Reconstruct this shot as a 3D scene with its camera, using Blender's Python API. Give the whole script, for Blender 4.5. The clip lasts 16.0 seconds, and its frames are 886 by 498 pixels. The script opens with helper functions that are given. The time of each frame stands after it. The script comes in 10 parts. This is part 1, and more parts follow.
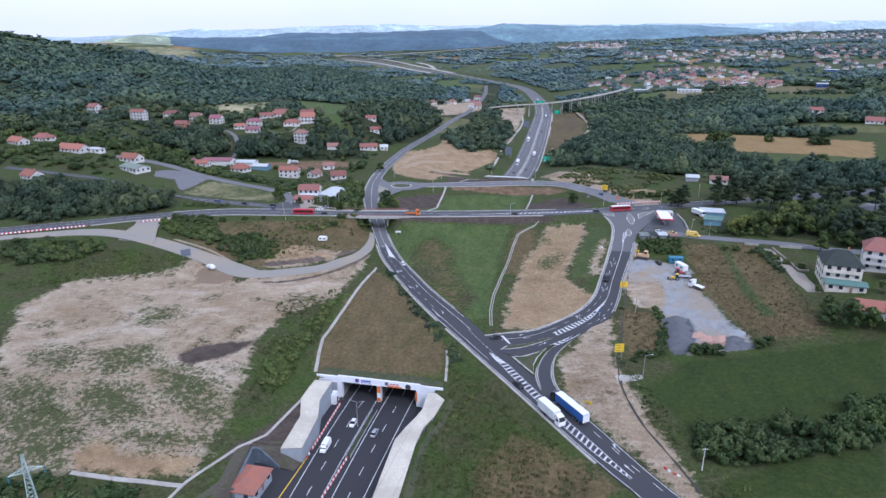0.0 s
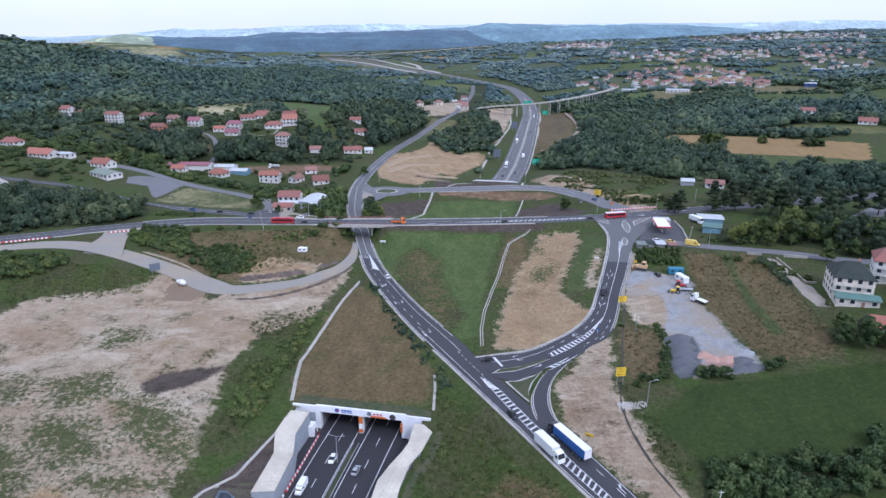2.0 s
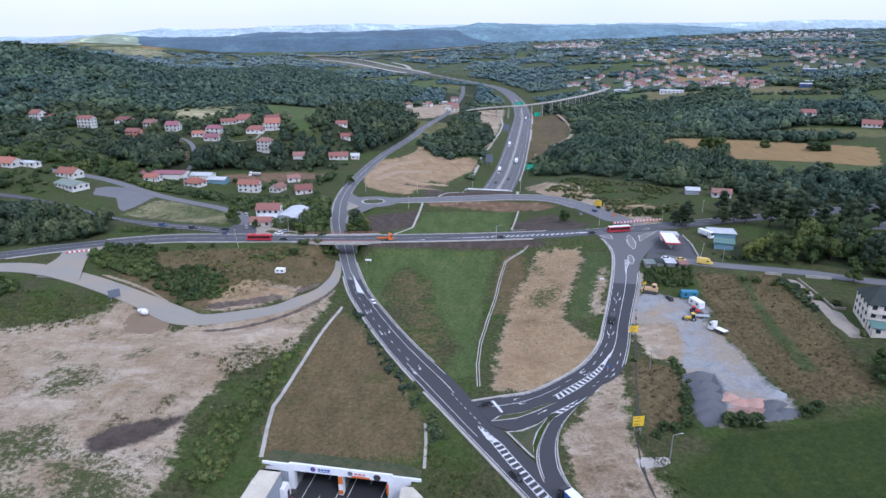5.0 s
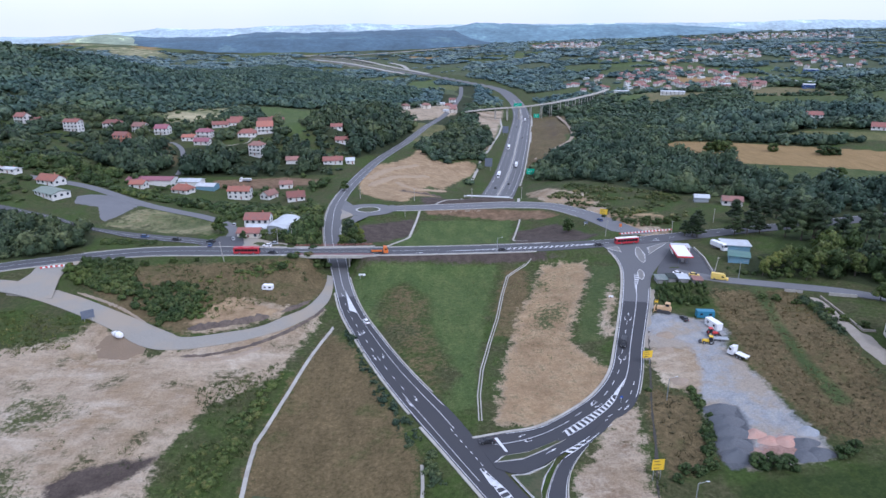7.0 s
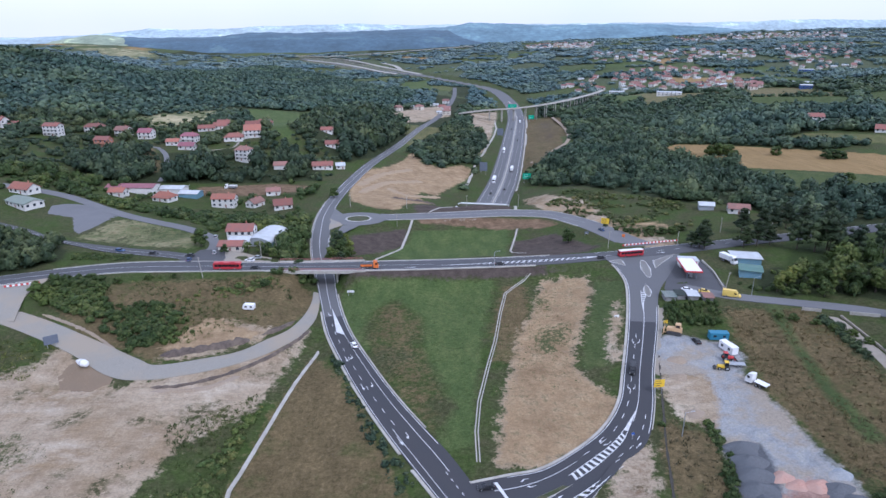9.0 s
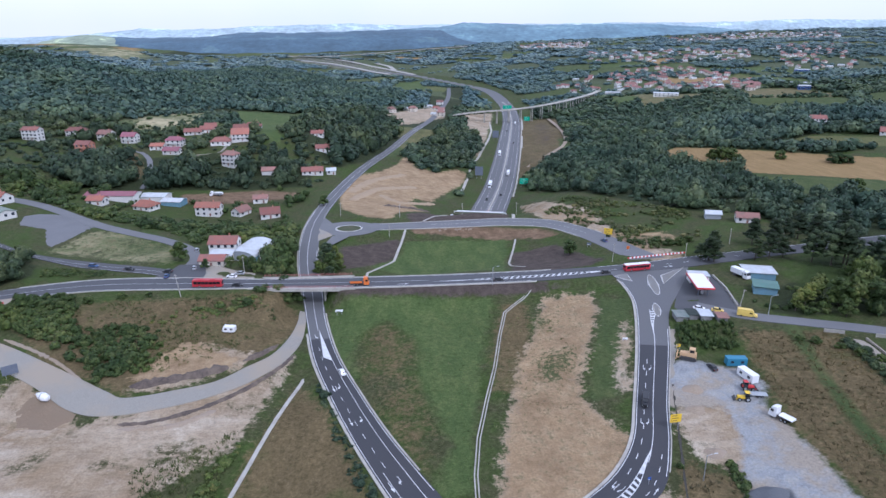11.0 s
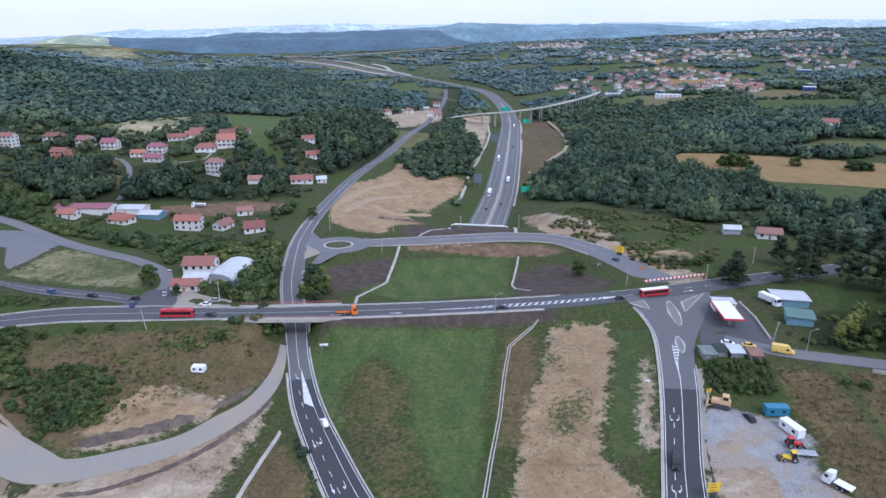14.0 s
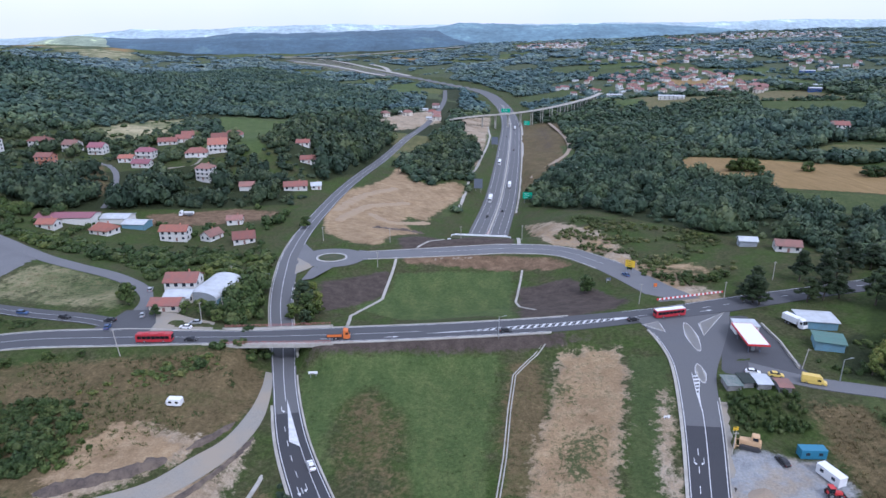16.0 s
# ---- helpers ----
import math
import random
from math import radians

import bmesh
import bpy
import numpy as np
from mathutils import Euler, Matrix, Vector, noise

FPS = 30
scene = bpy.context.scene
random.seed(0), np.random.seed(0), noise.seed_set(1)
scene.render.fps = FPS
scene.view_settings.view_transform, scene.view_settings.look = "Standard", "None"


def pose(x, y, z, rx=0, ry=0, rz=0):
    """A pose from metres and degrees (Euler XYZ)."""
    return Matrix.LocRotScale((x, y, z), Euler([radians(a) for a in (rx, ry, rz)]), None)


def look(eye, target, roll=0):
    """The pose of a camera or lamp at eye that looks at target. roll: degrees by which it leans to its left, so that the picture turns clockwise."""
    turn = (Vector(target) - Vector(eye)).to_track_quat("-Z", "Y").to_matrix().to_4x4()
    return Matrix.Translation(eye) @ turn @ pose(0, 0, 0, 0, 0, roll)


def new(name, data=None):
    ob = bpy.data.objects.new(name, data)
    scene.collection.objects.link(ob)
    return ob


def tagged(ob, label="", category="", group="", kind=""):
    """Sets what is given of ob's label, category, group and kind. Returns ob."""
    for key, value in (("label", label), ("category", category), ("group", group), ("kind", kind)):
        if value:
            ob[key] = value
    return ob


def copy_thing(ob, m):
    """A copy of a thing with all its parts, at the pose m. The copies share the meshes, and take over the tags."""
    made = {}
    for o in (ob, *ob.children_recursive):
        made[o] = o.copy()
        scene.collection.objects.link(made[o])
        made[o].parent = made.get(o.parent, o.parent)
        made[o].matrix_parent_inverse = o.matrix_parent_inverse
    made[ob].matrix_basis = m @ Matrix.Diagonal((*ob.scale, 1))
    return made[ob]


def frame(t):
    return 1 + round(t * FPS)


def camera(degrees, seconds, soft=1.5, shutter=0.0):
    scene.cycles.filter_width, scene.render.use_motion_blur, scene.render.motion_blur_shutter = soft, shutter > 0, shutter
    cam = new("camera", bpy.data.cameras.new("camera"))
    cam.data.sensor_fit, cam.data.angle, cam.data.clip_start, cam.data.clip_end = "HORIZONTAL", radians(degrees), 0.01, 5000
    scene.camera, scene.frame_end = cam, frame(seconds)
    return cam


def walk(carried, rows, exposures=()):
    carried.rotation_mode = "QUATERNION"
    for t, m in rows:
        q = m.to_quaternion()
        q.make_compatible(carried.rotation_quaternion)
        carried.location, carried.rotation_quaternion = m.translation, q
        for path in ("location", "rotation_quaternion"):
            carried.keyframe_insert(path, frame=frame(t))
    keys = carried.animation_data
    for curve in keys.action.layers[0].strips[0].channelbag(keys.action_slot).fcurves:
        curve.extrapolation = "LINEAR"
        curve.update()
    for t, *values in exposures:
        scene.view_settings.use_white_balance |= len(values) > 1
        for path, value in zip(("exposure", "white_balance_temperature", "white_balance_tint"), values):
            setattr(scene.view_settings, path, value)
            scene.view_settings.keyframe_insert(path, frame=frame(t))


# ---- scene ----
cam = camera(69.31, 16.0)
# seconds, place, pitch, lean, heading
ROWS = [
    (0, 0.00, -0.00, 105.00, -18.99, -0.07, -0.00),
    (0.5, 0.11, 4.56, 104.86, -19.00, -0.07, -0.30),
    (1, 0.21, 9.13, 104.72, -19.01, -0.07, -0.60),
    (1.5, 0.29, 13.71, 104.62, -19.01, -0.07, -0.89),
    (2, 0.36, 18.32, 104.56, -19.02, -0.07, -1.16),
    (2.5, 0.42, 22.94, 104.53, -19.03, -0.06, -1.42),
    (3, 0.48, 27.58, 104.53, -19.03, -0.06, -1.64),
    (3.5, 0.53, 32.22, 104.55, -19.04, -0.05, -1.82),
    (4, 0.60, 36.86, 104.59, -19.04, -0.05, -1.94),
    (5, 0.78, 46.14, 104.68, -19.04, -0.04, -2.07),
    (6, 1.03, 55.44, 104.80, -19.04, -0.03, -2.14),
    (7, 1.39, 64.76, 104.92, -19.04, -0.02, -2.27),
    (8, 1.86, 74.11, 105.03, -19.04, 0.00, -2.52),
    (9, 2.33, 83.45, 105.15, -19.04, 0.02, -2.84),
    (10, 2.69, 92.75, 105.31, -19.05, 0.03, -3.14),
    (11, 3.01, 102.07, 105.47, -19.05, 0.03, -3.38),
    (12, 3.41, 111.47, 105.57, -19.06, 0.03, -3.56),
    (13, 4.00, 121.00, 105.57, -19.06, 0.04, -3.64),
    (14, 4.75, 130.61, 105.50, -19.05, 0.05, -3.66),
    (15, 5.48, 140.14, 105.50, -19.04, 0.07, -3.68),
    (16, 6.13, 149.58, 105.59, -19.03, 0.09, -3.71),
]
walk(cam, [(t, pose(x, y, z, 90 + pitch, lean, heading)) for t, x, y, z, pitch, lean, heading in ROWS], [(0, 0.07, 5300, 20), (16, 0.07, 5300, 20)])

# ---------------------------------------------------------------- sky, sun
SUN_HEIGHT, SUN_TURN = radians(46), radians(150)
world = bpy.data.worlds.new("overcast")
scene.world = world
world.use_nodes = True
wn = world.node_tree.nodes
wl = world.node_tree.links
wn.clear()
sky = wn.new("ShaderNodeTexSky")
sky.sky_type, sky.sun_disc, sky.sun_elevation, sky.sun_rotation = "NISHITA", False, SUN_HEIGHT, SUN_TURN
sky.air_density, sky.dust_density = 1.0, 3.0
blue = wn.new("ShaderNodeBackground")
blue.inputs["Strength"].default_value = 0.05
cloud = wn.new("ShaderNodeBackground")
cloud.inputs["Strength"].default_value = 0.85
# a closed, softly mottled cloud cover
coords = wn.new("ShaderNodeTexCoord")
mottle = wn.new("ShaderNodeTexNoise")
mottle.inputs["Scale"].default_value, mottle.inputs["Detail"].default_value = 3.0, 5
tones = wn.new("ShaderNodeValToRGB")
tones.color_ramp.elements[0].position, tones.color_ramp.elements[0].color = 0.3, (0.9, 0.95, 1.0, 1)
tones.color_ramp.elements[1].position, tones.color_ramp.elements[1].color = 0.65, (1.0, 1.0, 1.0, 1)
both = wn.new("ShaderNodeAddShader")
wout = wn.new("ShaderNodeOutputWorld")
wl.new(coords.outputs["Generated"], mottle.inputs["Vector"])
wl.new(mottle.outputs["Fac"], tones.inputs["Fac"])
wl.new(tones.outputs["Color"], cloud.inputs["Color"])
wl.new(sky.outputs["Color"], blue.inputs["Color"])
wl.new(blue.outputs[0], both.inputs[0])
wl.new(cloud.outputs[0], both.inputs[1])
wl.new(both.outputs[0], wout.inputs["Surface"])
sun_data = bpy.data.lights.new("sun", "SUN")
sun_data.energy, sun_data.angle, sun_data.color = 1.5, radians(12), (1.0, 0.97, 0.92)
sun = new("sun", sun_data)
sun.matrix_world = look((0, 0, 0), (-math.sin(SUN_TURN) * math.cos(SUN_HEIGHT), -math.cos(SUN_TURN) * math.cos(SUN_HEIGHT), -math.sin(SUN_HEIGHT)))

# ---------------------------------------------------------------- materials
def nodes_of(name):
    m = bpy.data.materials.new(name)
    m.use_nodes = True
    return m, m.node_tree.nodes, m.node_tree.links, m.node_tree.nodes["Principled BSDF"]


def noise_node(n, l, scale, detail=4, rough=0.6, kind="Object", vector=None, stretch=None):
    tex = n.new("ShaderNodeTexNoise")
    tex.inputs["Scale"].default_value, tex.inputs["Detail"].default_value, tex.inputs["Roughness"].default_value = scale, detail, rough
    if vector is None:
        vector = n.new("ShaderNodeTexCoord").outputs[kind]
    if stretch:
        mp = n.new("ShaderNodeMapping")
        mp.inputs["Scale"].default_value = stretch
        l.new(vector, mp.inputs["Vector"])
        vector = mp.outputs["Vector"]
    l.new(vector, tex.inputs["Vector"])
    return tex.outputs["Fac"]


def ramp(n, l, fac, stops):
    r = n.new("ShaderNodeValToRGB")
    e = r.color_ramp.elements
    while len(e) < len(stops):
        e.new(0.5)
    for k, (p, c) in enumerate(stops):
        e[k].position, e[k].color = p, (*c, 1)
    l.new(fac, r.inputs["Fac"])
    return r.outputs["Color"]


def mix(n, l, fac, a, b, how="MIX"):
    m = n.new("ShaderNodeMix")
    m.data_type, m.blend_type = "RGBA", how
    for value, socket in ((fac, m.inputs[0]), (a, m.inputs[6]), (b, m.inputs[7])):
        if isinstance(value, (int, float)):
            socket.default_value = value
        elif isinstance(value, tuple):
            socket.default_value = (*value, 1)
        else:
            l.new(value, socket)
    return m.outputs[2]


def arith(n, l, how, a, b, c=None, clamp=False):
    m = n.new("ShaderNodeMath")
    m.operation, m.use_clamp = how, clamp
    for value, socket in zip((a, b, c), m.inputs):
        if value is None:
            continue
        if isinstance(value, (int, float)):
            socket.default_value = value
        else:
            l.new(value, socket)
    return m.outputs[0]


def bump(n, l, p, fac, strength=0.3, distance=0.02):
    b = n.new("ShaderNodeBump")
    b.inputs["Strength"].default_value, b.inputs["Distance"].default_value = strength, distance
    l.new(fac, b.inputs["Height"])
    l.new(b.outputs["Normal"], p.inputs["Normal"])


def surface(name, dark, light, scale=2.0, rough=0.8, patch=None, patch_scale=0.15, relief=0.2, relief_scale=None, metal=0.0, vary=0.0, stretch=None, depth=0.02):
    """A weathered surface: fine grain between two colours, larger patches of a third, fine relief."""
    m, n, l, p = nodes_of(name)
    grain = noise_node(n, l, scale, 6, 0.65, stretch=stretch)
    col = ramp(n, l, grain, [(0.3, dark), (0.7, light)])
    if patch:
        big = noise_node(n, l, patch_scale, 5, 0.6)
        soft = ramp(n, l, big, [(0.42, (0, 0, 0)), (0.62, (1, 1, 1))])
        col = mix(n, l, soft, col, patch)
    if vary:
        info = n.new("ShaderNodeObjectInfo")
        v = arith(n, l, "MULTIPLY_ADD", info.outputs["Random"], 2 * vary, 1 - vary)
        hsv = n.new("ShaderNodeHueSaturation")
        l.new(v, hsv.inputs["Value"])
        l.new(col, hsv.inputs["Color"])
        col = hsv.outputs["Color"]
    l.new(col, p.inputs["Base Color"])
    p.inputs["Roughness"].default_value, p.inputs["Metallic"].default_value = rough, metal
    if relief:
        bump(n, l, p, noise_node(n, l, relief_scale or scale * 3, 4), relief, depth)
    return m


def leaves(name, dark, light, tint):
    """Foliage: crown by crown lighter or darker, with leafy grain and slow drifts of hue over the wood."""
    m, n, l, p = nodes_of(name)
    pos = n.new("ShaderNodeNewGeometry").outputs["Position"]
    tone = n.new("ShaderNodeAttribute")
    tone.attribute_name = "tone"
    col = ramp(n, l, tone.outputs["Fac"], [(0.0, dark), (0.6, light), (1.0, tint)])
    grain = noise_node(n, l, 1.3, 4, 0.7, vector=pos)
    col = mix(n, l, 1.0, col, ramp(n, l, grain, [(0.3, (0.62, 0.64, 0.62)), (0.5, (1, 1, 1)), (0.7, (1.42, 1.4, 1.3))]), "MULTIPLY")
    large = noise_node(n, l, 0.009, 4, 0.6, vector=pos)
    col = mix(n, l, 1.0, col, ramp(n, l, large, [(0.36, (0.78, 0.86, 0.92)), (0.5, (1, 1, 1)), (0.64, (1.28, 1.18, 0.95))]), "MULTIPLY")
    groups = noise_node(n, l, 0.045, 3, 0.6, vector=pos)
    col = mix(n, l, 1.0, col, ramp(n, l, groups, [(0.36, (0.76, 0.8, 0.82)), (0.5, (1, 1, 1)), (0.64, (1.26, 1.2, 1.02))]), "MULTIPLY")
    l.new(col, p.inputs["Base Color"])
    p.inputs["Roughness"].default_value = 0.6
    p.inputs["Specular IOR Level"].default_value = 0.18
    bump(n, l, p, grain, 0.6, 0.5)
    return m


ASPHALT = surface("asphalt_new", (0.03, 0.031, 0.036), (0.048, 0.05, 0.057), 6.0, 0.82, (0.042, 0.042, 0.047), 0.09, 0.15)
ASPHALT_FRESH = surface("asphalt_fresh", (0.02, 0.021, 0.025), (0.034, 0.035, 0.041), 5.0, 0.85, (0.028, 0.028, 0.032), 0.08, 0.15)
ASPHALT_WORN = surface("asphalt_greyed", (0.088, 0.09, 0.097), (0.132, 0.134, 0.141), 3.0, 0.9, (0.112, 0.113, 0.117), 0.06, 0.2)
ASPHALT_OLD = surface("asphalt_worn", (0.115, 0.118, 0.125), (0.17, 0.172, 0.178), 4.0, 0.9, (0.13, 0.132, 0.138), 0.07, 0.2)
ASPHALT_MID = surface("asphalt_grey", (0.058, 0.06, 0.067), (0.088, 0.09, 0.097), 4.0, 0.9, (0.068, 0.07, 0.076), 0.07, 0.2)
CRUSHED = surface("crushed_stone", (0.2, 0.19, 0.165), (0.3, 0.285, 0.25), 3.0, 0.95, (0.29, 0.25, 0.195), 0.06, 0.5)
PAINT = surface("road_paint", (0.5, 0.51, 0.52), (0.68, 0.69, 0.7), 5.0, 0.6, (0.46, 0.47, 0.48), 0.6, 0.1)
CONCRETE = surface("pale_concrete", (0.33, 0.315, 0.28), (0.44, 0.425, 0.38), 1.5, 0.85, (0.3, 0.285, 0.25), 0.2, 0.15)
CONCRETE_GREY = surface("grey_concrete", (0.24, 0.275, 0.305), (0.33, 0.365, 0.395), 1.2, 0.85, (0.27, 0.29, 0.31), 0.2, 0.15)
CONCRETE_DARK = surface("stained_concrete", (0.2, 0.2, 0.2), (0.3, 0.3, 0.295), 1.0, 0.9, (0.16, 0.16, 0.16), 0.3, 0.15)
WHITE_WALL = surface("white_render", (0.7, 0.72, 0.75), (0.82, 0.83, 0.85), 1.2, 0.7, (0.68, 0.69, 0.71), 0.2, 0.05)


def paint(name, col, rough=0.35, metal=0.0, vary=0.06):
    """Sprayed or moulded colour with slight dirt."""
    d = tuple(c * (1 - vary * 2) for c in col)
    return surface(name, d, col, 1.2, rough, None, 0.2, 0.03, metal=metal)


CAR_WHITE = paint("car_white", (0.78, 0.79, 0.8))
CAR_SILVER = paint("car_silver", (0.42, 0.44, 0.46), 0.3, 0.4)
CAR_BLACK = paint("car_black", (0.02, 0.021, 0.024))
CAR_BLUE = paint("car_blue", (0.045, 0.09, 0.2))
CAR_RED = paint("bus_red", (0.42, 0.03, 0.04))
TRUCK_BLUE = paint("tarpaulin_blue", (0.03, 0.11, 0.33), 0.6)
ORANGE = paint("orange_paint", (0.62, 0.16, 0.03), 0.5)
YELLOW = paint("yellow_paint", (0.72, 0.48, 0.03), 0.5)
VAN_YELLOW = paint("pale_yellow_paint", (0.68, 0.5, 0.12), 0.45)
RED_PAINT = paint("red_paint", (0.5, 0.04, 0.04), 0.5)
BLUE_SIGN = paint("blue_sign", (0.03, 0.1, 0.4), 0.5)
GREEN_SIGN = paint("green_sign", (0.0, 0.36, 0.22), 0.5)
SIGN_GREY = surface("sign_back", (0.1, 0.12, 0.16), (0.14, 0.16, 0.2), 1.0, 0.6, None, 0.2, 0.05)
CONTAINER_BLUE = paint("container_blue", (0.035, 0.19, 0.3), 0.55)
SHED_TEAL = surface("teal_sheet", (0.12, 0.24, 0.32), (0.17, 0.31, 0.4), 2.0, 0.6, (0.14, 0.25, 0.3), 0.4, 0.1)
RUBBER = surface("rubber", (0.015, 0.015, 0.016), (0.03, 0.03, 0.03), 8, 0.85)
GLASS_DARK = paint("tinted_glass", (0.012, 0.015, 0.02), 0.08)
WINDOW = paint("window_glass", (0.03, 0.04, 0.055), 0.1)
STEEL = surface("galvanised_steel", (0.34, 0.36, 0.38), (0.46, 0.48, 0.5), 4, 0.45, None, 0.2, 0.05, metal=0.6)
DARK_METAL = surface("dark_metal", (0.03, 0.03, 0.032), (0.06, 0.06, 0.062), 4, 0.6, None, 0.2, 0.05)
LAMP_RED = paint("red_lens", (0.4, 0.01, 0.01), 0.2)
LAMP_CLEAR = paint("clear_lens", (0.7, 0.72, 0.72), 0.15)
WOOD_POLE = surface("weathered_pole", (0.3, 0.28, 0.25), (0.46, 0.44, 0.4), 3, 0.85, None, 0.2, 0.2)
ROOF_RED = surface("clay_tiles_red", (0.2, 0.075, 0.06), (0.29, 0.12, 0.095), 3.0, 0.85, (0.2, 0.1, 0.085), 0.3, 0.5, 5.0, vary=0.22, stretch=(0.5, 2, 2))
ROOF_ORANGE = surface("clay_tiles_orange", (0.26, 0.095, 0.065), (0.37, 0.148, 0.105), 3.0, 0.85, (0.26, 0.12, 0.09), 0.3, 0.5, 5.0, vary=0.15, stretch=(0.5, 2, 2))
ROOF_BROWN = surface("clay_tiles_brown", (0.2, 0.1, 0.085), (0.3, 0.16, 0.13), 3.0, 0.85, (0.2, 0.12, 0.1), 0.3, 0.5, 5.0, vary=0.15, stretch=(0.5, 2, 2))
ROOF_PURPLE = surface("plum_sheet_roof", (0.2, 0.07, 0.09), (0.28, 0.11, 0.13), 3.0, 0.7, (0.21, 0.09, 0.11), 0.2, 0.3, 5.0, vary=0.1, stretch=(0.3, 3, 3))
ROOF_DARK = surface("dark_green_tiles", (0.018, 0.027, 0.024), (0.036, 0.048, 0.043), 3.0, 0.95, (0.036, 0.044, 0.04), 0.3, 0.4, 5.0, stretch=(0.5, 2, 2))
ROOF_GREEN = surface("green_sheet_roof", (0.06, 0.14, 0.12), (0.1, 0.2, 0.17), 2.0, 0.6, (0.09, 0.16, 0.14), 0.3, 0.3, 4.0, stretch=(0.3, 3, 3))
ROOF_SAGE = surface("sage_sheet_roof", (0.15, 0.19, 0.155), (0.2, 0.245, 0.2), 1.5, 0.6, (0.17, 0.2, 0.17), 0.3, 0.1)
ROOF_PALE = surface("pale_sheet_roof", (0.4, 0.43, 0.46), (0.54, 0.57, 0.6), 2.0, 0.55, (0.4, 0.42, 0.43), 0.3, 0.3, 4.0, stretch=(0.3, 3, 3))
PLASTER = surface("white_plaster", (0.52, 0.52, 0.5), (0.68, 0.68, 0.66), 2.0, 0.85, (0.6, 0.59, 0.56), 0.3, 0.1, vary=0.12)
PLASTER_CREAM = surface("cream_plaster", (0.55, 0.5, 0.42), (0.68, 0.63, 0.54), 2.0, 0.85, (0.5, 0.46, 0.4), 0.3, 0.1, vary=0.12)
BRICK_WALL = surface("bare_block_wall", (0.36, 0.14, 0.09), (0.48, 0.2, 0.13), 4.0, 0.9, (0.4, 0.2, 0.14), 0.4, 0.3)
ISLAND_FILL = surface("island_paving", (0.15, 0.15, 0.15), (0.21, 0.21, 0.205), 3.0, 0.9, (0.17, 0.165, 0.15), 0.3, 0.2)
GRAVEL_BLUE = surface("bluish_gravel", (0.2, 0.225, 0.25), (0.33, 0.355, 0.38), 2.5, 0.95, (0.34, 0.32, 0.29), 0.07, 0.6, depth=0.06)
GRAVEL_DARK = surface("dark_chippings", (0.085, 0.09, 0.1), (0.13, 0.138, 0.15), 2.5, 0.95, (0.1, 0.108, 0.12), 0.2, 0.6, depth=0.06)
GRAVEL_RED = surface("reddish_chippings", (0.36, 0.2, 0.15), (0.48, 0.3, 0.24), 2.5, 0.95, (0.4, 0.27, 0.22), 0.2, 0.6, depth=0.06)
SAND = surface("tan_sand", (0.22, 0.17, 0.12), (0.32, 0.26, 0.19), 2.5, 0.95, (0.27, 0.22, 0.17), 0.2, 0.5, depth=0.06)
SAND_WARM = surface("graded_sand", (0.25, 0.185, 0.115), (0.36, 0.275, 0.175), 1.5, 0.95, (0.3, 0.225, 0.145), 0.15, 0.4, depth=0.06)
GRASS_STRIP = surface("verge_grass", (0.026, 0.04, 0.014), (0.055, 0.07, 0.026), 1.2, 0.95, (0.07, 0.07, 0.034), 0.3, 0.7, depth=0.15)
SLAB_TOP = surface("cream_concrete", (0.46, 0.425, 0.345), (0.6, 0.56, 0.465), 1.5, 0.85, (0.42, 0.385, 0.315), 0.12, 0.15)
PAVED = surface("paved_yard", (0.25, 0.222, 0.182), (0.34, 0.305, 0.255), 2.0, 0.9, (0.27, 0.235, 0.19), 0.3, 0.2)
DITCH = surface("ditch_mud", (0.03, 0.028, 0.022), (0.06, 0.055, 0.045), 2.0, 0.9)
# ---------------------------------------------------------------- the lie of the land
# Roads: stations of left edge, right edge, height.
RAMP_ROAD = [(168, -160, 182, -152, -7), (99, 20, 113, 27, -5.7), (63, 95, 77, 99, -5.2), (52, 118, 65.5, 120, -5.1), (48.6, 130.5, 59.2, 130.3, -5), (43.9, 139, 53.4, 141.8, -5), (37.4, 151.7, 45.4, 160, -5), (30.1, 167, 39.5, 172, -5),
             (19.1, 189, 29, 191, -4.8), (7.5, 212, 18.5, 213, -4.5), (0.8, 225, 11.5, 229, -4.2), (-6.5, 240.1, 5.2, 241, -4), (-14.3, 257.8, -3.4, 258, -3.8),
             (-22.3, 278.6, -12.4, 279, -3.6), (-30.6, 303.5, -22.2, 305, -3.4), (-37.2, 333.8, -29.3, 333.5, -3.1)]
RAMP_ROAD += [(-42.6, 360, -33.6, 360, -2.8),
             (-50, 397, -40.6, 397, -2.8), (-54, 430, -44, 430, -2.8), (-55.5, 470, -46.5, 469, -2.9), (-51.5, 532, -42.5, 530, -4), (-38.5, 635, -29.5, 633, -7),
             (-15.5, 761, -6.5, 758, -12), (8, 914, 17, 911, -18), (44, 1109, 53, 1106, -25), (89, 1471, 98, 1468, -35), (112, 1775, 121, 1773, -40)]
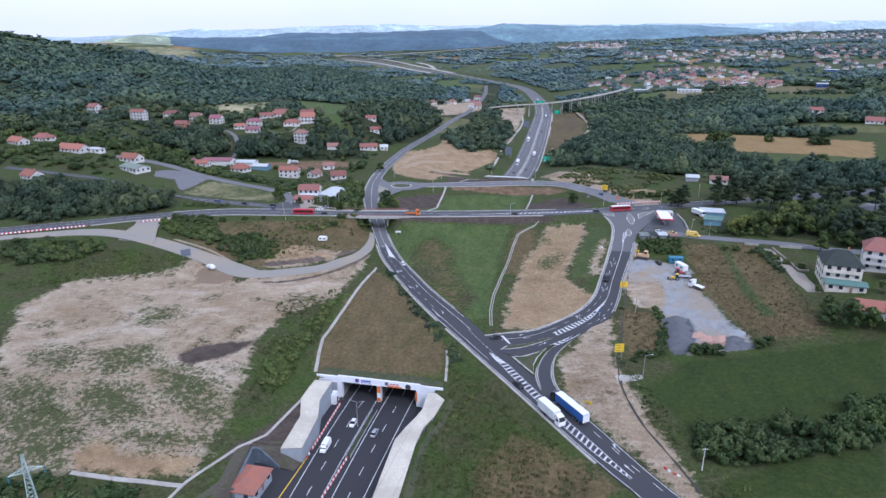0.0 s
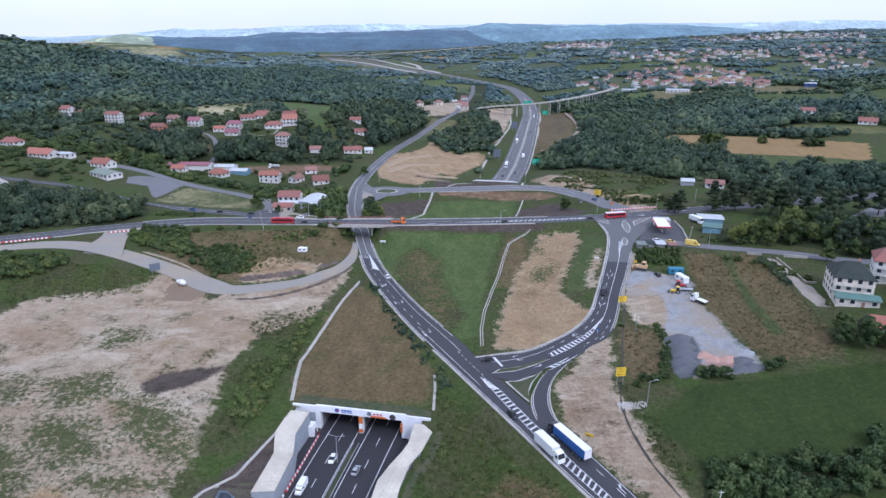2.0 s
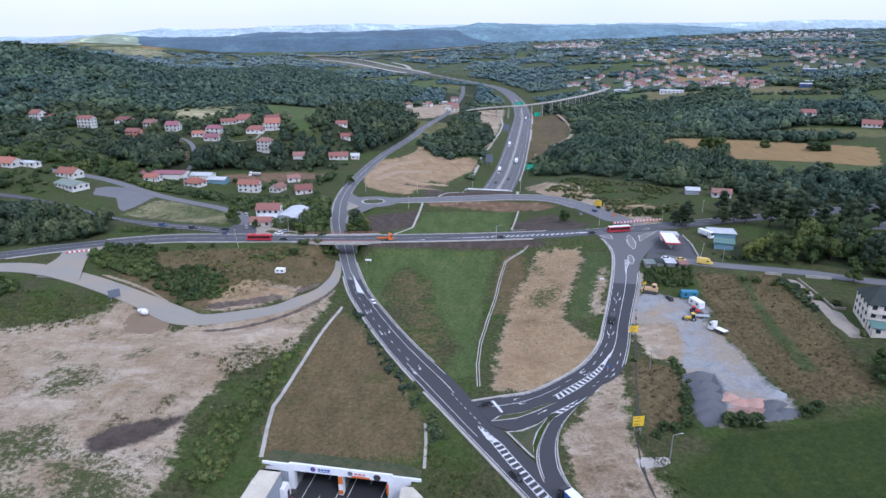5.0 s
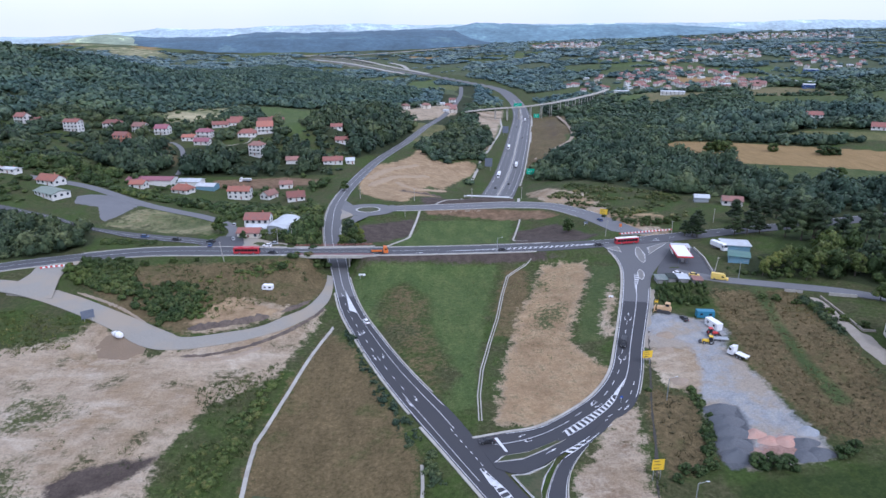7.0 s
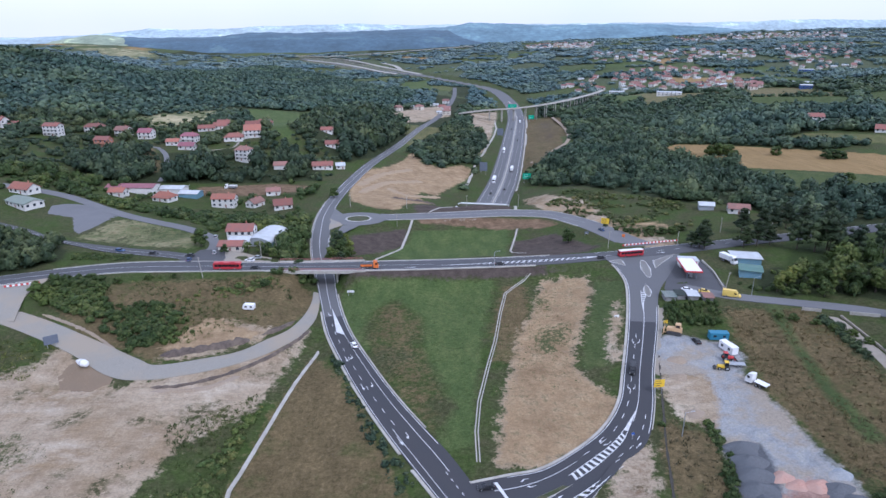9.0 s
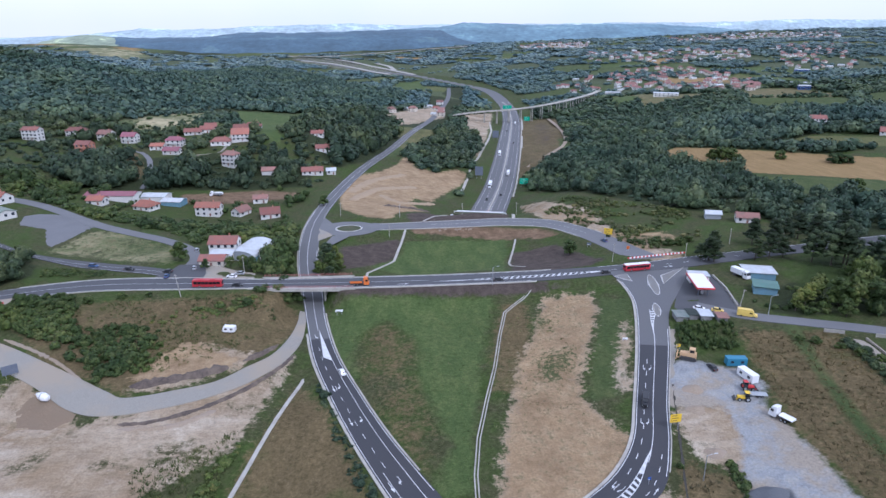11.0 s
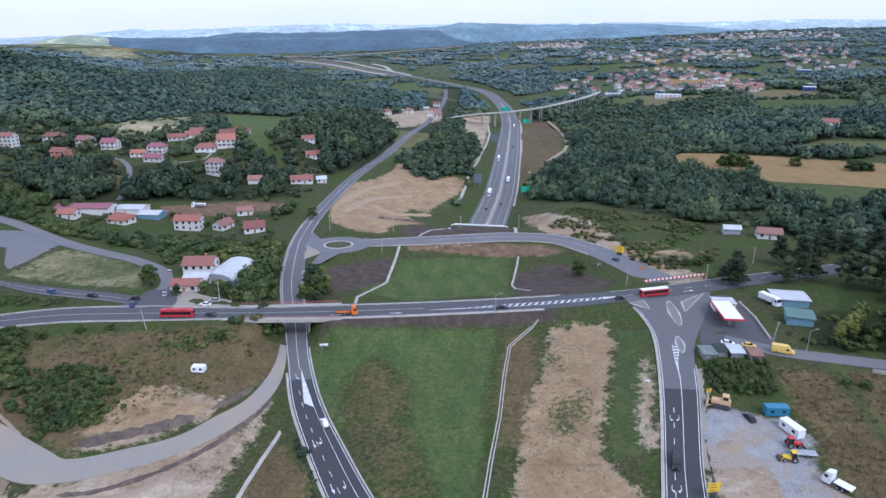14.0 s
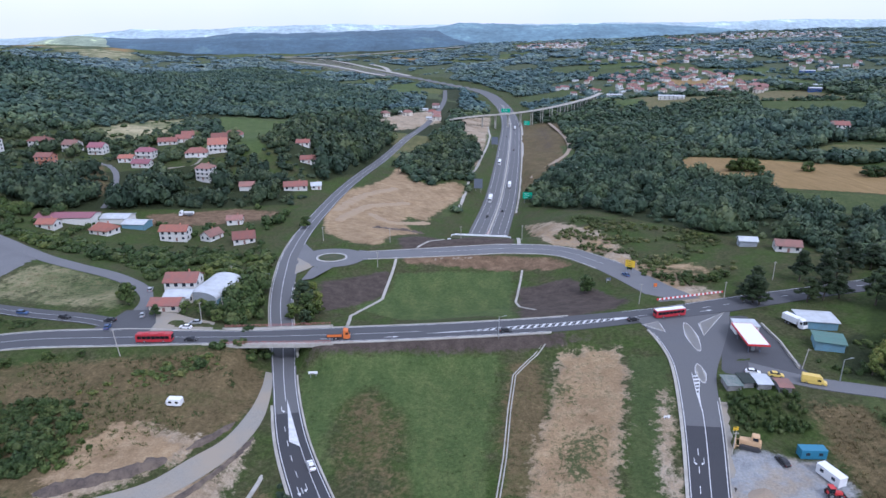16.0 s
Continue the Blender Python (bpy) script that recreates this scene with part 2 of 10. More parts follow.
LOOP_ROAD = [(16, 217.5, 21, 204.5, -4.5), (26.3, 219.8, 28.2, 202, -4.3), (34.7, 221.4, 40.4, 210, -4), (44, 226.6, 57, 222.2, -3.2), (54.7, 235.3, 66, 230, -2.3),
             (63.3, 247.2, 73.2, 245, -1.2), (69.9, 263.6, 79.6, 263, 0), (80.6, 292.7, 91, 291, 2.4), (88.6, 317.5, 100.5, 316, 4), (91.5, 331, 109.5, 331, 4.6), (92, 345, 119, 346, 4.85), (91, 352, 126, 359, 4.98), (90, 358, 130, 366, 5.0)]
SLIP_LANE = [(32.4, 176, 41.5, 168.5, -5), (31.4, 183, 37.2, 180.2, -4.85), (31.5, 190, 36.9, 190.5, -4.7), (33.6, 197, 40, 202, -4.5), (38.8, 206.8, 47, 212.2, -4.2), (47.5, 214.6, 55.6, 220, -3.5), (53, 221, 61.5, 226.5, -2.8)]
BRIDGE_ROAD = [(-300, 272, -305, 283, 10.6), (-245, 296, -250, 307, 8.2), (-222, 307.5, -227, 318, 7.2), (-204, 315.8, -209, 326.5, 6.8), (-185, 324.5, -189.5, 335, 6.5), (-165, 334, -169.5, 345, 6.3), (-127.5, 347.6, -130.3, 359.8, 5.4), (-92, 349, -94, 361.5, 5), (-54.5, 348.2, -55.9, 357.8, 5), (-16.5, 346.8, -17.5, 357.8, 5), (22, 347.6, 22.9, 358.7, 5),
               (62, 350, 64.9, 361.6, 5), (98, 356, 98.7, 366.4, 5), (125, 361, 122, 371.5, 5.2), (146, 365.5, 143, 376, 5.5), (172, 371, 169, 380.5, 6), (215, 378, 212, 388, 7), (300, 390, 297, 400, 10), (420, 405, 417, 415, 15)]
SITE_ROAD = [(-250, 286, -253, 293, 7.6), (-218, 299, -221.5, 305.5, 6.6), (-199.7, 305.5, -204, 313.5, 6.1), (-181, 310.5, -186, 321, 5.5), (-163.5, 308.5, -165.5, 320.5, 4.6), (-142.4, 299.5, -137, 308, 3.2), (-115, 283.3, -109, 291.5, 1.3), (-96, 269.2, -90, 279.5, 0), (-83, 267, -83, 276.5, -.6), (-66.7, 272.5, -69, 281.5, -1.2),
             (-54.5, 280, -59, 286.8, -1.7), (-46.5, 288.3, -51.8, 296, -2.1), (-40.2, 299, -45, 305, -2.5), (-36.6, 312, -41.2, 319, -2.8), (-36.5, 326, -40.3, 332, -3), (-38.3, 341, -41, 342.5, -3)]
LINK_WEST = [(-166, 335.5, -149, 341, 6.25), (-164.5, 326, -151, 327.5, 5.6), (-166, 318.5, -148, 316, 4.85), (-168, 309, -144, 304, 3.6)]
UPPER_ROAD = [(-14, 450.5, -14, 462, -2.8), (16, 451.5, 16.5, 464.5, -2.7), (38, 452, 39, 466, -2.4), (58.7, 450.8, 61, 465, -1.6), (80, 443, 87.5, 455.5, -.4), (91.5, 424, 104.5, 431, 1), (97.5, 404.5, 111.5, 409, 2.6), (102, 385, 117, 388, 4), (105, 372.5, 122, 375, 4.9)]
ROUNDABOUT = (-30, 454, -2.8, 6.5, 14.5)          # centre, height, island and outer radius
LANE_WEST = [(-98, 366, -86, 367, 5), (-97, 385, -92, 386, 4.8), (-104.5, 400, -99.5, 403, 4.3), (-121, 415, -117.5, 420, 4), (-142, 426.5, -139, 432, 4.6), (-161, 437, -157.5, 442.5, 5.4), (-178, 450, -174.5, 455, 6), (-213, 472, -210, 478, 9), (-260, 490, -257, 496, 12)]
ROAD_WEST = [(-88, 359, -90, 367.5, 5), (-100, 363.5, -101.5, 372, 5), (-111, 368, -113.5, 376.5, 5), (-126, 372, -129, 380.5, 5.1), (-144, 377, -148, 385.5, 5.5), (-161, 385.5, -165, 392, 5.7), (-176, 393, -179.5, 399, 6.2), (-193, 404, -196, 410, 7), (-216, 414.5, -218.5, 421, 8.1), (-235, 421, -237, 428, 9.6), (-257, 425, -259, 432, 11.1), (-300, 431, -300, 438, 14.5)]
LANE_VILLAGE = [(-262, 652, -260, 655.5, 10), (-222, 643, -220, 646.5, 9), (-204, 622, -200.5, 624, 7), (-192, 592, -188.5, 593, 4), (-185, 570, -181.5, 571, 2), (-182, 548, -178.5, 548, 0)]
LANE_UPPER = [(-176, 628, -176, 631, 7), (-158, 634, -158, 637, 8), (-147, 641, -149, 643.5, 10), (-150, 690, -153, 690, 16)]
LANE_EAST = [(112, 318, 115, 324.5, 4.6), (125, 307.5, 128.5, 313.5, 5.3), (142, 299, 145, 305, 6.2), (163, 288, 166, 294, 7.6), (182, 274, 186, 280, 9), (215, 262, 218, 268, 11.5), (270, 255, 271, 261, 15)]
MOTORWAY = [(-138, -262, -115, -267, -13), (-97, -86, -74.2, -91, -14.2), (-60.2, 71, -37.6, 65.5, -15.2), (-46.4, 130, -23.4, 125, -15.8), (-34.2, 192.5, -9, 187, -16.3), (0, 333, 25, 327.5, -17.8), (36.5, 489, 61.5, 484, -19.2), (47.2, 540, 72.4, 535, -20), (76, 668, 101.5, 663, -25), (121, 909, 148, 905, -29.5),
            (171, 1210, 199, 1203, -40), (200, 1500, 229, 1497, -46), (195, 1803, 226, 1802, -47), (105, 2110, 137, 2122, -48), (15, 2370, 45, 2390, -49), (-95, 2590, -65, 2612, -51), (-220, 2790, -190, 2812, -48), (-365, 3040, -335, 3062, -40), (-540, 3290, -510, 3315, -34)]
FAR_VIADUCT = [(-551, 3330, -551, 3346, -22), (-373, 3320, -373, 3336, -24), (-238, 3330, -238, 3346, -17), (-46, 3400, -46, 3416, -6), (155, 3500, 155, 3516, 6), (343, 3650, 343, 3666, 13)]
FAR_LANES = [[(-556, 3523), (-385, 3400), (-247, 3102), (-125, 2849), (-30, 2615), (40, 2400)], [(-462, 3175), (-314, 3007), (-202, 2816), (-110, 2560), (-45, 2440)], [(-114, 2945), (-58, 2824), (-32, 2653)]]
FLYOVER = [(76, 1091, 76, 1099, -21.5), (98, 1099, 97, 1107, -20), (131, 1111, 130, 1119, -18.6), (171, 1126, 169, 1134, -18.2), (213, 1146, 210, 1153, -16.2), (260, 1181, 255, 1188, -13.6), (313, 1237, 307, 1242, -10.8), (354, 1298, 347, 1301, -10.2), (390, 1372, 382, 1374, -11)]

CONTROLS = [(-107, 276, -1.5), (-160, 225, -2), (-110, 200, -2.5), (-72, 240, -2.8), (-150, 150, -3), (-85, 160, -5), (-64, 138, -9.5), (-59, 160, -9.8), (-48.5, 178, -10.2), (-49.5, 165, -11.2), (-51, 161, -11.5), (-62, 215, -4), (-68, 180, -6.5),
            (-32, 292, -5), (-42.5, 239, -6.5), (-46, 222, -7.5), (-44.3, 198, -8.5), (-20, 212, -7.8), (-22, 245, -6), (1, 205, -6.3), (1.5, 188, -8.5),
            (10, 165, -8.2), (3, 180, -8.9), (1, 171, -9.3), (-4.5, 157.5, -10.2), (-8.5, 137, -10.8), (-13, 120, -11), (6, 135, -9.2), (22, 140, -7), (34, 118, -6)]
CONTROLS += [(0, 300, -2.6), (20, 270, -2.8), (50, 300, -.2), (58, 260, -2), (30, 330, -.6), (-10, 320, -2.4), (76, 325, 2.4), (20, 338, -.4), (60, 342, 1),
             (0, 380, -5), (30, 390, -6), (60, 400, -5), (10, 430, -7), (50, 436, -6), (88, 380, 2), (84, 405, -1), (45, 484, -3.5), (66, 480.5, -3.5), (20, 480, -4), (-5, 495, -4),
             (-64, 319, -.8), (-95, 330, 2.5), (-70, 338, 2.5), (-52, 330, .2), (-115, 318, 3.2), (-88, 300, .5)]
CONTROLS += [(-120, 405, 3), (-90, 405, 2), (-160, 400, 5), (-121, 490, -7), (-183, 495, 0), (-217, 440, 8), (-72, 430, -3), (-90, 465, -6), (-135, 610, 0), (-294, 703, 14),
             (-309, 650, 16), (-230, 560, 6), (-100, 690, 18), (-60, 560, -5), (-150, 540, -3), (-210, 640, 9), (-350, 480, 18), (-300, 300, 12), (-230, 250, 3)]
CONTROLS += [(125, 300, 5), (107, 279, 2), (95, 250, 0), (86, 225, -1.5), (66, 181, -3), (150, 218, 7), (180, 250, 9), (140, 170, 2), (90, 150, -3.2), (155, 340, 5.6),
             (185, 345, 8), (230, 300, 12), (288, 489, 9), (298, 595, 7), (416, 726, 14), (438, 653, 16), (150, 430, 5), (120, 450, 2.5), (200, 430, 7), (100, 520, -5), (165, 570, -4)]
CONTROLS += [(250, 900, -14), (20, 900, -14), (60, 700, -12), (140, 700, -14), (400, 1200, -8), (700, 1000, 14), (0, 1300, -34), (-300, 1000, 16), (-867, 1150, 106), (-736, 1120, 91), (-691, 1120, 82), (-636, 1120, 74), (-577, 1130, 64), (-520, 1150, 55), (-485, 1180, 45), (-462, 1250, 33),
             (-900, 1650, 20), (-500, 1550, 2), (-600, 500, 30), (-600, 150, 14), (-500, 800, 42), (916, 1400, 10), (1400, 1300, 28), (600, 200, 26), (600, 500, 20), (0, -150, -12), (-300, -150, 0), (300, -150, 4), (-1500, 2300, 0), (-2000, 1300, 60), (2200, 1200, 60), (-2600, 3500, 0)]
CONTROLS += [(119, 2120, -49), (32, 2380, -50), (-76, 2600, -53), (-201, 2800, -50), (-347, 3050, -41), (-515, 3300, -35), (-794, 3300, -37), (-1041, 3200, -35), (-1166, 3100, -34), (-581, 2400, -39), (-346, 2200, -38), (-816, 2500, -31), (-556, 1950, -28), (-130, 1800, -42), (-336, 1750, -36),
             (-1419, 3400, -17), (-1619, 3600, 8), (-1848, 3900, 24), (-2078, 3900, 21), (-1139, 3700, -36), (-701, 3700, -33), (-243, 3400, -35), (-13, 3400, -23), (191, 3450, -8), (501, 3600, 10), (825, 3700, 26), (284, 2900, -21), (236, 2400, -32), (421, 2300, -19), (528, 2900, 3), (583, 2600, 3)]
CONTROLS += [(1135, 3700, 32), (1600, 3700, 41), (1598, 4100, 57), (2058, 4000, 78), (2389, 4000, 91), (2615, 4000, 98), (832, 2700, 17), (982, 2500, 18), (1297, 2500, 28), (1712, 2600, 47), (740, 2100, 3), (960, 2000, 3), (1211, 2000, 20), (1133, 1700, 5), (655, 1650, -6), (815, 1550, -6), (531, 1700, -17),
             (3200, 4500, 90), (-3200, 4300, 0), (-4000, 1000, 40), (4000, 1000, 60), (0, -900, 0), (0, 4500, 0), (-1600, 4500, 0), (1500, 4700, 50)]


def smooth_rows(rows, step):
    """Catmull-Rom through the rows, about a step apart."""
    p = np.array(rows, float)
    p = np.vstack([2 * p[0] - p[1], p, 2 * p[-1] - p[-2]])
    out = []
    for i in range(1, len(p) - 2):
        a, b, c, d = p[i - 1:i + 3]
        n = max(2, int(np.hypot(*(c - b)[:2]) / step))
        for s in np.linspace(0, 1, n, endpoint=False):
            out.append(.5 * (2 * b + (c - a) * s + (2 * a - 5 * b + 4 * c - d) * s * s + (3 * b - a - 3 * c + d) * s ** 3))
    out.append(p[-2])
    return np.array(out)


def inside(x, y, poly):
    """Which of the points lie in the polygon."""
    px, py = np.array(poly, float).T
    hit = np.zeros(np.shape(x), bool)
    for i in range(len(px)):
        j = i - 1
        if py[i] == py[j]:
            continue
        hit ^= ((py[i] > y) != (py[j] > y)) & (x < (px[j] - px[i]) * (y - py[i]) / (py[j] - py[i]) + px[i])
    return hit


def edge_distance(x, y, poly, closed=True):
    """Distance to the outline of a polygon."""
    p = np.array(poly, float)
    best = np.full(np.shape(x), 1e9)
    for i in range(0 if closed else 1, len(p)):
        a, b = p[i - 1], p[i]
        d = b - a
        s = np.clip(((x - a[0]) * d[0] + (y - a[1]) * d[1]) / max(d @ d, 1e-9), 0, 1)
        best = np.minimum(best, np.hypot(x - a[0] - s * d[0], y - a[1] - s * d[1]))
    return best


def mid(rows, step=3.0):
    r = smooth_rows(rows, step)
    return np.column_stack([(r[:, 0] + r[:, 2]) / 2, (r[:, 1] + r[:, 3]) / 2, r[:, 4], np.hypot(r[:, 0] - r[:, 2], r[:, 1] - r[:, 3]) / 2])


BRIDGE_X = (-53, -24)
NEAR_CUT = [(-74, 74), (-64, 128), (-56, 141), (-55.6, 158.5), (-46.8, 157.3), (-43.5, 159.5), (-42, 176), (-41.2, 192.6), (-37, 195.2), (-3.5, 187.8), (-3.4, 179), (-5.5, 169), (-11, 160), (-15, 137), (-19, 121), (-31, 80), (-36, 74)]
FAR_CUT = [(33.5, 489.8), (64.5, 483), (67, 497), (37, 503)]


def samples():
    rows = []
    for road, step in ((RAMP_ROAD, 3), (LOOP_ROAD, 3), (SLIP_LANE, 3), (SITE_ROAD, 3), (LINK_WEST, 3), (UPPER_ROAD, 3), (LANE_WEST, 4), (LANE_VILLAGE, 4), (LANE_UPPER, 4), (ROAD_WEST, 4), (LANE_EAST, 4)):
        rows.append(mid(road, step))
    b = mid(BRIDGE_ROAD, 3)
    rows.append(b[(b[:, 0] < BRIDGE_X[0]) | (b[:, 0] > BRIDGE_X[1])])
    m = mid(MOTORWAY, 5)
    rows.append(m[(m[:, 1] > 506) | (m[:, 1] < 72)])
    cx, cy, z, _, r = ROUNDABOUT
    rows.append(np.array([(cx, cy, z, r), (cx + 8, cy, z, 12), (cx - 8, cy, z, 14)]))
    return np.vstack(rows)


ROAD_SAMPLES = samples()


def make_base():
    c = np.array(CONTROLS, float)
    near = ROAD_SAMPLES[::7, :3]
    c = np.vstack([c, near])
    m = mid(MOTORWAY, 60)
    c = np.vstack([c, m[m[:, 1] > 700][:, :3] + (0, 0, 1.0)])
    keep = []
    for i in range(len(c)):
        if all(np.hypot(*(c[i, :2] - c[j, :2])) > 7 for j in keep):
            keep.append(i)
    c = c[keep]
    d = np.hypot(c[:, None, 0] - c[None, :, 0], c[:, None, 1] - c[None, :, 1])
    n = len(c)
    a = np.zeros((n + 3, n + 3))
    a[:n, :n] = -np.sqrt(d * d + 64) - 0.6 * np.eye(n)
    poly = np.column_stack([np.ones(n), c[:, :2] / 1000])
    a[:n, n:] = poly
    a[n:, :n] = poly.T
    w = np.linalg.solve(a, np.concatenate([c[:, 2], np.zeros(3)]))
    return c, w


BASE_C, BASE_W = make_base()


def base_height(x, y):
    out = np.empty(len(x))
    n = len(BASE_C)
    for i in range(0, len(x), 20000):
        sx, sy = x[i:i + 20000], y[i:i + 20000]
        d = np.hypot(sx[:, None] - BASE_C[None, :, 0], sy[:, None] - BASE_C[None, :, 1])
        out[i:i + 20000] = -np.sqrt(d * d + 64) @ BASE_W[:n] + BASE_W[n] + (sx * BASE_W[n + 1] + sy * BASE_W[n + 2]) / 1000
    return out


def ripple(x, y):
    """Uneven ground at several scales, in metres."""
    r = .25 * np.sin(x * .11 + 1.3 * np.sin(y * .07)) * np.sin(y * .13 + 1.1 * np.sin(x * .05)) + .12 * np.sin(x * .41 + y * .23 + 2 * np.sin(y * .19)) * np.sin(y * .37 - x * .17)
    return r


def height(x, y):
    """The ground's height at points, with the roads' beds and banks laid into it."""
    x, y = np.atleast_1d(np.asarray(x, float)), np.atleast_1d(np.asarray(y, float))
    z = base_height(x, y)
    far = np.clip((np.hypot(x, y - 250) - 350) / 400, 0, 1)
    z = z + ripple(x, y) * (1 - far) + far * (3 * np.sin(x * .021 + np.sin(y * .013)) * np.sin(y * .017 + 1.7 * np.sin(x * .009)))
    s = ROAD_SAMPLES
    for i in range(0, len(x), 8000):
        sx, sy = x[i:i + 8000], y[i:i + 8000]
        d = np.hypot(sx[:, None] - s[None, :, 0], sy[:, None] - s[None, :, 1]) - s[None, :, 3]
        k = d.argmin(1)
        dm = d[np.arange(len(sx)), k]
        near = np.exp(-np.maximum(d - dm[:, None], 0) / 1.2)
        near[d > dm[:, None] + 5] = 0
        rz = (near * s[None, :, 2]).sum(1) / near.sum(1) - .22
        zz = z[i:i + 8000]
        reach = 2 + 1.7 * np.abs(zz - rz)
        u = np.clip((dm - 1.0) / reach, 0, 1)
        u = u * u * (3 - 2 * u)
        z[i:i + 8000] = rz * (1 - u) + zz * u
    return z

# Outlines of fields, bare ground and woods.
BARE_SITE = [(-170, 237), (-163, 259), (-147, 267), (-124, 275), (-119, 289), (-91, 263), (-64, 278), (-37, 304), (-45, 258), (-64, 233), (-68, 212), (-68, 192), (-66, 169), (-68, 144), (-98, 141), (-130, 162), (-156, 202)]
BARE_LOOP = [(58, 341), (76, 339), (77, 325), (67, 302), (59, 284), (56, 268), (60, 256), (65, 247), (60, 236), (44, 227), (32, 222), (23, 224), (28, 248), (40, 290), (50, 316)]
DRY_TUNNEL = [(-34, 288), (-22, 270), (1, 208), (0, 195), (-44, 198), (-46, 221)]
BARE_SLIP = [(40, 198), (68, 238), (59, 196), (62, 163), (64, 130), (60, 130), (46, 162), (39, 181)]
GRAVEL_LOT = [(92, 280), (106, 270), (107, 252), (109, 199), (85, 198), (82, 210), (86, 232), (92, 243), (95, 258)]
MEADOW_A = [(64, 178), (82, 193), (151, 197), (130, 163), (72, 151)]
MEADOW_B = [(71, 136), (92, 142), (119, 145), (107, 127), (71, 130)]
WEEDS_EAST = [(118, 301), (152, 294), (136, 203), (118, 201), (110, 205), (107, 246)]
BARE_NORTH = [(-43, 536), (-41, 572), (-36, 601), (-21, 637), (-4, 681), (2, 719), (9, 709), (11, 673), (30, 659), (48, 673), (58, 669), (55, 645), (38, 608), (19, 558), (9, 566), (5, 544), (15, 513), (-1, 489), (-8, 471), (-23, 477), (-38, 498)]
WHEAT = [(222, 662), (259, 693), (372, 553), (331, 487), (252, 551), (224, 609)]
SOIL_A = [(-32, 425), (0, 440), (-3, 414), (-23, 397), (-30, 394)]
SOIL_B = [(57, 415), (81, 416), (94, 374), (71, 362), (48, 359)]
SOIL_C = [(3, 486), (77, 566), (62, 455), (6, 453)]
SOIL_D = [(-27, 346), (37, 345), (69, 347), (55, 343), (-27, 344)]
GREEN_NORTH = [(2, 438), (58, 437), (45, 361), (-16, 401), (0, 419)]
BROWN_WEDGE = [(-95, 284), (-81, 306), (-66, 317), (-44, 333), (-39, 324), (-52, 299), (-75, 280)]
FIELD_WEST = [(-166, 397), (-165, 409), (-162, 427), (-154, 432), (-128, 419), (-109, 405), (-100, 388), (-104, 380), (-131, 386), (-150, 391)]
GRASS_HILL = [(-218, 896), (-135, 950), (-119, 824), (-104, 655), (-124, 673), (-191, 856)]
DRY_HILL = [(-292, 756), (-268, 832), (-230, 878), (-206, 812), (-212, 730), (-253, 734)]
LAWN_EAST = [(203, 382), (263, 373), (226, 326), (157, 331)]
FIELD_GREEN_E = [(253, 533), (335, 492), (318, 456), (270, 452), (245, 490)]
FIELD_YEL_E = [(322, 755), (352, 707), (430, 625), (440, 600), (400, 596), (348, 650)]
MOUND_EAST = [(188, 1184), (246, 1131), (200, 880), (165, 768), (124, 690), (104, 660), (145, 900)]
BARE_WEDGE = [(-83, 279), (-76, 294), (-72, 312), (-49, 303), (-56, 295), (-70, 282)]
BARE_BANK = [(2, 456), (47, 452), (79, 441), (85, 429), (77, 429), (46, 440), (7, 447)]
BARE_UPPER = [(85, 541), (101, 506), (113, 477), (113, 418), (123, 398), (133, 372), (117, 369), (108, 389), (102, 442), (79, 466)]
BARE_LOT = [(84, 272), (94, 282), (103, 275), (100, 258), (95, 238), (88, 230), (80, 238), (77, 252)]
BARE_VERGE = [(81, 313), (84, 312), (70, 270), (66, 271)]
BARE_YARD = [(-151, 541), (-101, 557), (-70, 549), (-68, 536), (-94, 528), (-142, 523)]
WEDGE = [(-138, 319), (-120, 338), (-47, 347), (-37, 334), (-56, 295), (-84, 278), (-117, 296)]
DARK_CHIPS = [(86, 225), (95, 226), (95, 219), (89, 202), (81, 197), (80, 206)]
DARK_PATCH = [(-93, 200), (-89, 204), (-79, 209), (-68, 212), (-70, 207), (-76, 200), (-86, 194), (-90, 195)]
RED_CHIPS = [(89, 205), (100, 210), (105, 204), (100, 200), (90, 201)]
SOIL_F = [(-46, 184), (-43, 178), (-46, 160), (-56, 156), (-62, 147), (-61, 158), (-54, 167)]
SOIL_E = [(-24, 347), (62, 349), (61, 344), (41, 341), (-24, 343)]
BARE_FAR_A = [(-595, 3585), (-288, 3264), (-58, 2799), (58, 2476), (30, 2286), (-91, 2399), (-240, 2706), (-479, 3065)]
# far slope caught by the sun; its brightness is painted as pale ground
SUNLIT_FAR = [(-1872, 3746), (-1702, 4096), (-1420, 3794), (-1221, 3445), (-1220, 3103), (-1369, 3277), (-1591, 3469)]
BARE_FAR_B = [(103, 1176), (162, 1283), (140, 1123), (82, 775), (70, 764)]
BARE_FAR_C = [(-28, 1087), (62, 1290), (62, 1091), (-12, 969)]
DRY_MEADOW = [(-15, 322), (-4, 328), (7, 312), (6, 291), (10, 268), (14, 250), (9, 236), (0, 246), (-12, 275), (-17, 302)]
GREEN_LOOP = [(-29, 342), (37, 340), (33, 321), (26, 290), (22, 262), (19, 232), (8, 231), (-6, 258), (-20, 292), (-27, 320)]
GREEN_VERGE = [(79, 334), (91, 331), (83, 306), (76, 290), (67, 268), (57, 268), (66, 292)]
GREEN_SPOTS = [[(53, 326), (58, 317), (55, 311), (50, 316)], [(46, 295), (60, 297), (56, 284), (49, 278), (44, 284)]]
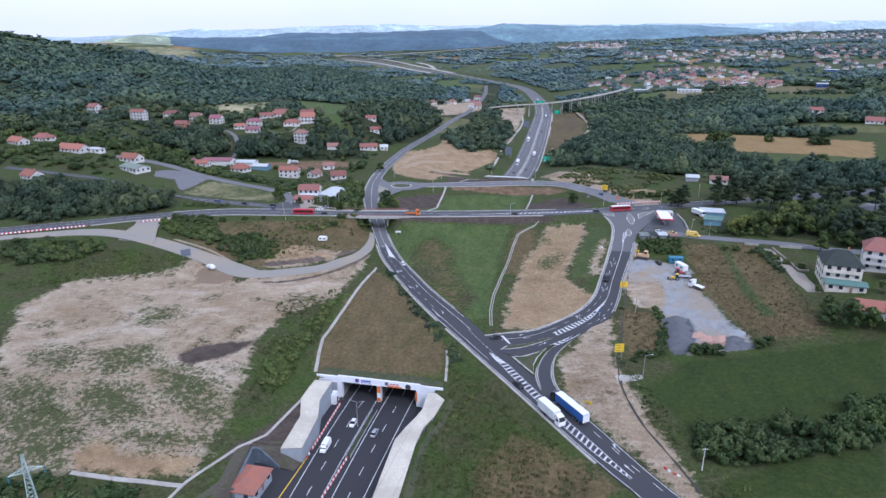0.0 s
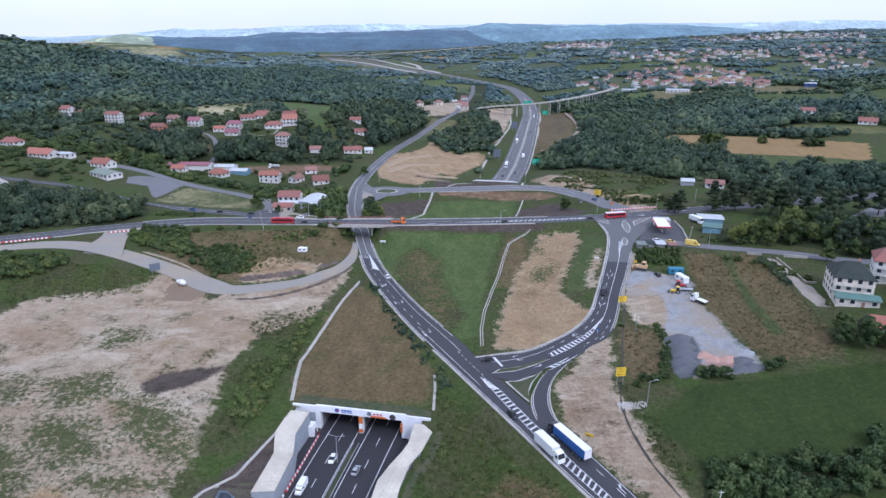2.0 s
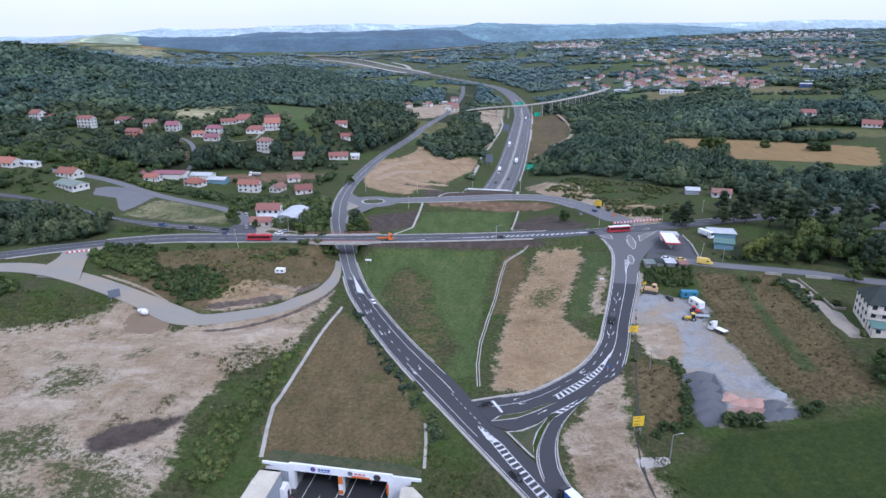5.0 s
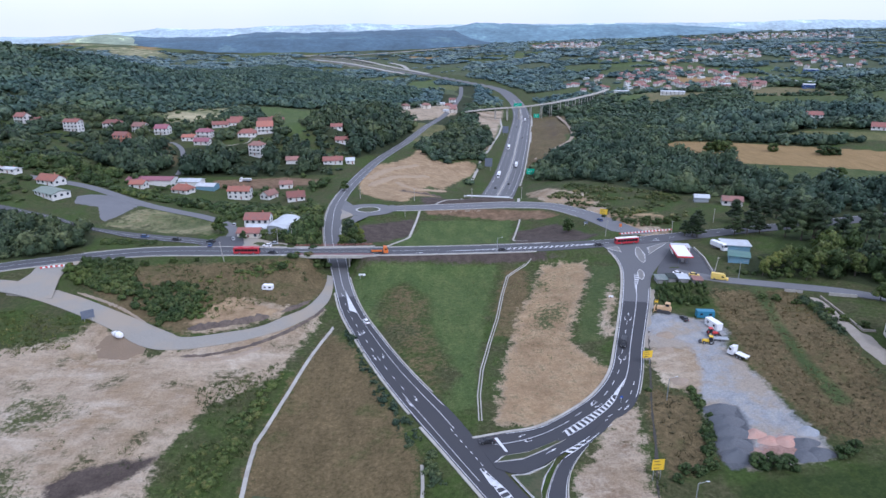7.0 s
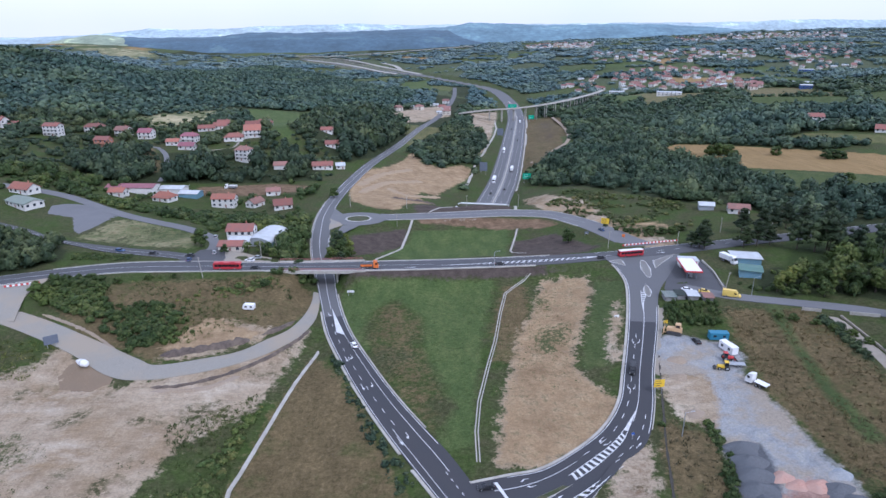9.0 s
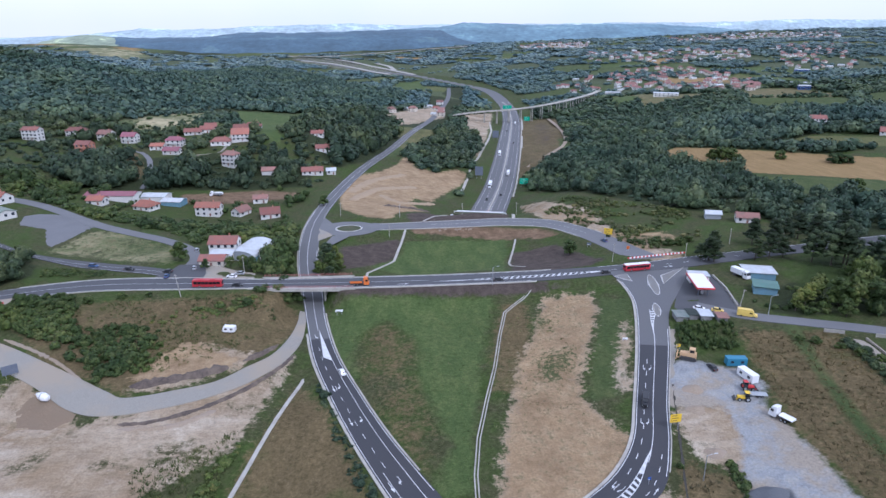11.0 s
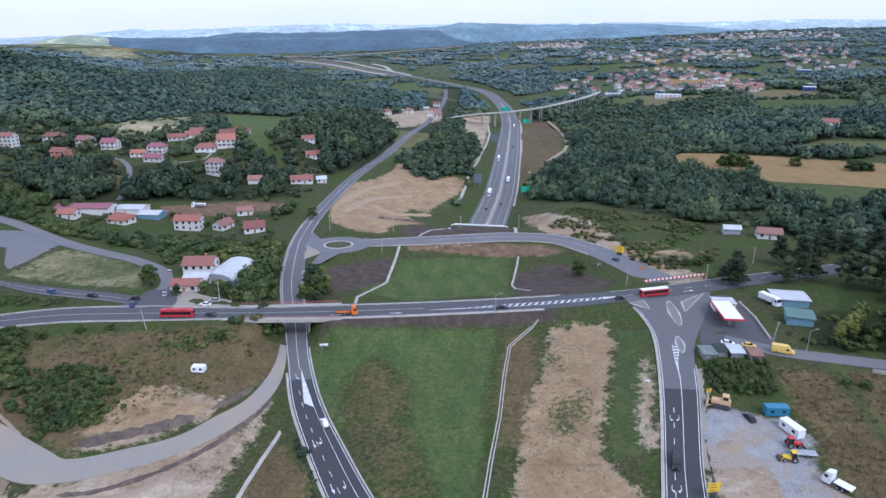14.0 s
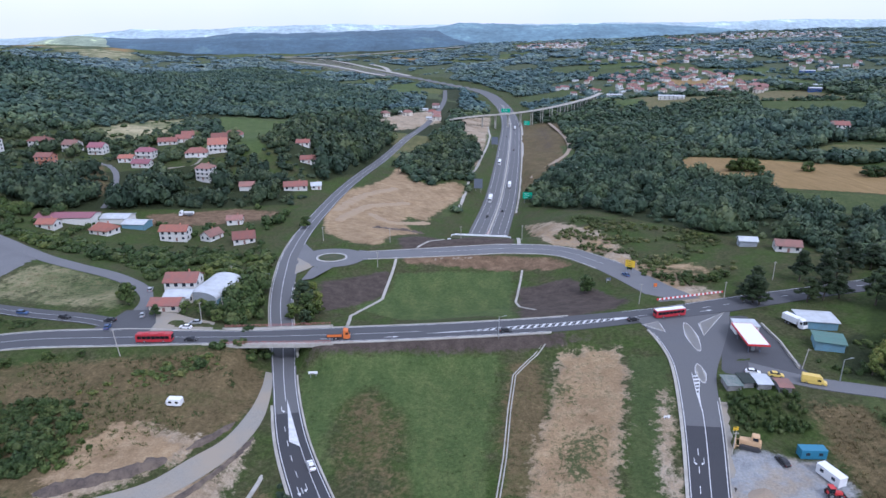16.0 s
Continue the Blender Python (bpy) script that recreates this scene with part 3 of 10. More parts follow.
FAR_GREENS = [[(820, 1953), (998, 1854), (895, 1718), (774, 1809)], [(869, 1681), (865, 1451), (742, 1286), (754, 1407)], [(405, 1382), (395, 1198), (379, 1153), (340, 1165)], [(-29, 2110), (62, 2129), (47, 1709), (-2, 1675)]]
VERGE_FAR = [(117, 1073), (150, 1179), (122, 972), (57, 656), (42, 589), (29, 570), (61, 688)]
MOUND_SOIL = [(199, 1106), (235, 1122), (195, 886), (176, 833), (154, 864)]
LOT_WEEDS = [(74, 240), (84, 229), (77, 202), (64, 196), (67, 221)]
DRY_SOUTH = [(10, 150), (22, 157), (36, 146), (44, 134), (36, 124), (8, 126)]
FAR_DRY = [[(500, 935), (584, 932), (635, 916), (592, 856), (500, 856)], [(-233, 623), (-219, 644), (-190, 579), (-192, 562), (-217, 576)]]
DRY_STRIP = [(41, 336), (50, 337), (48, 311), (38, 275), (29, 276), (34, 308)]
SAND_WEDGE = [(-80, 305), (-76, 313), (-68, 310), (-59, 303), (-54, 301), (-57, 296), (-65, 291), (-74, 287), (-85, 285), (-84, 296)]
SITE_SOUTH = [(-130, 160), (-98, 160), (-70, 165), (-70, 146), (-98, 140), (-118, 140), (-135, 150)]
SAND_SOUTH = [(-102, 148), (-96, 154), (-86, 149), (-68, 150), (-69, 144), (-81, 141), (-97, 140)]
RANK_A = [(-146, 202), (-134, 206), (-122, 194), (-127, 186), (-138, 190)]
RANK_B = [(-125, 200), (-105, 208), (-96, 195), (-105, 185), (-117, 189)]
RANK_C = [(-99, 191), (-88, 196), (-69, 182), (-66, 166), (-75, 164), (-88, 173)]
RANK_D = [(-96, 156), (-83, 160), (-69, 161), (-68, 154), (-82, 151), (-93, 152)]
RANK_E = [(-139, 176), (-136, 186), (-115, 173), (-101, 157), (-101, 141), (-116, 140)]
RANK_F = [(-120, 237), (-109, 239), (-103, 230), (-109, 224), (-116, 224)]
RANK_G = [(-117, 183), (-97, 181), (-85, 164), (-99, 159), (-113, 168)]
MOWN_STRIP = [(135, 303), (141, 300), (134, 277), (127, 245), (126, 219), (120, 219), (123, 245), (130, 276)]
GRAVEL_TOP = [(85, 281), (90, 284), (98, 284), (104, 280), (111, 277), (112, 268), (106, 258), (78, 261)]
BARE_OUTER = [(82, 517), (100, 490), (112, 462), (112, 433), (118, 417), (137, 416), (144, 404), (135, 392), (114, 382), (109, 391), (105, 410), (105, 440), (80, 460)]
TOWN_A = [(570, 1938), (820, 1907), (743, 1410), (611, 1176), (570, 1313), (447, 1462)]
TOWN_B = [(705, 2648), (1019, 2596), (1232, 2414), (1061, 2105), (733, 2082), (616, 2305)]
TOWN_C = [(1433, 2681), (1732, 2631), (1140, 1710), (1005, 1774)]
TOWN_D = [(1569, 4025), (2002, 3889), (2396, 3698), (1955, 3007), (1740, 3372), (1405, 3447)]
TOWN_E = [(613, 3635), (991, 3624), (842, 3073), (544, 3218)]
TOWN_F = [(413, 1893), (509, 1831), (437, 1516), (347, 1516)]
TOWN_G = [(-29, 1150), (71, 1351), (63, 1098), (-13, 1007)]
WOOD_HILL = [(-702, 1068), (-650, 1066), (-530, 1072), (-733, 2242), (-525, 2757), (-259, 2262), (-66, 1745), (20, 1447), (-27, 1271), (-127, 1013), (-219, 892), (-276, 789), (-386, 766), (-382, 555)]
WOOD_TOWN = [(-109, 680), (-121, 964), (-59, 1067), (-12, 986), (-3, 833), (-27, 688), (-52, 626), (-83, 657)]
WOOD_MID = [(11, 763), (64, 975), (101, 998), (88, 827), (58, 682), (27, 668)]
WOOD_EAST = [(105, 649), (129, 672), (171, 705), (247, 870), (239, 704), (220, 597), (246, 538), (236, 485), (281, 458), (325, 465), (281, 396), (224, 389), (201, 409), (195, 437), (168, 451), (140, 494), (112, 581)]
THICKET_A = [(-118, 318), (-104, 320), (-90, 317), (-86, 312), (-87, 298), (-90, 288), (-95, 284), (-106, 298)]
THICKET_B = [(-65, 353), (-56, 353), (-47, 364), (-41, 350), (-48, 342), (-57, 344)]
WOOD_FAR_E = [(283, 842), (399, 893), (610, 902), (452, 661), (433, 716), (362, 671), (283, 694)]
WOOD_WEST = [(-290, 398), (-252, 413), (-222, 411), (-195, 401), (-177, 389), (-161, 378), (-156, 364), (-166, 347), (-188, 341), (-216, 326), (-250, 330)]
WOOD_ROW = [(-271, 604), (-242, 621), (-203, 622), (-151, 635), (-72, 607), (-67, 566), (-146, 553), (-228, 530)]
WOOD_VILLAGE = [(-143, 471), (-115, 497), (-63, 455), (-56, 408), (-74, 423), (-109, 426)]
WOOD_VERGE = [(-68, 406), (-60, 438), (-48, 379), (-53, 357), (-62, 377)]
WOOD_PARK = [(145, 325), (154, 336), (161, 340), (174, 330), (189, 342), (207, 340), (216, 330), (233, 324), (206, 283), (191, 275), (184, 284), (177, 295), (166, 306), (144, 307), (138, 312)]
HEDGE = [(69, 153), (84, 159), (108, 158), (134, 168), (150, 172), (140, 158), (119, 146), (101, 144), (81, 140), (69, 144)]
LOT_HEDGE = [(84, 237), (87, 236), (87, 228), (81, 206), (77, 202), (76, 206), (82, 222)]
SLOPE_SCRUB = [(-97, 326), (-84, 333), (-68, 341), (-56, 344), (-52, 340), (-64, 332), (-78, 328), (-94, 323)]
WEST_SCRUB = [(-216, 297), (-185, 305), (-163, 298), (-171, 281), (-191, 274), (-210, 286)]
BELOW_SITE = [(-125, 134), (-104, 138), (-98, 138), (-80, 136.5), (-74, 131), (-84, 124), (-120, 118)]
BANK_SCRUB = [(-63, 202), (-55, 230), (-44, 259), (-47.5, 238), (-52, 208), (-53, 190), (-60, 184)]

# ---------------------------------------------------------------- building helpers
def link_mesh(name, verts, faces, material, parent=None, label="", kind="", smooth=False):
    me = bpy.data.meshes.new(name)
    me.from_pydata([tuple(v) for v in verts], [], [tuple(f) for f in faces])
    for m in (material if isinstance(material, (list, tuple)) else [material]):
        me.materials.append(m)
    if smooth:
        me.polygons.foreach_set("use_smooth", [True] * len(me.polygons))
    me.update()
    ob = new(name, me)
    if parent is not None:
        ob.parent = parent
    if label:
        ob["label"] = label
    if kind:
        ob["kind"] = kind
    return ob


def part(name, bm, material, parent=None, label=""):
    """Links a bmesh as one mesh object under a thing or a part."""
    me = bpy.data.meshes.new(name)
    bm.to_mesh(me)
    bm.free()
    me.materials.append(material)
    ob = new(name, me)
    if parent is not None:
        ob.parent = parent
    if label:
        ob["label"] = label
    return ob


def box(bm, x0, x1, y0, y1, z0, z1, m=None, bevel=0.0):
    """Adds a box to the bmesh, with its edges rounded off by the bevel."""
    made = bmesh.ops.create_cube(bm, size=1.0)["verts"]
    bmesh.ops.scale(bm, vec=(x1 - x0, y1 - y0, z1 - z0), verts=made)
    bmesh.ops.translate(bm, vec=((x0 + x1) / 2, (y0 + y1) / 2, (z0 + z1) / 2), verts=made)
    if bevel:
        edges = list({e for v in made for e in v.link_edges})
        got = bmesh.ops.bevel(bm, geom=edges, offset=bevel, segments=1, affect="EDGES", clamp_overlap=True)
        made = list({v for f in got["faces"] for v in f.verts} | {v for v in made if v.is_valid})
    if m is not None:
        bmesh.ops.transform(bm, matrix=m, verts=made)
    return made


def rod(bm, a, b, r0, r1=None, sides=8, cap=True):
    """A tapered rod from a to b."""
    a, b = Vector(a), Vector(b)
    d = b - a
    m = Matrix.Translation((a + b) / 2) @ d.to_track_quat("Z", "Y").to_matrix().to_4x4()
    return bmesh.ops.create_cone(bm, cap_ends=cap, segments=sides, radius1=r0, radius2=r0 if r1 is None else r1, depth=d.length, matrix=m)["verts"]


def thing(name, label, category, at=(0, 0, 0), turn=0.0, group="", kind=""):
    """An empty at a thing's base, for its parts to hang from."""
    ob = new(name)
    ob.empty_display_size = 0.1
    ob.matrix_basis = pose(*at, 0, 0, turn)
    return tagged(ob, label, category, group, kind)


def ground_z(x, y):
    return float(height([x], [y])[0])


# ---------------------------------------------------------------- the ground
def spread(first, last, fine, grow, limit):
    """Grid lines: fine between first and last, then ever wider out to the limits."""
    out = list(np.arange(first, last + fine, fine))
    step, v = fine, out[-1]
    while v < limit[1]:
        step = min(step * grow, 160)
        v += step
        out.append(v)
    step, v, low = fine, out[0], []
    while v > limit[0]:
        step = min(step * grow, 160)
        v -= step
        low.append(v)
    return np.array(low[::-1] + out)


def cover(x, y, polys, edge=3.0):
    """1 inside the outlines, 0 outside, 0.5 on them, soft over the edge's width."""
    out = np.zeros(len(x))
    for poly in polys:
        p = np.array(poly, float)
        lo, hi = p.min(0) - 3 * edge, p.max(0) + 3 * edge
        k = (x > lo[0]) & (x < hi[0]) & (y > lo[1]) & (y < hi[1])
        if k.any():
            d = edge_distance(x[k], y[k], poly) * np.where(inside(x[k], y[k], poly), 1, -1)
            out[k] = np.maximum(out[k], np.clip(.5 + d / (2 * edge), 0, 1))
    return out


WOODED = .6


def far_cells(x, y):
    return x * .0068 + .45 * np.sin(y * .0043) + .2 * np.sin(y * .013 + x * .004), y * .0052 + .5 * np.sin(x * .0034) + .2 * np.sin(x * .011)


def far_fields(x, y):
    """Patchwork of fields far off: a value per field."""
    u, v = far_cells(x, y)
    return np.abs(np.sin(np.floor(u) * 12.9898 + np.floor(v) * 78.233) * 43758.5453) % 1


def far_hedges(x, y):
    """Along the bounds of the far fields."""
    u, v = far_cells(x, y)
    return (np.abs(u % 1 - .5) > .44) | (np.abs(v % 1 - .5) > .455)


def clear_far(x, y):
    """Away from the motorway's valley."""
    m = mid(MOTORWAY, 40)
    return np.min(np.hypot(x[:, None] - m[None, :, 0], y[:, None] - m[None, :, 1]), 1) > 60


def build_ground():
    gx = spread(-215, 235, 2.5, 1.055, (-4600, 4600))
    gy = spread(100, 500, 2.5, 1.035, (-900, 4750))
    xx, yy = np.meshgrid(gx, gy)
    x, y = xx.ravel(), yy.ravel()
    z = height(x, y)
    cut = inside(x, y, NEAR_CUT)
    cut2 = inside(x, y, FAR_CUT)
    me = bpy.data.meshes.new("ground")
    nx, ny = len(gx), len(gy)
    idx = np.arange(nx * ny).reshape(ny, nx)
    quads = np.stack([idx[:-1, :-1], idx[:-1, 1:], idx[1:, 1:], idx[1:, :-1]], -1).reshape(-1, 4)
    gone = (cut | cut2)[quads].any(1)
    quads = quads[~gone]
    me.vertices.add(nx * ny)
    me.vertices.foreach_set("co", np.column_stack([x, y, z]).astype(np.float32).ravel())
    me.loops.add(len(quads) * 4)
    me.loops.foreach_set("vertex_index", quads.astype(np.int32).ravel())
    me.polygons.add(len(quads))
    me.polygons.foreach_set("loop_start", np.arange(0, len(quads) * 4, 4, dtype=np.int32))
    me.polygons.foreach_set("use_smooth", np.ones(len(quads), bool))
    me.update(calc_edges=True)
    masks = {
        "bare": cover(x, y, [BARE_SITE, SITE_SOUTH, BARE_LOOP, BARE_SLIP, BARE_WEDGE, BARE_UPPER, BARE_LOT, BARE_VERGE, BARE_FAR_B, BARE_FAR_C], 4) ,
        # the far slope's sun patch is painted with the same straw tones
        "straw": np.maximum(cover(x, y, [SUNLIT_FAR], 60), np.maximum(cover(x, y, [DRY_HILL], 6), cover(x, y, [FIELD_WEST], 2) * .6)),
        "dry": cover(x, y, [DRY_TUNNEL, BROWN_WEDGE, WEDGE, MOUND_EAST, DRY_STRIP, DRY_SOUTH, LOT_WEEDS] + FAR_DRY, 4) + cover(x, y, [DRY_MEADOW], 7) * .5 + cover(x, y, [WEEDS_EAST], 4) * .78 + cover(x, y, [FIELD_WEST], 2) * .3,
        "soil": np.maximum(cover(x, y, [SOIL_A, SOIL_B, SOIL_C, SOIL_D, SOIL_E, SOIL_F], 3), cover(x, y, [MOUND_SOIL], 22) * .5),
        "lush": cover(x, y, [MEADOW_A, MEADOW_B, LAWN_EAST], 3),
        "tan": np.maximum(cover(x, y, [BARE_NORTH, SAND_WEDGE, SAND_SOUTH], 4), np.maximum(cover(x, y, [BARE_LOOP], 4) * .9, cover(x, y, [BARE_VERGE, BARE_OUTER], 4) * .55)),
        "spoil": cover(x, y, [DARK_PATCH], 2.5),
        "clay": np.maximum(cover(x, y, [BARE_BANK, BARE_YARD], 3), cover(x, y, [BARE_SLIP], 5) * .42),
        "rank": np.maximum(cover(x, y, [RANK_A, RANK_B, RANK_C, RANK_D, RANK_E, RANK_F, RANK_G], 6), np.maximum(cover(x, y, [BARE_LOOP], 4) * .2, cover(x, y, GREEN_SPOTS, 3) * .9)),
        "crop": np.maximum(cover(x, y, [GREEN_NORTH, GRASS_HILL, FIELD_GREEN_E, MOWN_STRIP, GREEN_VERGE, VERGE_FAR] + GREEN_SPOTS + FAR_GREENS, 3), cover(x, y, [GREEN_LOOP], 4) * (1 - cover(x, y, [DRY_MEADOW], 5))),
        "gravel": cover(x, y, [GRAVEL_LOT, GRAVEL_TOP], 3) + cover(x, y, [BARE_FAR_A], 30) * .42,
        "chips": cover(x, y, [DARK_CHIPS], 2.5),
        "redchips": cover(x, y, [RED_CHIPS], 3),
        "wheat": np.maximum(cover(x, y, [WHEAT], 2.5), 0 * x),
    }
    away, field = (y > 680) & clear_far(x, y), far_fields(x, y)
    masks["wheat"] = np.maximum(masks["wheat"], np.where(away & (field > .975) & (y > 1500), .9, 0))
    masks["crop"] = np.maximum(masks["crop"], np.where(away & (field > np.where(y > 1300, WOODED - .14, WOODED)), .9, 0))
    masks["crop"] = np.maximum(masks["crop"], cover(x, y, [FIELD_YEL_E], 3))
    masks["field"] = np.where(cover(x, y, [FIELD_YEL_E], 8) > 0, .84, np.where(cover(x, y, [GRASS_HILL, GREEN_LOOP, GREEN_NORTH] + FAR_GREENS, 8) > 0, .64, np.where(away, (field - WOODED) / (1 - WOODED), .45).clip(0, 1)))
    woods = [WOOD_HILL, WOOD_TOWN, WOOD_MID, WOOD_EAST, WOOD_FAR_E, WOOD_ROW, WOOD_PARK, WOOD_WEST, THICKET_A, HEDGE, WEST_SCRUB]
    in_wood = cover(x, y, woods, 3)
    for name in ("wheat", "crop"):
        masks[name] = masks[name] * (1 - in_wood)
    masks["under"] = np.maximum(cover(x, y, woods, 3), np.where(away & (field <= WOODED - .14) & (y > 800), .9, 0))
    for name, values in masks.items():
        me.attributes.new(name, "FLOAT", "POINT").data.foreach_set("value", values.astype(np.float32))
    me.materials.append(ground_material())
    return tagged(new("ground", me), "rough grassland, bare earth and fields rolling to the hills", "ground", kind="structure")


def plain_earth():
    return surface("cutting_earth", (0.05, 0.042, 0.036), (0.1, 0.085, 0.07), 1.2, 0.95, (0.08, 0.065, 0.055), 0.2, 0.4)


def ground_material():
    m, n, l, p = nodes_of("ground")
    geo = n.new("ShaderNodeNewGeometry")
    pos = geo.outputs["Position"]
    fine = noise_node(n, l, 1.6, 6, 0.75, vector=pos)
    clump = noise_node(n, l, 0.22, 6, 0.7, vector=pos)
    wide = noise_node(n, l, 0.028, 6, 0.6, vector=pos)
    blotch = noise_node(n, l, 0.07, 6, 0.65, vector=pos)
    streak = noise_node(n, l, 0.16, 5, 0.65, vector=pos, stretch=(1.0, 0.45, 1))
    tuft = noise_node(n, l, 0.7, 5, 0.75, vector=pos)
    grass = ramp(n, l, tuft, [(0.28, (0.028, 0.034, 0.013)), (0.46, (0.05, 0.056, 0.023)), (0.6, (0.08, 0.078, 0.038)), (0.74, (0.125, 0.108, 0.064))])
    green = ramp(n, l, tuft, [(0.28, (0.026, 0.044, 0.01)), (0.5, (0.046, 0.072, 0.017)), (0.72, (0.074, 0.1, 0.03))])
    grass = mix(n, l, ramp(n, l, blotch, [(0.4, (0, 0, 0)), (0.6, (1, 1, 1))]), grass, green)
    lush = ramp(n, l, tuft, [(0.3, (0.023, 0.038, 0.01)), (0.5, (0.034, 0.053, 0.014)), (0.68, (0.048, 0.066, 0.02)), (0.8, (0.07, 0.076, 0.03))])
    lush = mix(n, l, 1.0, lush, ramp(n, l, streak, [(0.34, (0.86, 0.88, 0.9)), (0.5, (1, 1, 1)), (0.66, (1.2, 1.12, 1.0))]), "MULTIPLY")
    tilled = n.new("ShaderNodeAttribute")
    tilled.attribute_name = "field"
    # the lowest field tones are slightly greyed and blued, haze painted over distant fields
    crop = ramp(n, l, tilled.outputs["Fac"], [(0.0, (0.066, 0.084, 0.044)), (0.3, (0.066, 0.09, 0.036)), (0.5, (0.058, 0.08, 0.026)), (0.64, (0.07, 0.102, 0.033)), (0.8, (0.092, 0.106, 0.038)), (0.95, (0.14, 0.126, 0.062))])
    crop = mix(n, l, 1.0, crop, ramp(n, l, tuft, [(0.28, (0.62, 0.66, 0.6)), (0.5, (1, 1, 1)), (0.72, (1.4, 1.28, 1.3))]), "MULTIPLY")
    crop = mix(n, l, 1.0, crop, ramp(n, l, streak, [(0.34, (0.8, 0.85, 0.85)), (0.5, (1, 1, 1)), (0.66, (1.3, 1.16, 1.25))]), "MULTIPLY")
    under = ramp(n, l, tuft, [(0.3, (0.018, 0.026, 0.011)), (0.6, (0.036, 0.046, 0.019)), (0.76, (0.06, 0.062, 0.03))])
    dry = ramp(n, l, tuft, [(0.28, (0.068, 0.055, 0.026)), (0.46, (0.105, 0.081, 0.04)), (0.6, (0.14, 0.107, 0.056)), (0.74, (0.185, 0.143, 0.083))])
    dry = mix(n, l, 1.0, dry, ramp(n, l, streak, [(0.34, (0.84, 0.84, 0.82)), (0.5, (1, 1, 1)), (0.66, (1.22, 1.2, 1.2))]), "MULTIPLY")
    dry = mix(n, l, ramp(n, l, blotch, [(0.54, (0, 0, 0)), (0.7, (0.5, 0.5, 0.5))]), dry, grass)
    # straw ground; its palest tones also stand for sunlight on the far slope
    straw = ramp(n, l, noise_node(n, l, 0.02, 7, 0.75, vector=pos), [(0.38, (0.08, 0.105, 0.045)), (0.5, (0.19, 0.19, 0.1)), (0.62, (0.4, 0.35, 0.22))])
    bare = ramp(n, l, clump, [(0.28, (0.27, 0.212, 0.15)), (0.5, (0.34, 0.276, 0.2)), (0.72, (0.41, 0.345, 0.26))])
    ochre = mix(n, l, clump, (0.2, 0.143, 0.086), (0.32, 0.244, 0.16))
    bare = mix(n, l, ramp(n, l, wide, [(0.48, (0, 0, 0)), (0.64, (1, 1, 1))]), bare, ochre)
    pale = noise_node(n, l, 0.045, 6, 0.7, vector=pos, stretch=(0.7, 1.3, 1))
    bare = mix(n, l, ramp(n, l, pale, [(0.52, (0, 0, 0)), (0.66, (0.8, 0.8, 0.8))]), bare, (0.46, 0.4, 0.32))
    bare = mix(n, l, ramp(n, l, pale, [(0.3, (0.45, 0.45, 0.45)), (0.42, (0, 0, 0))]), bare, (0.2, 0.158, 0.11))
    weedy = arith(n, l, "MULTIPLY", ramp(n, l, blotch, [(0.54, (0, 0, 0)), (0.66, (1, 1, 1))]), ramp(n, l, tuft, [(0.44, (0, 0, 0)), (0.53, (1, 1, 1))]))
    bare = mix(n, l, weedy, bare, (0.066, 0.066, 0.03))
    track = noise_node(n, l, 0.55, 5, 0.7, vector=pos, stretch=(0.25, 1.0, 1))
    track2 = noise_node(n, l, 0.45, 5, 0.7, vector=pos, stretch=(1.0, 0.28, 1))
    worn = mix(n, l, 1.0, ramp(n, l, track, [(0.36, (0.87, 0.865, 0.86)), (0.5, (1, 1, 1)), (0.66, (1.08, 1.08, 1.08))]), ramp(n, l, track2, [(0.36, (0.9, 0.895, 0.89)), (0.5, (1, 1, 1))]), "MULTIPLY")
    bare = mix(n, l, 1.0, bare, worn, "MULTIPLY")
    tan = mix(n, l, 1.0, ramp(n, l, clump, [(0.3, (0.22, 0.15, 0.085)), (0.5, (0.29, 0.208, 0.124)), (0.7, (0.36, 0.272, 0.172))]), ramp(n, l, blotch, [(0.36, (0.82, 0.8, 0.78)), (0.5, (1, 1, 1)), (0.64, (1.12, 1.12, 1.1))]), "MULTIPLY")
    clay = mix(n, l, 1.0, ramp(n, l, clump, [(0.3, (0.1, 0.068, 0.042)), (0.5, (0.16, 0.108, 0.068)), (0.7, (0.22, 0.155, 0.1))]), worn, "MULTIPLY")
    rank = ramp(n, l, tuft, [(0.28, (0.036, 0.05, 0.016)), (0.48, (0.06, 0.074, 0.027)), (0.62, (0.086, 0.09, 0.042)), (0.74, (0.14, 0.12, 0.07))])
    soil = ramp(n, l, clump, [(0.3, (0.046, 0.036, 0.031)), (0.7, (0.1, 0.08, 0.068))])
    gravel = ramp(n, l, clump, [(0.3, (0.2, 0.212, 0.228)), (0.5, (0.28, 0.292, 0.305)), (0.7, (0.34, 0.33, 0.305))])
    gravel = mix(n, l, ramp(n, l, blotch, [(0.44, (0, 0, 0)), (0.58, (1, 1, 1))]), gravel, (0.3, 0.262, 0.215))
    chips = ramp(n, l, clump, [(0.3, (0.075, 0.08, 0.09)), (0.7, (0.125, 0.132, 0.145))])
    redchips = ramp(n, l, clump, [(0.3, (0.25, 0.15, 0.12)), (0.7, (0.36, 0.245, 0.205))])
    wheat = ramp(n, l, noise_node(n, l, 0.5, 4, 0.6, vector=pos, stretch=(1, 0.08, 1)), [(0.3, (0.2, 0.135, 0.058)), (0.7, (0.29, 0.2, 0.092))])
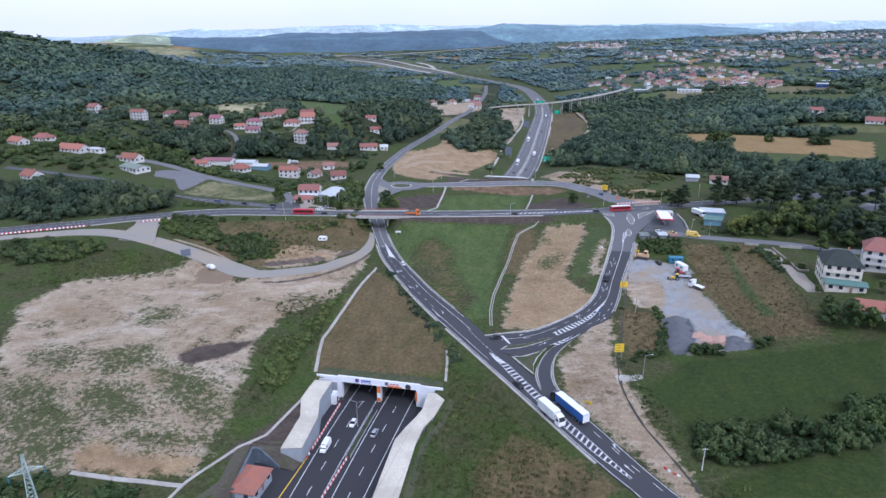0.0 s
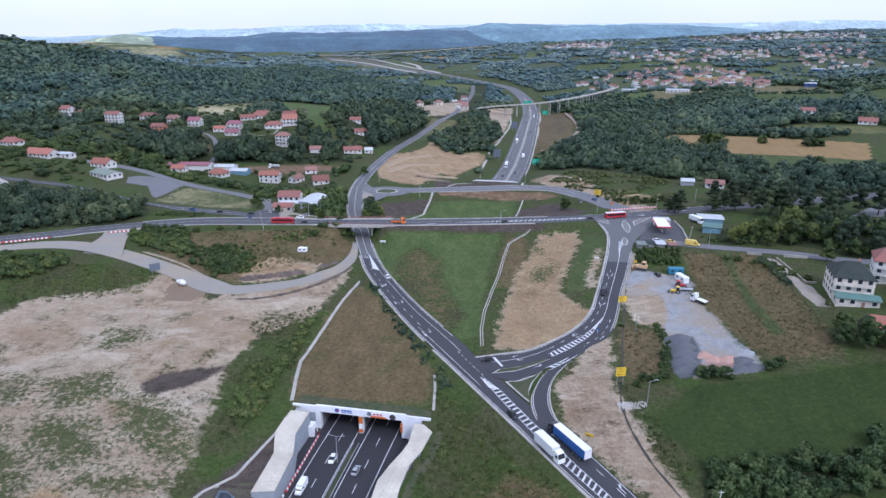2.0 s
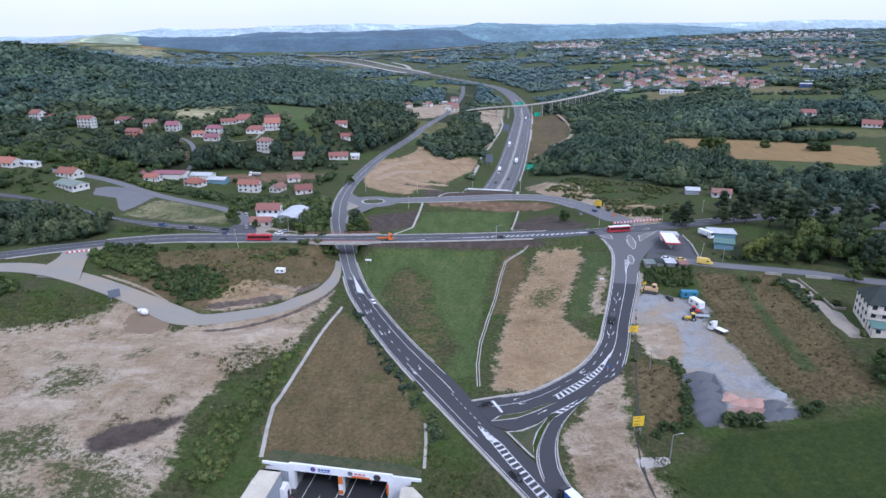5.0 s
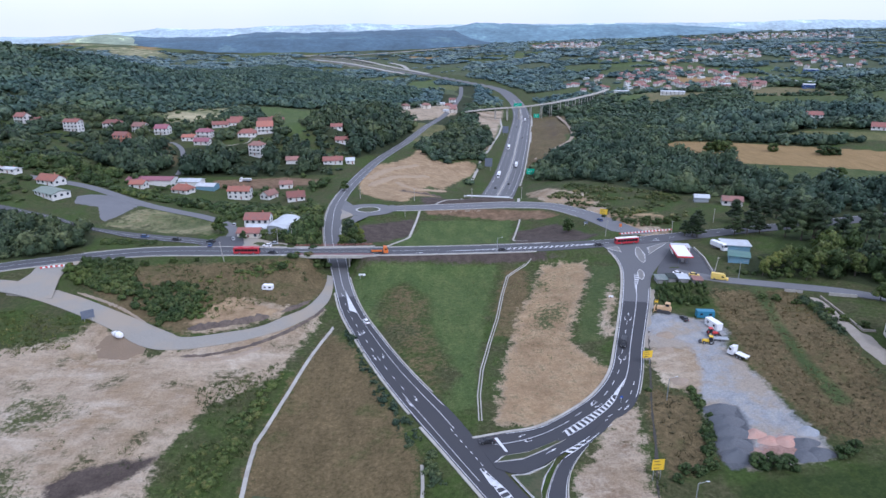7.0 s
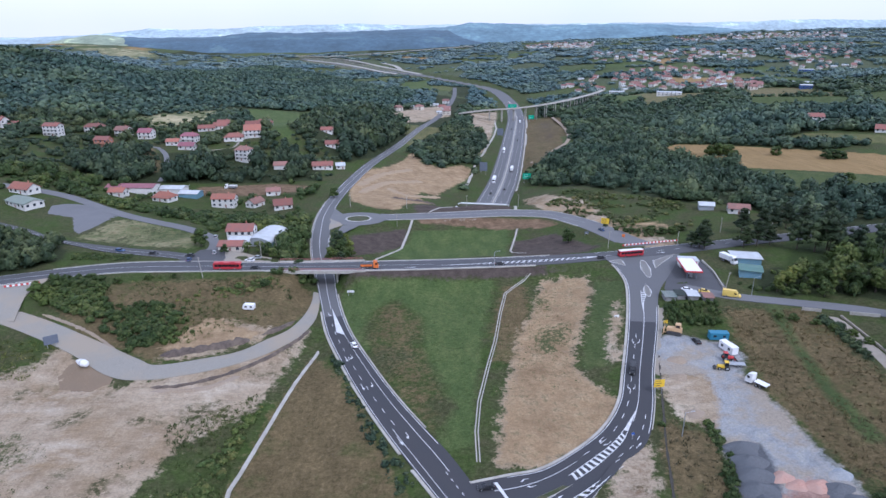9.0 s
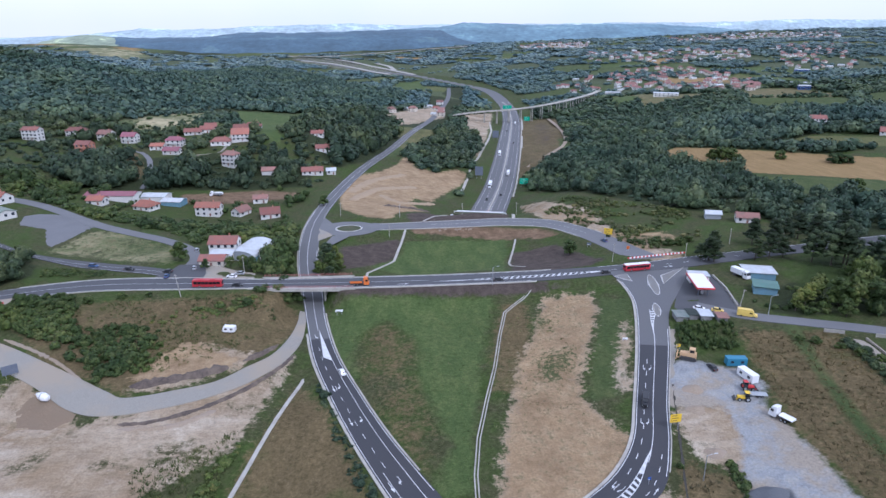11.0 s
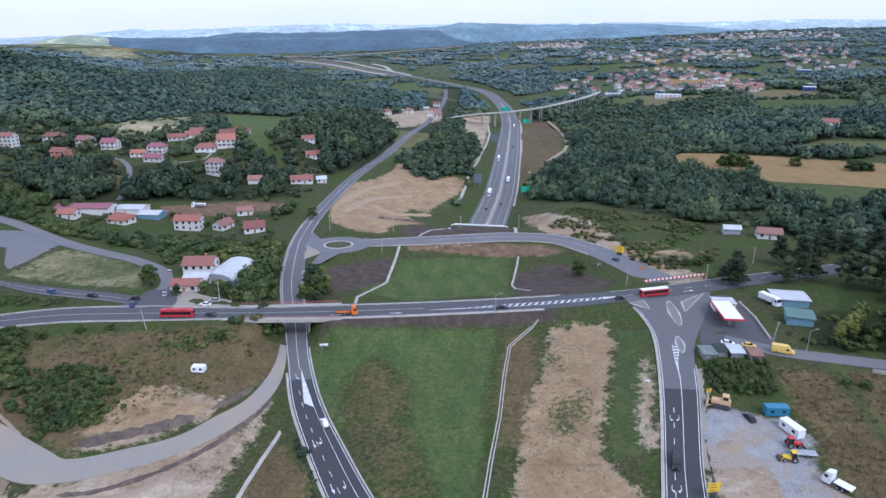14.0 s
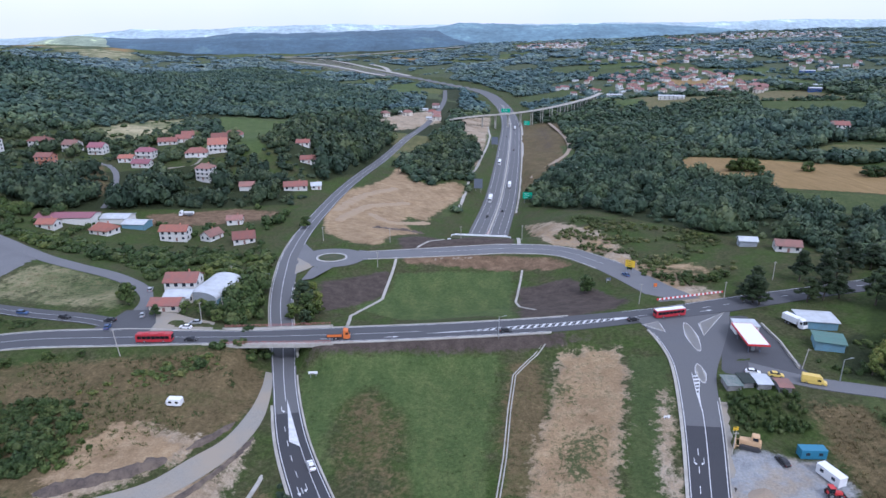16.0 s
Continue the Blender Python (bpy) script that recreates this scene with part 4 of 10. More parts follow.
    ragged = arith(n, l, "ADD", arith(n, l, "MULTIPLY_ADD", clump, 1.5, -0.75), arith(n, l, "MULTIPLY_ADD", tuft, 1.0, -0.5))
    ragged = arith(n, l, "MULTIPLY_ADD", arith(n, l, "SUBTRACT", blotch, 0.5), 0.9, ragged)

    def mask(name, spread_by=1.0, sharp=4.0):
        a = n.new("ShaderNodeAttribute")
        a.attribute_name = name
        v = arith(n, l, "MULTIPLY_ADD", ragged, spread_by, a.outputs["Fac"])
        inside_it = arith(n, l, "GREATER_THAN", a.outputs["Fac"], 0.02)
        return arith(n, l, "MULTIPLY", arith(n, l, "MULTIPLY_ADD", arith(n, l, "SUBTRACT", v, 0.5), sharp, 0.5, True), inside_it)

    def speckled(name):
        """Plants that come up in scattered spots, thicker towards the middle of their patch."""
        a = n.new("ShaderNodeAttribute")
        a.attribute_name = name
        v = arith(n, l, "MULTIPLY_ADD", arith(n, l, "SUBTRACT", tuft, 0.5), 7.0, arith(n, l, "MULTIPLY_ADD", arith(n, l, "SUBTRACT", clump, 0.5), 3.5, arith(n, l, "MULTIPLY_ADD", a.outputs["Fac"], 1.5, -0.45)), True)
        return arith(n, l, "MULTIPLY", v, arith(n, l, "MULTIPLY", a.outputs["Fac"], 3.0, clamp=True))

    col = grass
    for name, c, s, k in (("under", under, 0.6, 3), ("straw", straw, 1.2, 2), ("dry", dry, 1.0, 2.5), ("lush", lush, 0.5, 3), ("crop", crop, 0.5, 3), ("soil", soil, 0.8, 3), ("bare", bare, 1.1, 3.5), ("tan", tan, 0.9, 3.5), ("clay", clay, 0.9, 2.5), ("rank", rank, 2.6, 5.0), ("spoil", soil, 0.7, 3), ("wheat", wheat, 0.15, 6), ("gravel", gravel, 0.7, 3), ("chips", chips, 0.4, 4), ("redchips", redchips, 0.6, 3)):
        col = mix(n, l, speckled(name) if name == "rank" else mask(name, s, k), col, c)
    grit = ramp(n, l, fine, [(0.25, (0.66, 0.66, 0.66)), (0.75, (1.3, 1.3, 1.28))])
    col = mix(n, l, 1.0, col, grit, "MULTIPLY")
    l.new(col, p.inputs["Base Color"])
    p.inputs["Roughness"].default_value = 0.95
    p.inputs["Specular IOR Level"].default_value = 0.15
    bump(n, l, p, fine, 0.8, 0.35)
    return m


ground = build_ground()
link_mesh("cutting_bed", [(x, y, -17.0) for x, y in ((-92, 72), (-64, 165), (-50, 205), (6, 205), (6, 180), (-12, 120), (-22, 72))], [(6, 5, 4, 3, 2, 1, 0)], plain_earth(), ground)


# ---------------------------------------------------------------- roads
class Course:
    """A road's run: points by the metres along it and the share of its width from the left edge."""

    def __init__(self, rows, step=1.5):
        self.r = smooth_rows(rows, step)
        c = (self.r[:, :2] + self.r[:, 2:4]) / 2
        self.s = np.concatenate([[0], np.cumsum(np.hypot(*np.diff(c, axis=0).T))])
        self.length = self.s[-1]

    def shift(self, by):
        """Counts the metres from another place."""
        self.s = self.s - by
        self.length -= by

    def row(self, s):
        return np.array([np.interp(s, self.s, self.r[:, k]) for k in range(5)])

    def at(self, s, v, lift=0.0):
        """v: share of the width; a pair (side, metres) counts metres in from the left (0) or right (1) edge."""
        xl, yl, xr, yr, z = self.row(s)
        if isinstance(v, tuple):
            w = math.hypot(xr - xl, yr - yl)
            v = v[1] / w if v[0] == 0 else 1 - v[1] / w
        return (xl + (xr - xl) * v, yl + (yr - yl) * v, z + lift)

    def near(self, x, y):
        c = (self.r[:, :2] + self.r[:, 2:4]) / 2
        return float(self.s[np.hypot(c[:, 0] - x, c[:, 1] - y).argmin()])

    def ribbon(self, name, v0, v1, lift, material, parent=None, s0=0.0, s1=None, step=3.0, thick=0.0, label="", kind="", cross=1):
        s1 = self.length if s1 is None else s1
        n = max(1, int((s1 - s0) / step))
        verts, faces = [], []
        vs = [v0, v1] if cross == 1 else [v0 + (v1 - v0) * k / cross for k in range(cross + 1)]
        for i in range(n + 1):
            s = s0 + (s1 - s0) * i / n
            for v in vs:
                verts.append(self.at(s, v, lift))
        w = len(vs)
        for i in range(n):
            for k in range(w - 1):
                a = i * w + k
                faces.append((a, a + 1, a + 1 + w, a + w))
        if thick:
            base = len(verts)
            verts += [(x, y, z - thick) for x, y, z in verts]
            for i in range(n):
                a, b = i * w, i * w + w - 1
                faces.append((a + w, a + w + base, a + base, a))
                faces.append((b, b + base, b + w + base, b + w))
            for a in (0, n * w):
                for k in range(w - 1):
                    faces.append((a + k, a + k + base, a + k + 1 + base, a + k + 1) if a == 0 else (a + k + 1, a + k + 1 + base, a + k + base, a + k))
        return link_mesh(name, verts, faces, material, parent, label, kind)


def road(name, rows, material, label, lift=0.0):
    c = Course(rows)
    ob = c.ribbon(name, 0.0, 1.0, lift, material, None, c.s[0], thick=0.35, cross=4, step=2.5)
    tagged(ob, label, "road", kind="structure")
    return c, ob


ramp_road, ramp_ob = road("road_ramp", RAMP_ROAD, ASPHALT, "fresh dark asphalt ramp road running under the bridge")
ramp_road.shift(ramp_road.near(57.5, 95))
loop_road, loop_ob = road("road_loop", LOOP_ROAD, ASPHALT, "fresh dark asphalt link road curving up to the junction", 0.012)
loop_road.ribbon("worn_surface", 0.0, 1.0, 0.03, ASPHALT_WORN, loop_ob, 116, None, 2.5, cross=4)
ramp_road.ribbon("worn_surface", 0.0, 1.0, 0.008, ASPHALT_WORN, ramp_ob, ramp_road.near(-30, 318), ramp_road.length - 1, 2.5, cross=4)
slip_road, slip_ob = road("road_slip", SLIP_LANE, ASPHALT, "single slip lane of dark asphalt beside a grass island", 0.006)
bridge_road, bridge_ob = road("road_bridge", BRIDGE_ROAD, ASPHALT_MID, "grey asphalt main road crossing over the bridge", 0.02)
bridge_road.shift(bridge_road.near(-203, 335) - 8)
site_road, site_ob = road("road_site", SITE_ROAD, CRUSHED, "pale dusty gravel site road past the bare ground", -0.03)
link_west, link_west_ob = road("road_link", LINK_WEST, CRUSHED, "short dusty grey link from the main road to the site road", 0.01)
upper_road, upper_ob = road("road_upper", UPPER_ROAD, ASPHALT_OLD, "worn pale asphalt road from the roundabout", -0.02)
lane_west, lane_west_ob = road("lane_west", LANE_WEST, ASPHALT_OLD, "narrow worn village lane", -0.01)
road("lane_village", LANE_VILLAGE, ASPHALT_OLD, "narrow worn lane climbing through the village")
road("lane_upper", LANE_UPPER, CRUSHED, "pale gravel lane between the upper houses")
road_west, road_west_ob = road("road_west", ROAD_WEST, ASPHALT_MID, "grey asphalt side road from the west", -0.015)
lane_east, lane_east_ob = road("lane_east", LANE_EAST, ASPHALT_OLD, "narrow worn lane past the fuel station", -0.01)
far_viaduct, far_viaduct_ob = road("viaduct", FAR_VIADUCT, CONCRETE, "pale concrete viaduct crossing the far valley")
far_viaduct.ribbon("parapet", (0, -.4), (0, 0), 1.0, CONCRETE, far_viaduct_ob, 0, None, 40, 3)
TRACK_EAST = [(237, 1154), (207, 930), (188, 835), (156, 769), (121, 702)]
road("track_east", [(x - 2.5, y, x + 2.5, y, ground_z(x, y) + .25) for x, y in TRACK_EAST], SAND, "pale dirt track over the grassy mound")
for lane in FAR_LANES:
    road("lane_far", [(x - 8, y - 8, x + 8, y + 8, ground_z(x, y) + 1.5) for x, y in lane], CONCRETE, "pale slip road of the far interchange")
motorway, motorway_ob = road("motorway", MOTORWAY, ASPHALT_FRESH, "dual carriageway of dark asphalt through the tunnel")
motorway.ribbon("worn_surface", 0.0, 1.0, 0.02, ASPHALT_WORN, motorway_ob, motorway.near(52, 510), motorway.length - 1, 5, cross=2)

# ---------------------------------------------------------------- kerbs, verges and road markings
def strips(course, parent, rows, material=CONCRETE):
    """rows: name, s0, s1, side, metres out, metres in, lift, thickness."""
    for name, s0, s1, side, a, b, lift, thick in rows:
        lo, hi = ((side, a), (side, b)) if side == 0 else ((side, b), (side, a))
        course.ribbon(name, lo, hi, lift, material, parent, s0, s1, 3.0, thick)


def line(course, parent, s0, s1, v, width=0.2, name="edge_line", lift=0.045):
    w = width / 2
    if isinstance(v, tuple):
        lo, hi = ((v[0], v[1] - w), (v[0], v[1] + w)) if v[0] == 0 else ((v[0], v[1] + w), (v[0], v[1] - w))
        return course.ribbon(name, lo, hi, lift, PAINT, parent, s0, s1, 2.5)
    r = course.row((s0 + s1) / 2)
    w /= math.hypot(r[2] - r[0], r[3] - r[1])
    return course.ribbon(name, v - w, v + w, lift, PAINT, parent, s0, s1, 2.5)


def dashes(course, parent, s0, s1, v, dash=3.0, gap=6.0, width=0.2):
    s = s0
    while s + dash <= s1:
        k = (s - s0) / max(s1 - s0, 1)
        line(course, parent, s, s + dash, v[0] + (v[1] - v[0]) * k if isinstance(v, list) else v, width, "lane_dash")
        s += dash + gap


ARROWS = {
    "ahead": [(-.12, 0), (.12, 0), (.12, 3), (.5, 3), (0, 5), (-.5, 3), (-.12, 3)],
    "turn": [(-.1, 0), (.1, 0), (.1, 2.4), (.45, 2.9), (.45, 2.4), (1.0, 3.4), (.45, 4.3), (.45, 3.7), (-.1, 2.9)],
}


def arrow(course, parent, s, v, kind="ahead", back=False, mirror=False, size=1.0):
    r = course.row(s)
    w = math.hypot(r[2] - r[0], r[3] - r[1])
    sx, sy = (-1 if mirror else 1) * (-1 if back else 1), -1 if back else 1
    verts = [course.at(s + sy * y * size, v + sx * x * size * 1.15 / w, 0.045) for x, y in ARROWS[kind]]
    return link_mesh("lane_arrow", verts, [tuple(range(len(verts)))], PAINT, parent)


def ladder(course, parent, knots, pitch=2.4, bar=1.0, lean=0.8):
    """A hatched strip: two lines and slanting bars between. knots: s, v left, v right."""
    k = np.array(knots, float)
    order = np.argsort(k[:, 0])
    k = k[order]
    for col in (1, 2):
        n = int((k[-1, 0] - k[0, 0]) / 2) + 1
        pts = []
        for s in np.linspace(k[0, 0], k[-1, 0], n):
            v = np.interp(s, k[:, 0], k[:, col])
            r = course.row(s)
            w = .1 / math.hypot(r[2] - r[0], r[3] - r[1])
            pts += [course.at(s, v - w, .045), course.at(s, v + w, .045)]
        link_mesh("hatch_line", pts, [(2 * i, 2 * i + 1, 2 * i + 3, 2 * i + 2) for i in range(n - 1)], PAINT, parent)
    s = k[0, 0] + 1
    while s + bar + abs(lean) < k[-1, 0]:
        a, b = np.interp(s, k[:, 0], k[:, 1]), np.interp(s, k[:, 0], k[:, 2])
        if abs(b - a) > .02:
            link_mesh("hatch_bar", [course.at(s, a, .045), course.at(s + bar, a, .045), course.at(s + bar + lean, b, .045), course.at(s + lean, b, .045)], [(3, 2, 1, 0)], PAINT, parent)
        s += pitch


def blot(course, parent, pts, name="painted_wedge"):
    verts = [course.at(s, v, .045) for s, v in pts]
    return link_mesh(name, verts, [tuple(range(len(verts)))], PAINT, parent)


# the ramp road
strips(ramp_road, ramp_ob, [("kerb", 52, 140, 0, -.95, -.05, .06, .3), ("kerb", 147, 244, 0, -.9, -.05, .06, .3), ("gutter", 158, 262, 1, -.6, -.05, .03, .25), ("kerb", 276, 420, 0, -.5, 0, .08, .3), ("kerb", 300, 345, 1, -.5, 0, .1, .3)])
line(ramp_road, ramp_ob, 10, 262, (0, .45))
line(ramp_road, ramp_ob, 10, 72, (1, .45))
line(ramp_road, ramp_ob, 148, 262, (1, .5))
line(ramp_road, ramp_ob, 262, 900, (0, .5), .2)
line(ramp_road, ramp_ob, 262, 340, (1, .5), .2)
line(ramp_road, ramp_ob, 400, 900, (1, .5), .2)
line(ramp_road, ramp_ob, 246, 900, .48, .2, "centre_line")
line(ramp_road, ramp_ob, 136, 222, .7, .18, "centre_line")
line(ramp_road, ramp_ob, 112, 158, .22, .18, "lane_line")
dashes(ramp_road, ramp_ob, 160, 236, .34, 2.5, 4.5, .18)
dashes(ramp_road, ramp_ob, 118, 138, .62, 1.2, 1.6, .2)
dashes(ramp_road, ramp_ob, 14, 76, .76, 3, 4.5, .2)
for s, v, kind, back, mirror in ((206, .48, "turn", True, False), (205, .24, "ahead", True, False), (186, .56, "turn", True, False), (185, .22, "ahead", True, False), (156, .46, "turn", True, False), (154, .18, "ahead", True, False), (243, .3, "turn", True, True),
                                 (70, .86, "turn", False, False), (52, .84, "turn", False, False), (44, .6, "ahead", False, False), (78, .66, "ahead", False, False)):
    arrow(ramp_road, ramp_ob, s, v, kind, back, mirror, .8)
blot(ramp_road, ramp_ob, [(247, .54), (225, .4), (222, .7)])
ladder(ramp_road, ramp_ob, [(117, .5, .56), (107, .42, .66), (98, .34, .6), (88, .27, .53), (70, .17, .42), (55, .2, .43), (42, .33, .4)], 2.1, .7)
blot(ramp_road, ramp_ob, [(117, .48), (110, .4), (108, .66)])

# the loop road
strips(loop_road, loop_ob, [("kerb", 0, 150, 0, -.9, -.02, .1, .3), ("kerb", 150, 176, 0, -.8, -.02, .1, .3), ("gutter", 54, 130, 1, -.35, -.02, .04, .3)])
strips(loop_road, loop_ob, [("gravel_shoulder", 96, 128, 1, -2.6, -.4, -.02, .3)], CRUSHED)
line(loop_road, loop_ob, 8, 172, (0, .4))
line(loop_road, loop_ob, 52, 128, (1, .5))
line(loop_road, loop_ob, 4, 32, .26, .18, "lane_line")
dashes(loop_road, loop_ob, 36, 112, [.22, .3], 2.6, 4.2)
line(loop_road, loop_ob, 56, 124, .53, .2, "centre_line")
ladder(loop_road, loop_ob, [(25, .47, .66), (32, .44, .66), (40, .43, .6), (49, .41, .53), (52, .42, .5)], 1.9, .85, -1.2)
blot(loop_road, loop_ob, [(51, .41), (51, .52), (62, .53)])
ladder(loop_road, loop_ob, [(19, .98, 1.13), (24, 1.0, 1.12), (30, .99, 1.05)], 1.7, .8, 1.0)
blot(loop_road, loop_ob, [(29, .99), (29, 1.07), (37, .86), (36, .84)])
dashes(loop_road, loop_ob, 38, 62, .8, 2, 3)
for s, v, kind, back, mirror in ((14, .13, "turn", True, True), (15, .33, "turn", True, False), (16, .8, "ahead", False, False), (46, .15, "turn", True, True), (45, .36, "turn", True, False), (75, .17, "turn", True, True), (75, .4, "turn", True, False),
                                 (103, .18, "turn", True, True), (103, .42, "turn", True, False), (44, .9, "ahead", False, False), (33, 1.05, "ahead", False, False)):
    arrow(loop_road, loop_ob, s, v, kind, back, mirror, .66)
blot(loop_road, loop_ob, [(4.6, .08), (5.4, .08), (6.6, .47), (5.8, .47)], "stop_line")
line(slip_road, slip_ob, 4, 44, (1, .4))
line(slip_road, slip_ob, 8, 40, (0, .4))
strips(slip_road, slip_ob, [("kerb", 6, 40, 1, -.5, -.02, .08, .3), ("kerb", 6, 38, 0, -.4, -.02, .08, .3)])


def island(name, outline, z, label, top, kerb=0.35, tall=0.14, tilt=(0, 0), course=None):
    """A traffic island: kerb stones round a filled middle."""
    base = thing(name, label, "traffic island", kind="structure")
    c = np.mean(np.array(outline, float), 0)
    inner = [tuple(c + (np.array(p) - c) * (1 - kerb / max(np.hypot(*(np.array(p) - c)), .8))) for p in outline]
    h = [z + (p[0] - c[0]) * tilt[0] + (p[1] - c[1]) * tilt[1] for p in outline]
    n = len(outline)
    if course:
        h = [course.row(course.near(*p))[4] for p in outline]
    verts = [(*p, q - .3) for p, q in zip(outline, h)] + [(*p, q + tall) for p, q in zip(outline, h)] + [(*p, q + tall) for p, q in zip(inner, h)] + [(*p, q + tall - .05) for p, q in zip(inner, h)]
    faces = []
    for r in range(3):
        for i in range(n):
            j = (i + 1) % n
            faces.append((r * n + i, r * n + j, (r + 1) * n + j, (r + 1) * n + i))
    link_mesh("kerb", verts, faces, CONCRETE, base)
    outer = [tuple(c + (np.array(p) - c) * (1 + .55 / max(np.hypot(*(np.array(p) - c)), .8))) for p in outline]
    gap_ = [tuple(c + (np.array(p) - c) * (1 + .2 / max(np.hypot(*(np.array(p) - c)), .8))) for p in outline]
    link_mesh("edge_line", [(*p, q + .06) for p, q in zip(gap_, h)] + [(*p, q + .06) for p, q in zip(outer, h)], [(i, i + n, (i + 1) % n + n, (i + 1) % n) for i in range(n)], PAINT, base, "white painted line round the kerb")
    link_mesh("fill", [(*p, q + tall - .03) for p, q in zip(inner, h)], [tuple(range(n))], top, base)
    return base


def oval(cx, cy, a, b, turn, n=16):
    c, s = math.cos(radians(turn)), math.sin(radians(turn))
    return [(cx + a * math.cos(k) * c - b * math.sin(k) * s, cy + a * math.cos(k) * s + b * math.sin(k) * c) for k in np.linspace(0, 2 * math.pi, n, endpoint=False)]


island("traffic_island", [(25, 201.5), (29, 201.8), (34, 204.5), (37.4, 207.6), (33, 200.5), (31.2, 195.5), (30.6, 189.8), (29.6, 191.5)], -4.5, "triangular grass traffic island with pale kerbs", GRASS_STRIP, tilt=(.02, 0))
island("median_island", [loop_road.at(s, v)[:2] for s, v in ((1.5, .78), (5, .57), (12, .58), (20, .6), (26, .635), (27, .68), (25.5, .725), (18, .7), (10, .69), (4, .72))], -4.2, "long narrow grass median between two lanes", GRASS_STRIP, tilt=(.025, 0))
island("traffic_island", oval(104.6, 343, 10.3, 1.7, 79), 4.62, "pale paved teardrop traffic island with kerbs", ISLAND_FILL, course=loop_road)
island("traffic_island", oval(97.1, 319.5, 5.2, 1.15, 76), 4.05, "small pale paved traffic island", ISLAND_FILL, course=loop_road)
island("traffic_island", [(91, 352.6), (97.4, 355), (96.6, 347), (94.5, 349)], 4.95, "pale three-cornered traffic island", ISLAND_FILL)
island("traffic_island", [(111.6, 352.4), (125.6, 361.6), (117.5, 353), (109, 343)], 4.95, "pale three-cornered traffic island", ISLAND_FILL)
ladder(loop_road, loop_ob, [(130, .46, .5), (139, .42, .58), (143, .4, .6)], 1.9, .9, .3)
blot(loop_road, loop_ob, [(122, .52), (131, .45), (132, .52)])

# the bridge road
strips(bridge_road, bridge_ob, [("kerb", 150, 272, 0, -1.0, -.02, .12, .35), ("kerb", 60, 278, 1, -.6, -.02, .12, .35), ("kerb", 20, 150, 0, -.5, 0, .08, .3)])
line(bridge_road, bridge_ob, -105, 270, (0, .5))
line(bridge_road, bridge_ob, -105, 276, (1, .5))
line(bridge_road, bridge_ob, -105, 225, .5, .18, "centre_line")
ladder(bridge_road, bridge_ob, [(238, .34, .36), (250, .33, .47), (262, .32, .54), (290, .36, .56), (296, .4, .5)], 2.6, 1.0, 1.2)
blot(bridge_road, bridge_ob, [(296, .36), (296, .55), (306, .44)])
blot(bridge_road, bridge_ob, [(226, .33), (240, .32), (240, .4)])
for s, v in ((212, .2), (190, .2), (60, .25), (330, .25)):
    arrow(bridge_road, bridge_ob, s, v, "ahead", False)
dashes(bridge_road, bridge_ob, 306, 420, .5, 3, 6)
line(bridge_road, bridge_ob, 300, 470, (1, .4))
line(road_west, road_west_ob, 8, 150, .5, .15, "centre_line")
line(road_west, road_west_ob, 8, 150, (0, .4), .15)
line(upper_road, upper_ob, 30, 128, .52, .15, "centre_line")
line(upper_road, upper_ob, 0, 132, (0, .5), .15)
line(upper_road, upper_ob, 0, 132, (1, .5), .15)
strips(upper_road, upper_ob, [("kerb", 2, 132, 0, -.4, 0, .1, .3), ("kerb", 2, 132, 1, -.4, 0, .1, .3)])

# junction of the side roads in the west, and the roundabout
link_mesh("junction_apron", [(-106, 359.5, 5.06), (-84, 358.5, 5.03), (-84, 366, 5.05), (-88, 378, 5.0), (-99, 378, 5.0), (-101, 370, 5.05), (-104, 364.5, 5.06)], [tuple(range(7))], ASPHALT_MID, lane_west_ob)
link_mesh("yard", [(-84, 359.4, 5.03), (-62, 358.6, 5.0), (-63, 366, 4.7), (-72, 370, 4.6), (-80, 375, 4.75), (-88, 377, 4.95), (-84.5, 367, 5.02)], [tuple(range(7))], CRUSHED, lane_west_ob)


def roundabout():
    cx, cy, z, r0, r1 = ROUNDABOUT
    n = 40
    verts, faces = [], []
    for k in range(n):
        a = 2 * math.pi * k / n
        for r in (r0 - .5, r1):
            verts.append((cx + 1.15 * r * math.cos(a), cy + .95 * r * math.sin(a), z + .01))
    for k in range(n):
        j = (k + 1) % n
        faces.append((2 * k, 2 * k + 1, 2 * j + 1, 2 * j))
    ob = link_mesh("roundabout", verts, faces, ASPHALT_OLD)
    tagged(ob, "worn pale asphalt roundabout with a grass middle", "road", kind="structure")
    apron_out = [(-17, 448.5, z + .02), (-10, 450.4, z + .02), (-10, 462, z + .02), (-17, 464.5, z + .02)]
    link_mesh("apron", apron_out, [(0, 1, 2, 3)], ASPHALT_OLD, ob)
    west = [(-38, 441, z + .02), (-41, 424, z + .02), (-36, 426, z + .02), (-28, 440.5, z + .02)]
    link_mesh("apron", west, [(0, 3, 2, 1)], ASPHALT_OLD, ob)
    link_mesh("apron", [(-47, 455, z + .02), (-40, 445, z + .02), (-40, 464, z + .02), (-46.5, 478, z - .02)], [(0, 1, 2, 3)], ASPHALT_OLD, ob)
    link_mesh("apron", [(-47, 455, z + .025), (-45, 432, z + .025), (-38, 441, z + .025), (-40, 446, z + .025)], [(0, 1, 2, 3)], CRUSHED, ob)


roundabout()
island("roundabout_island", oval(-30, 454, 7.2, 6.0, 0, 24), -2.75, "round dry-grass island of the roundabout", GRASS_STRIP, .5)


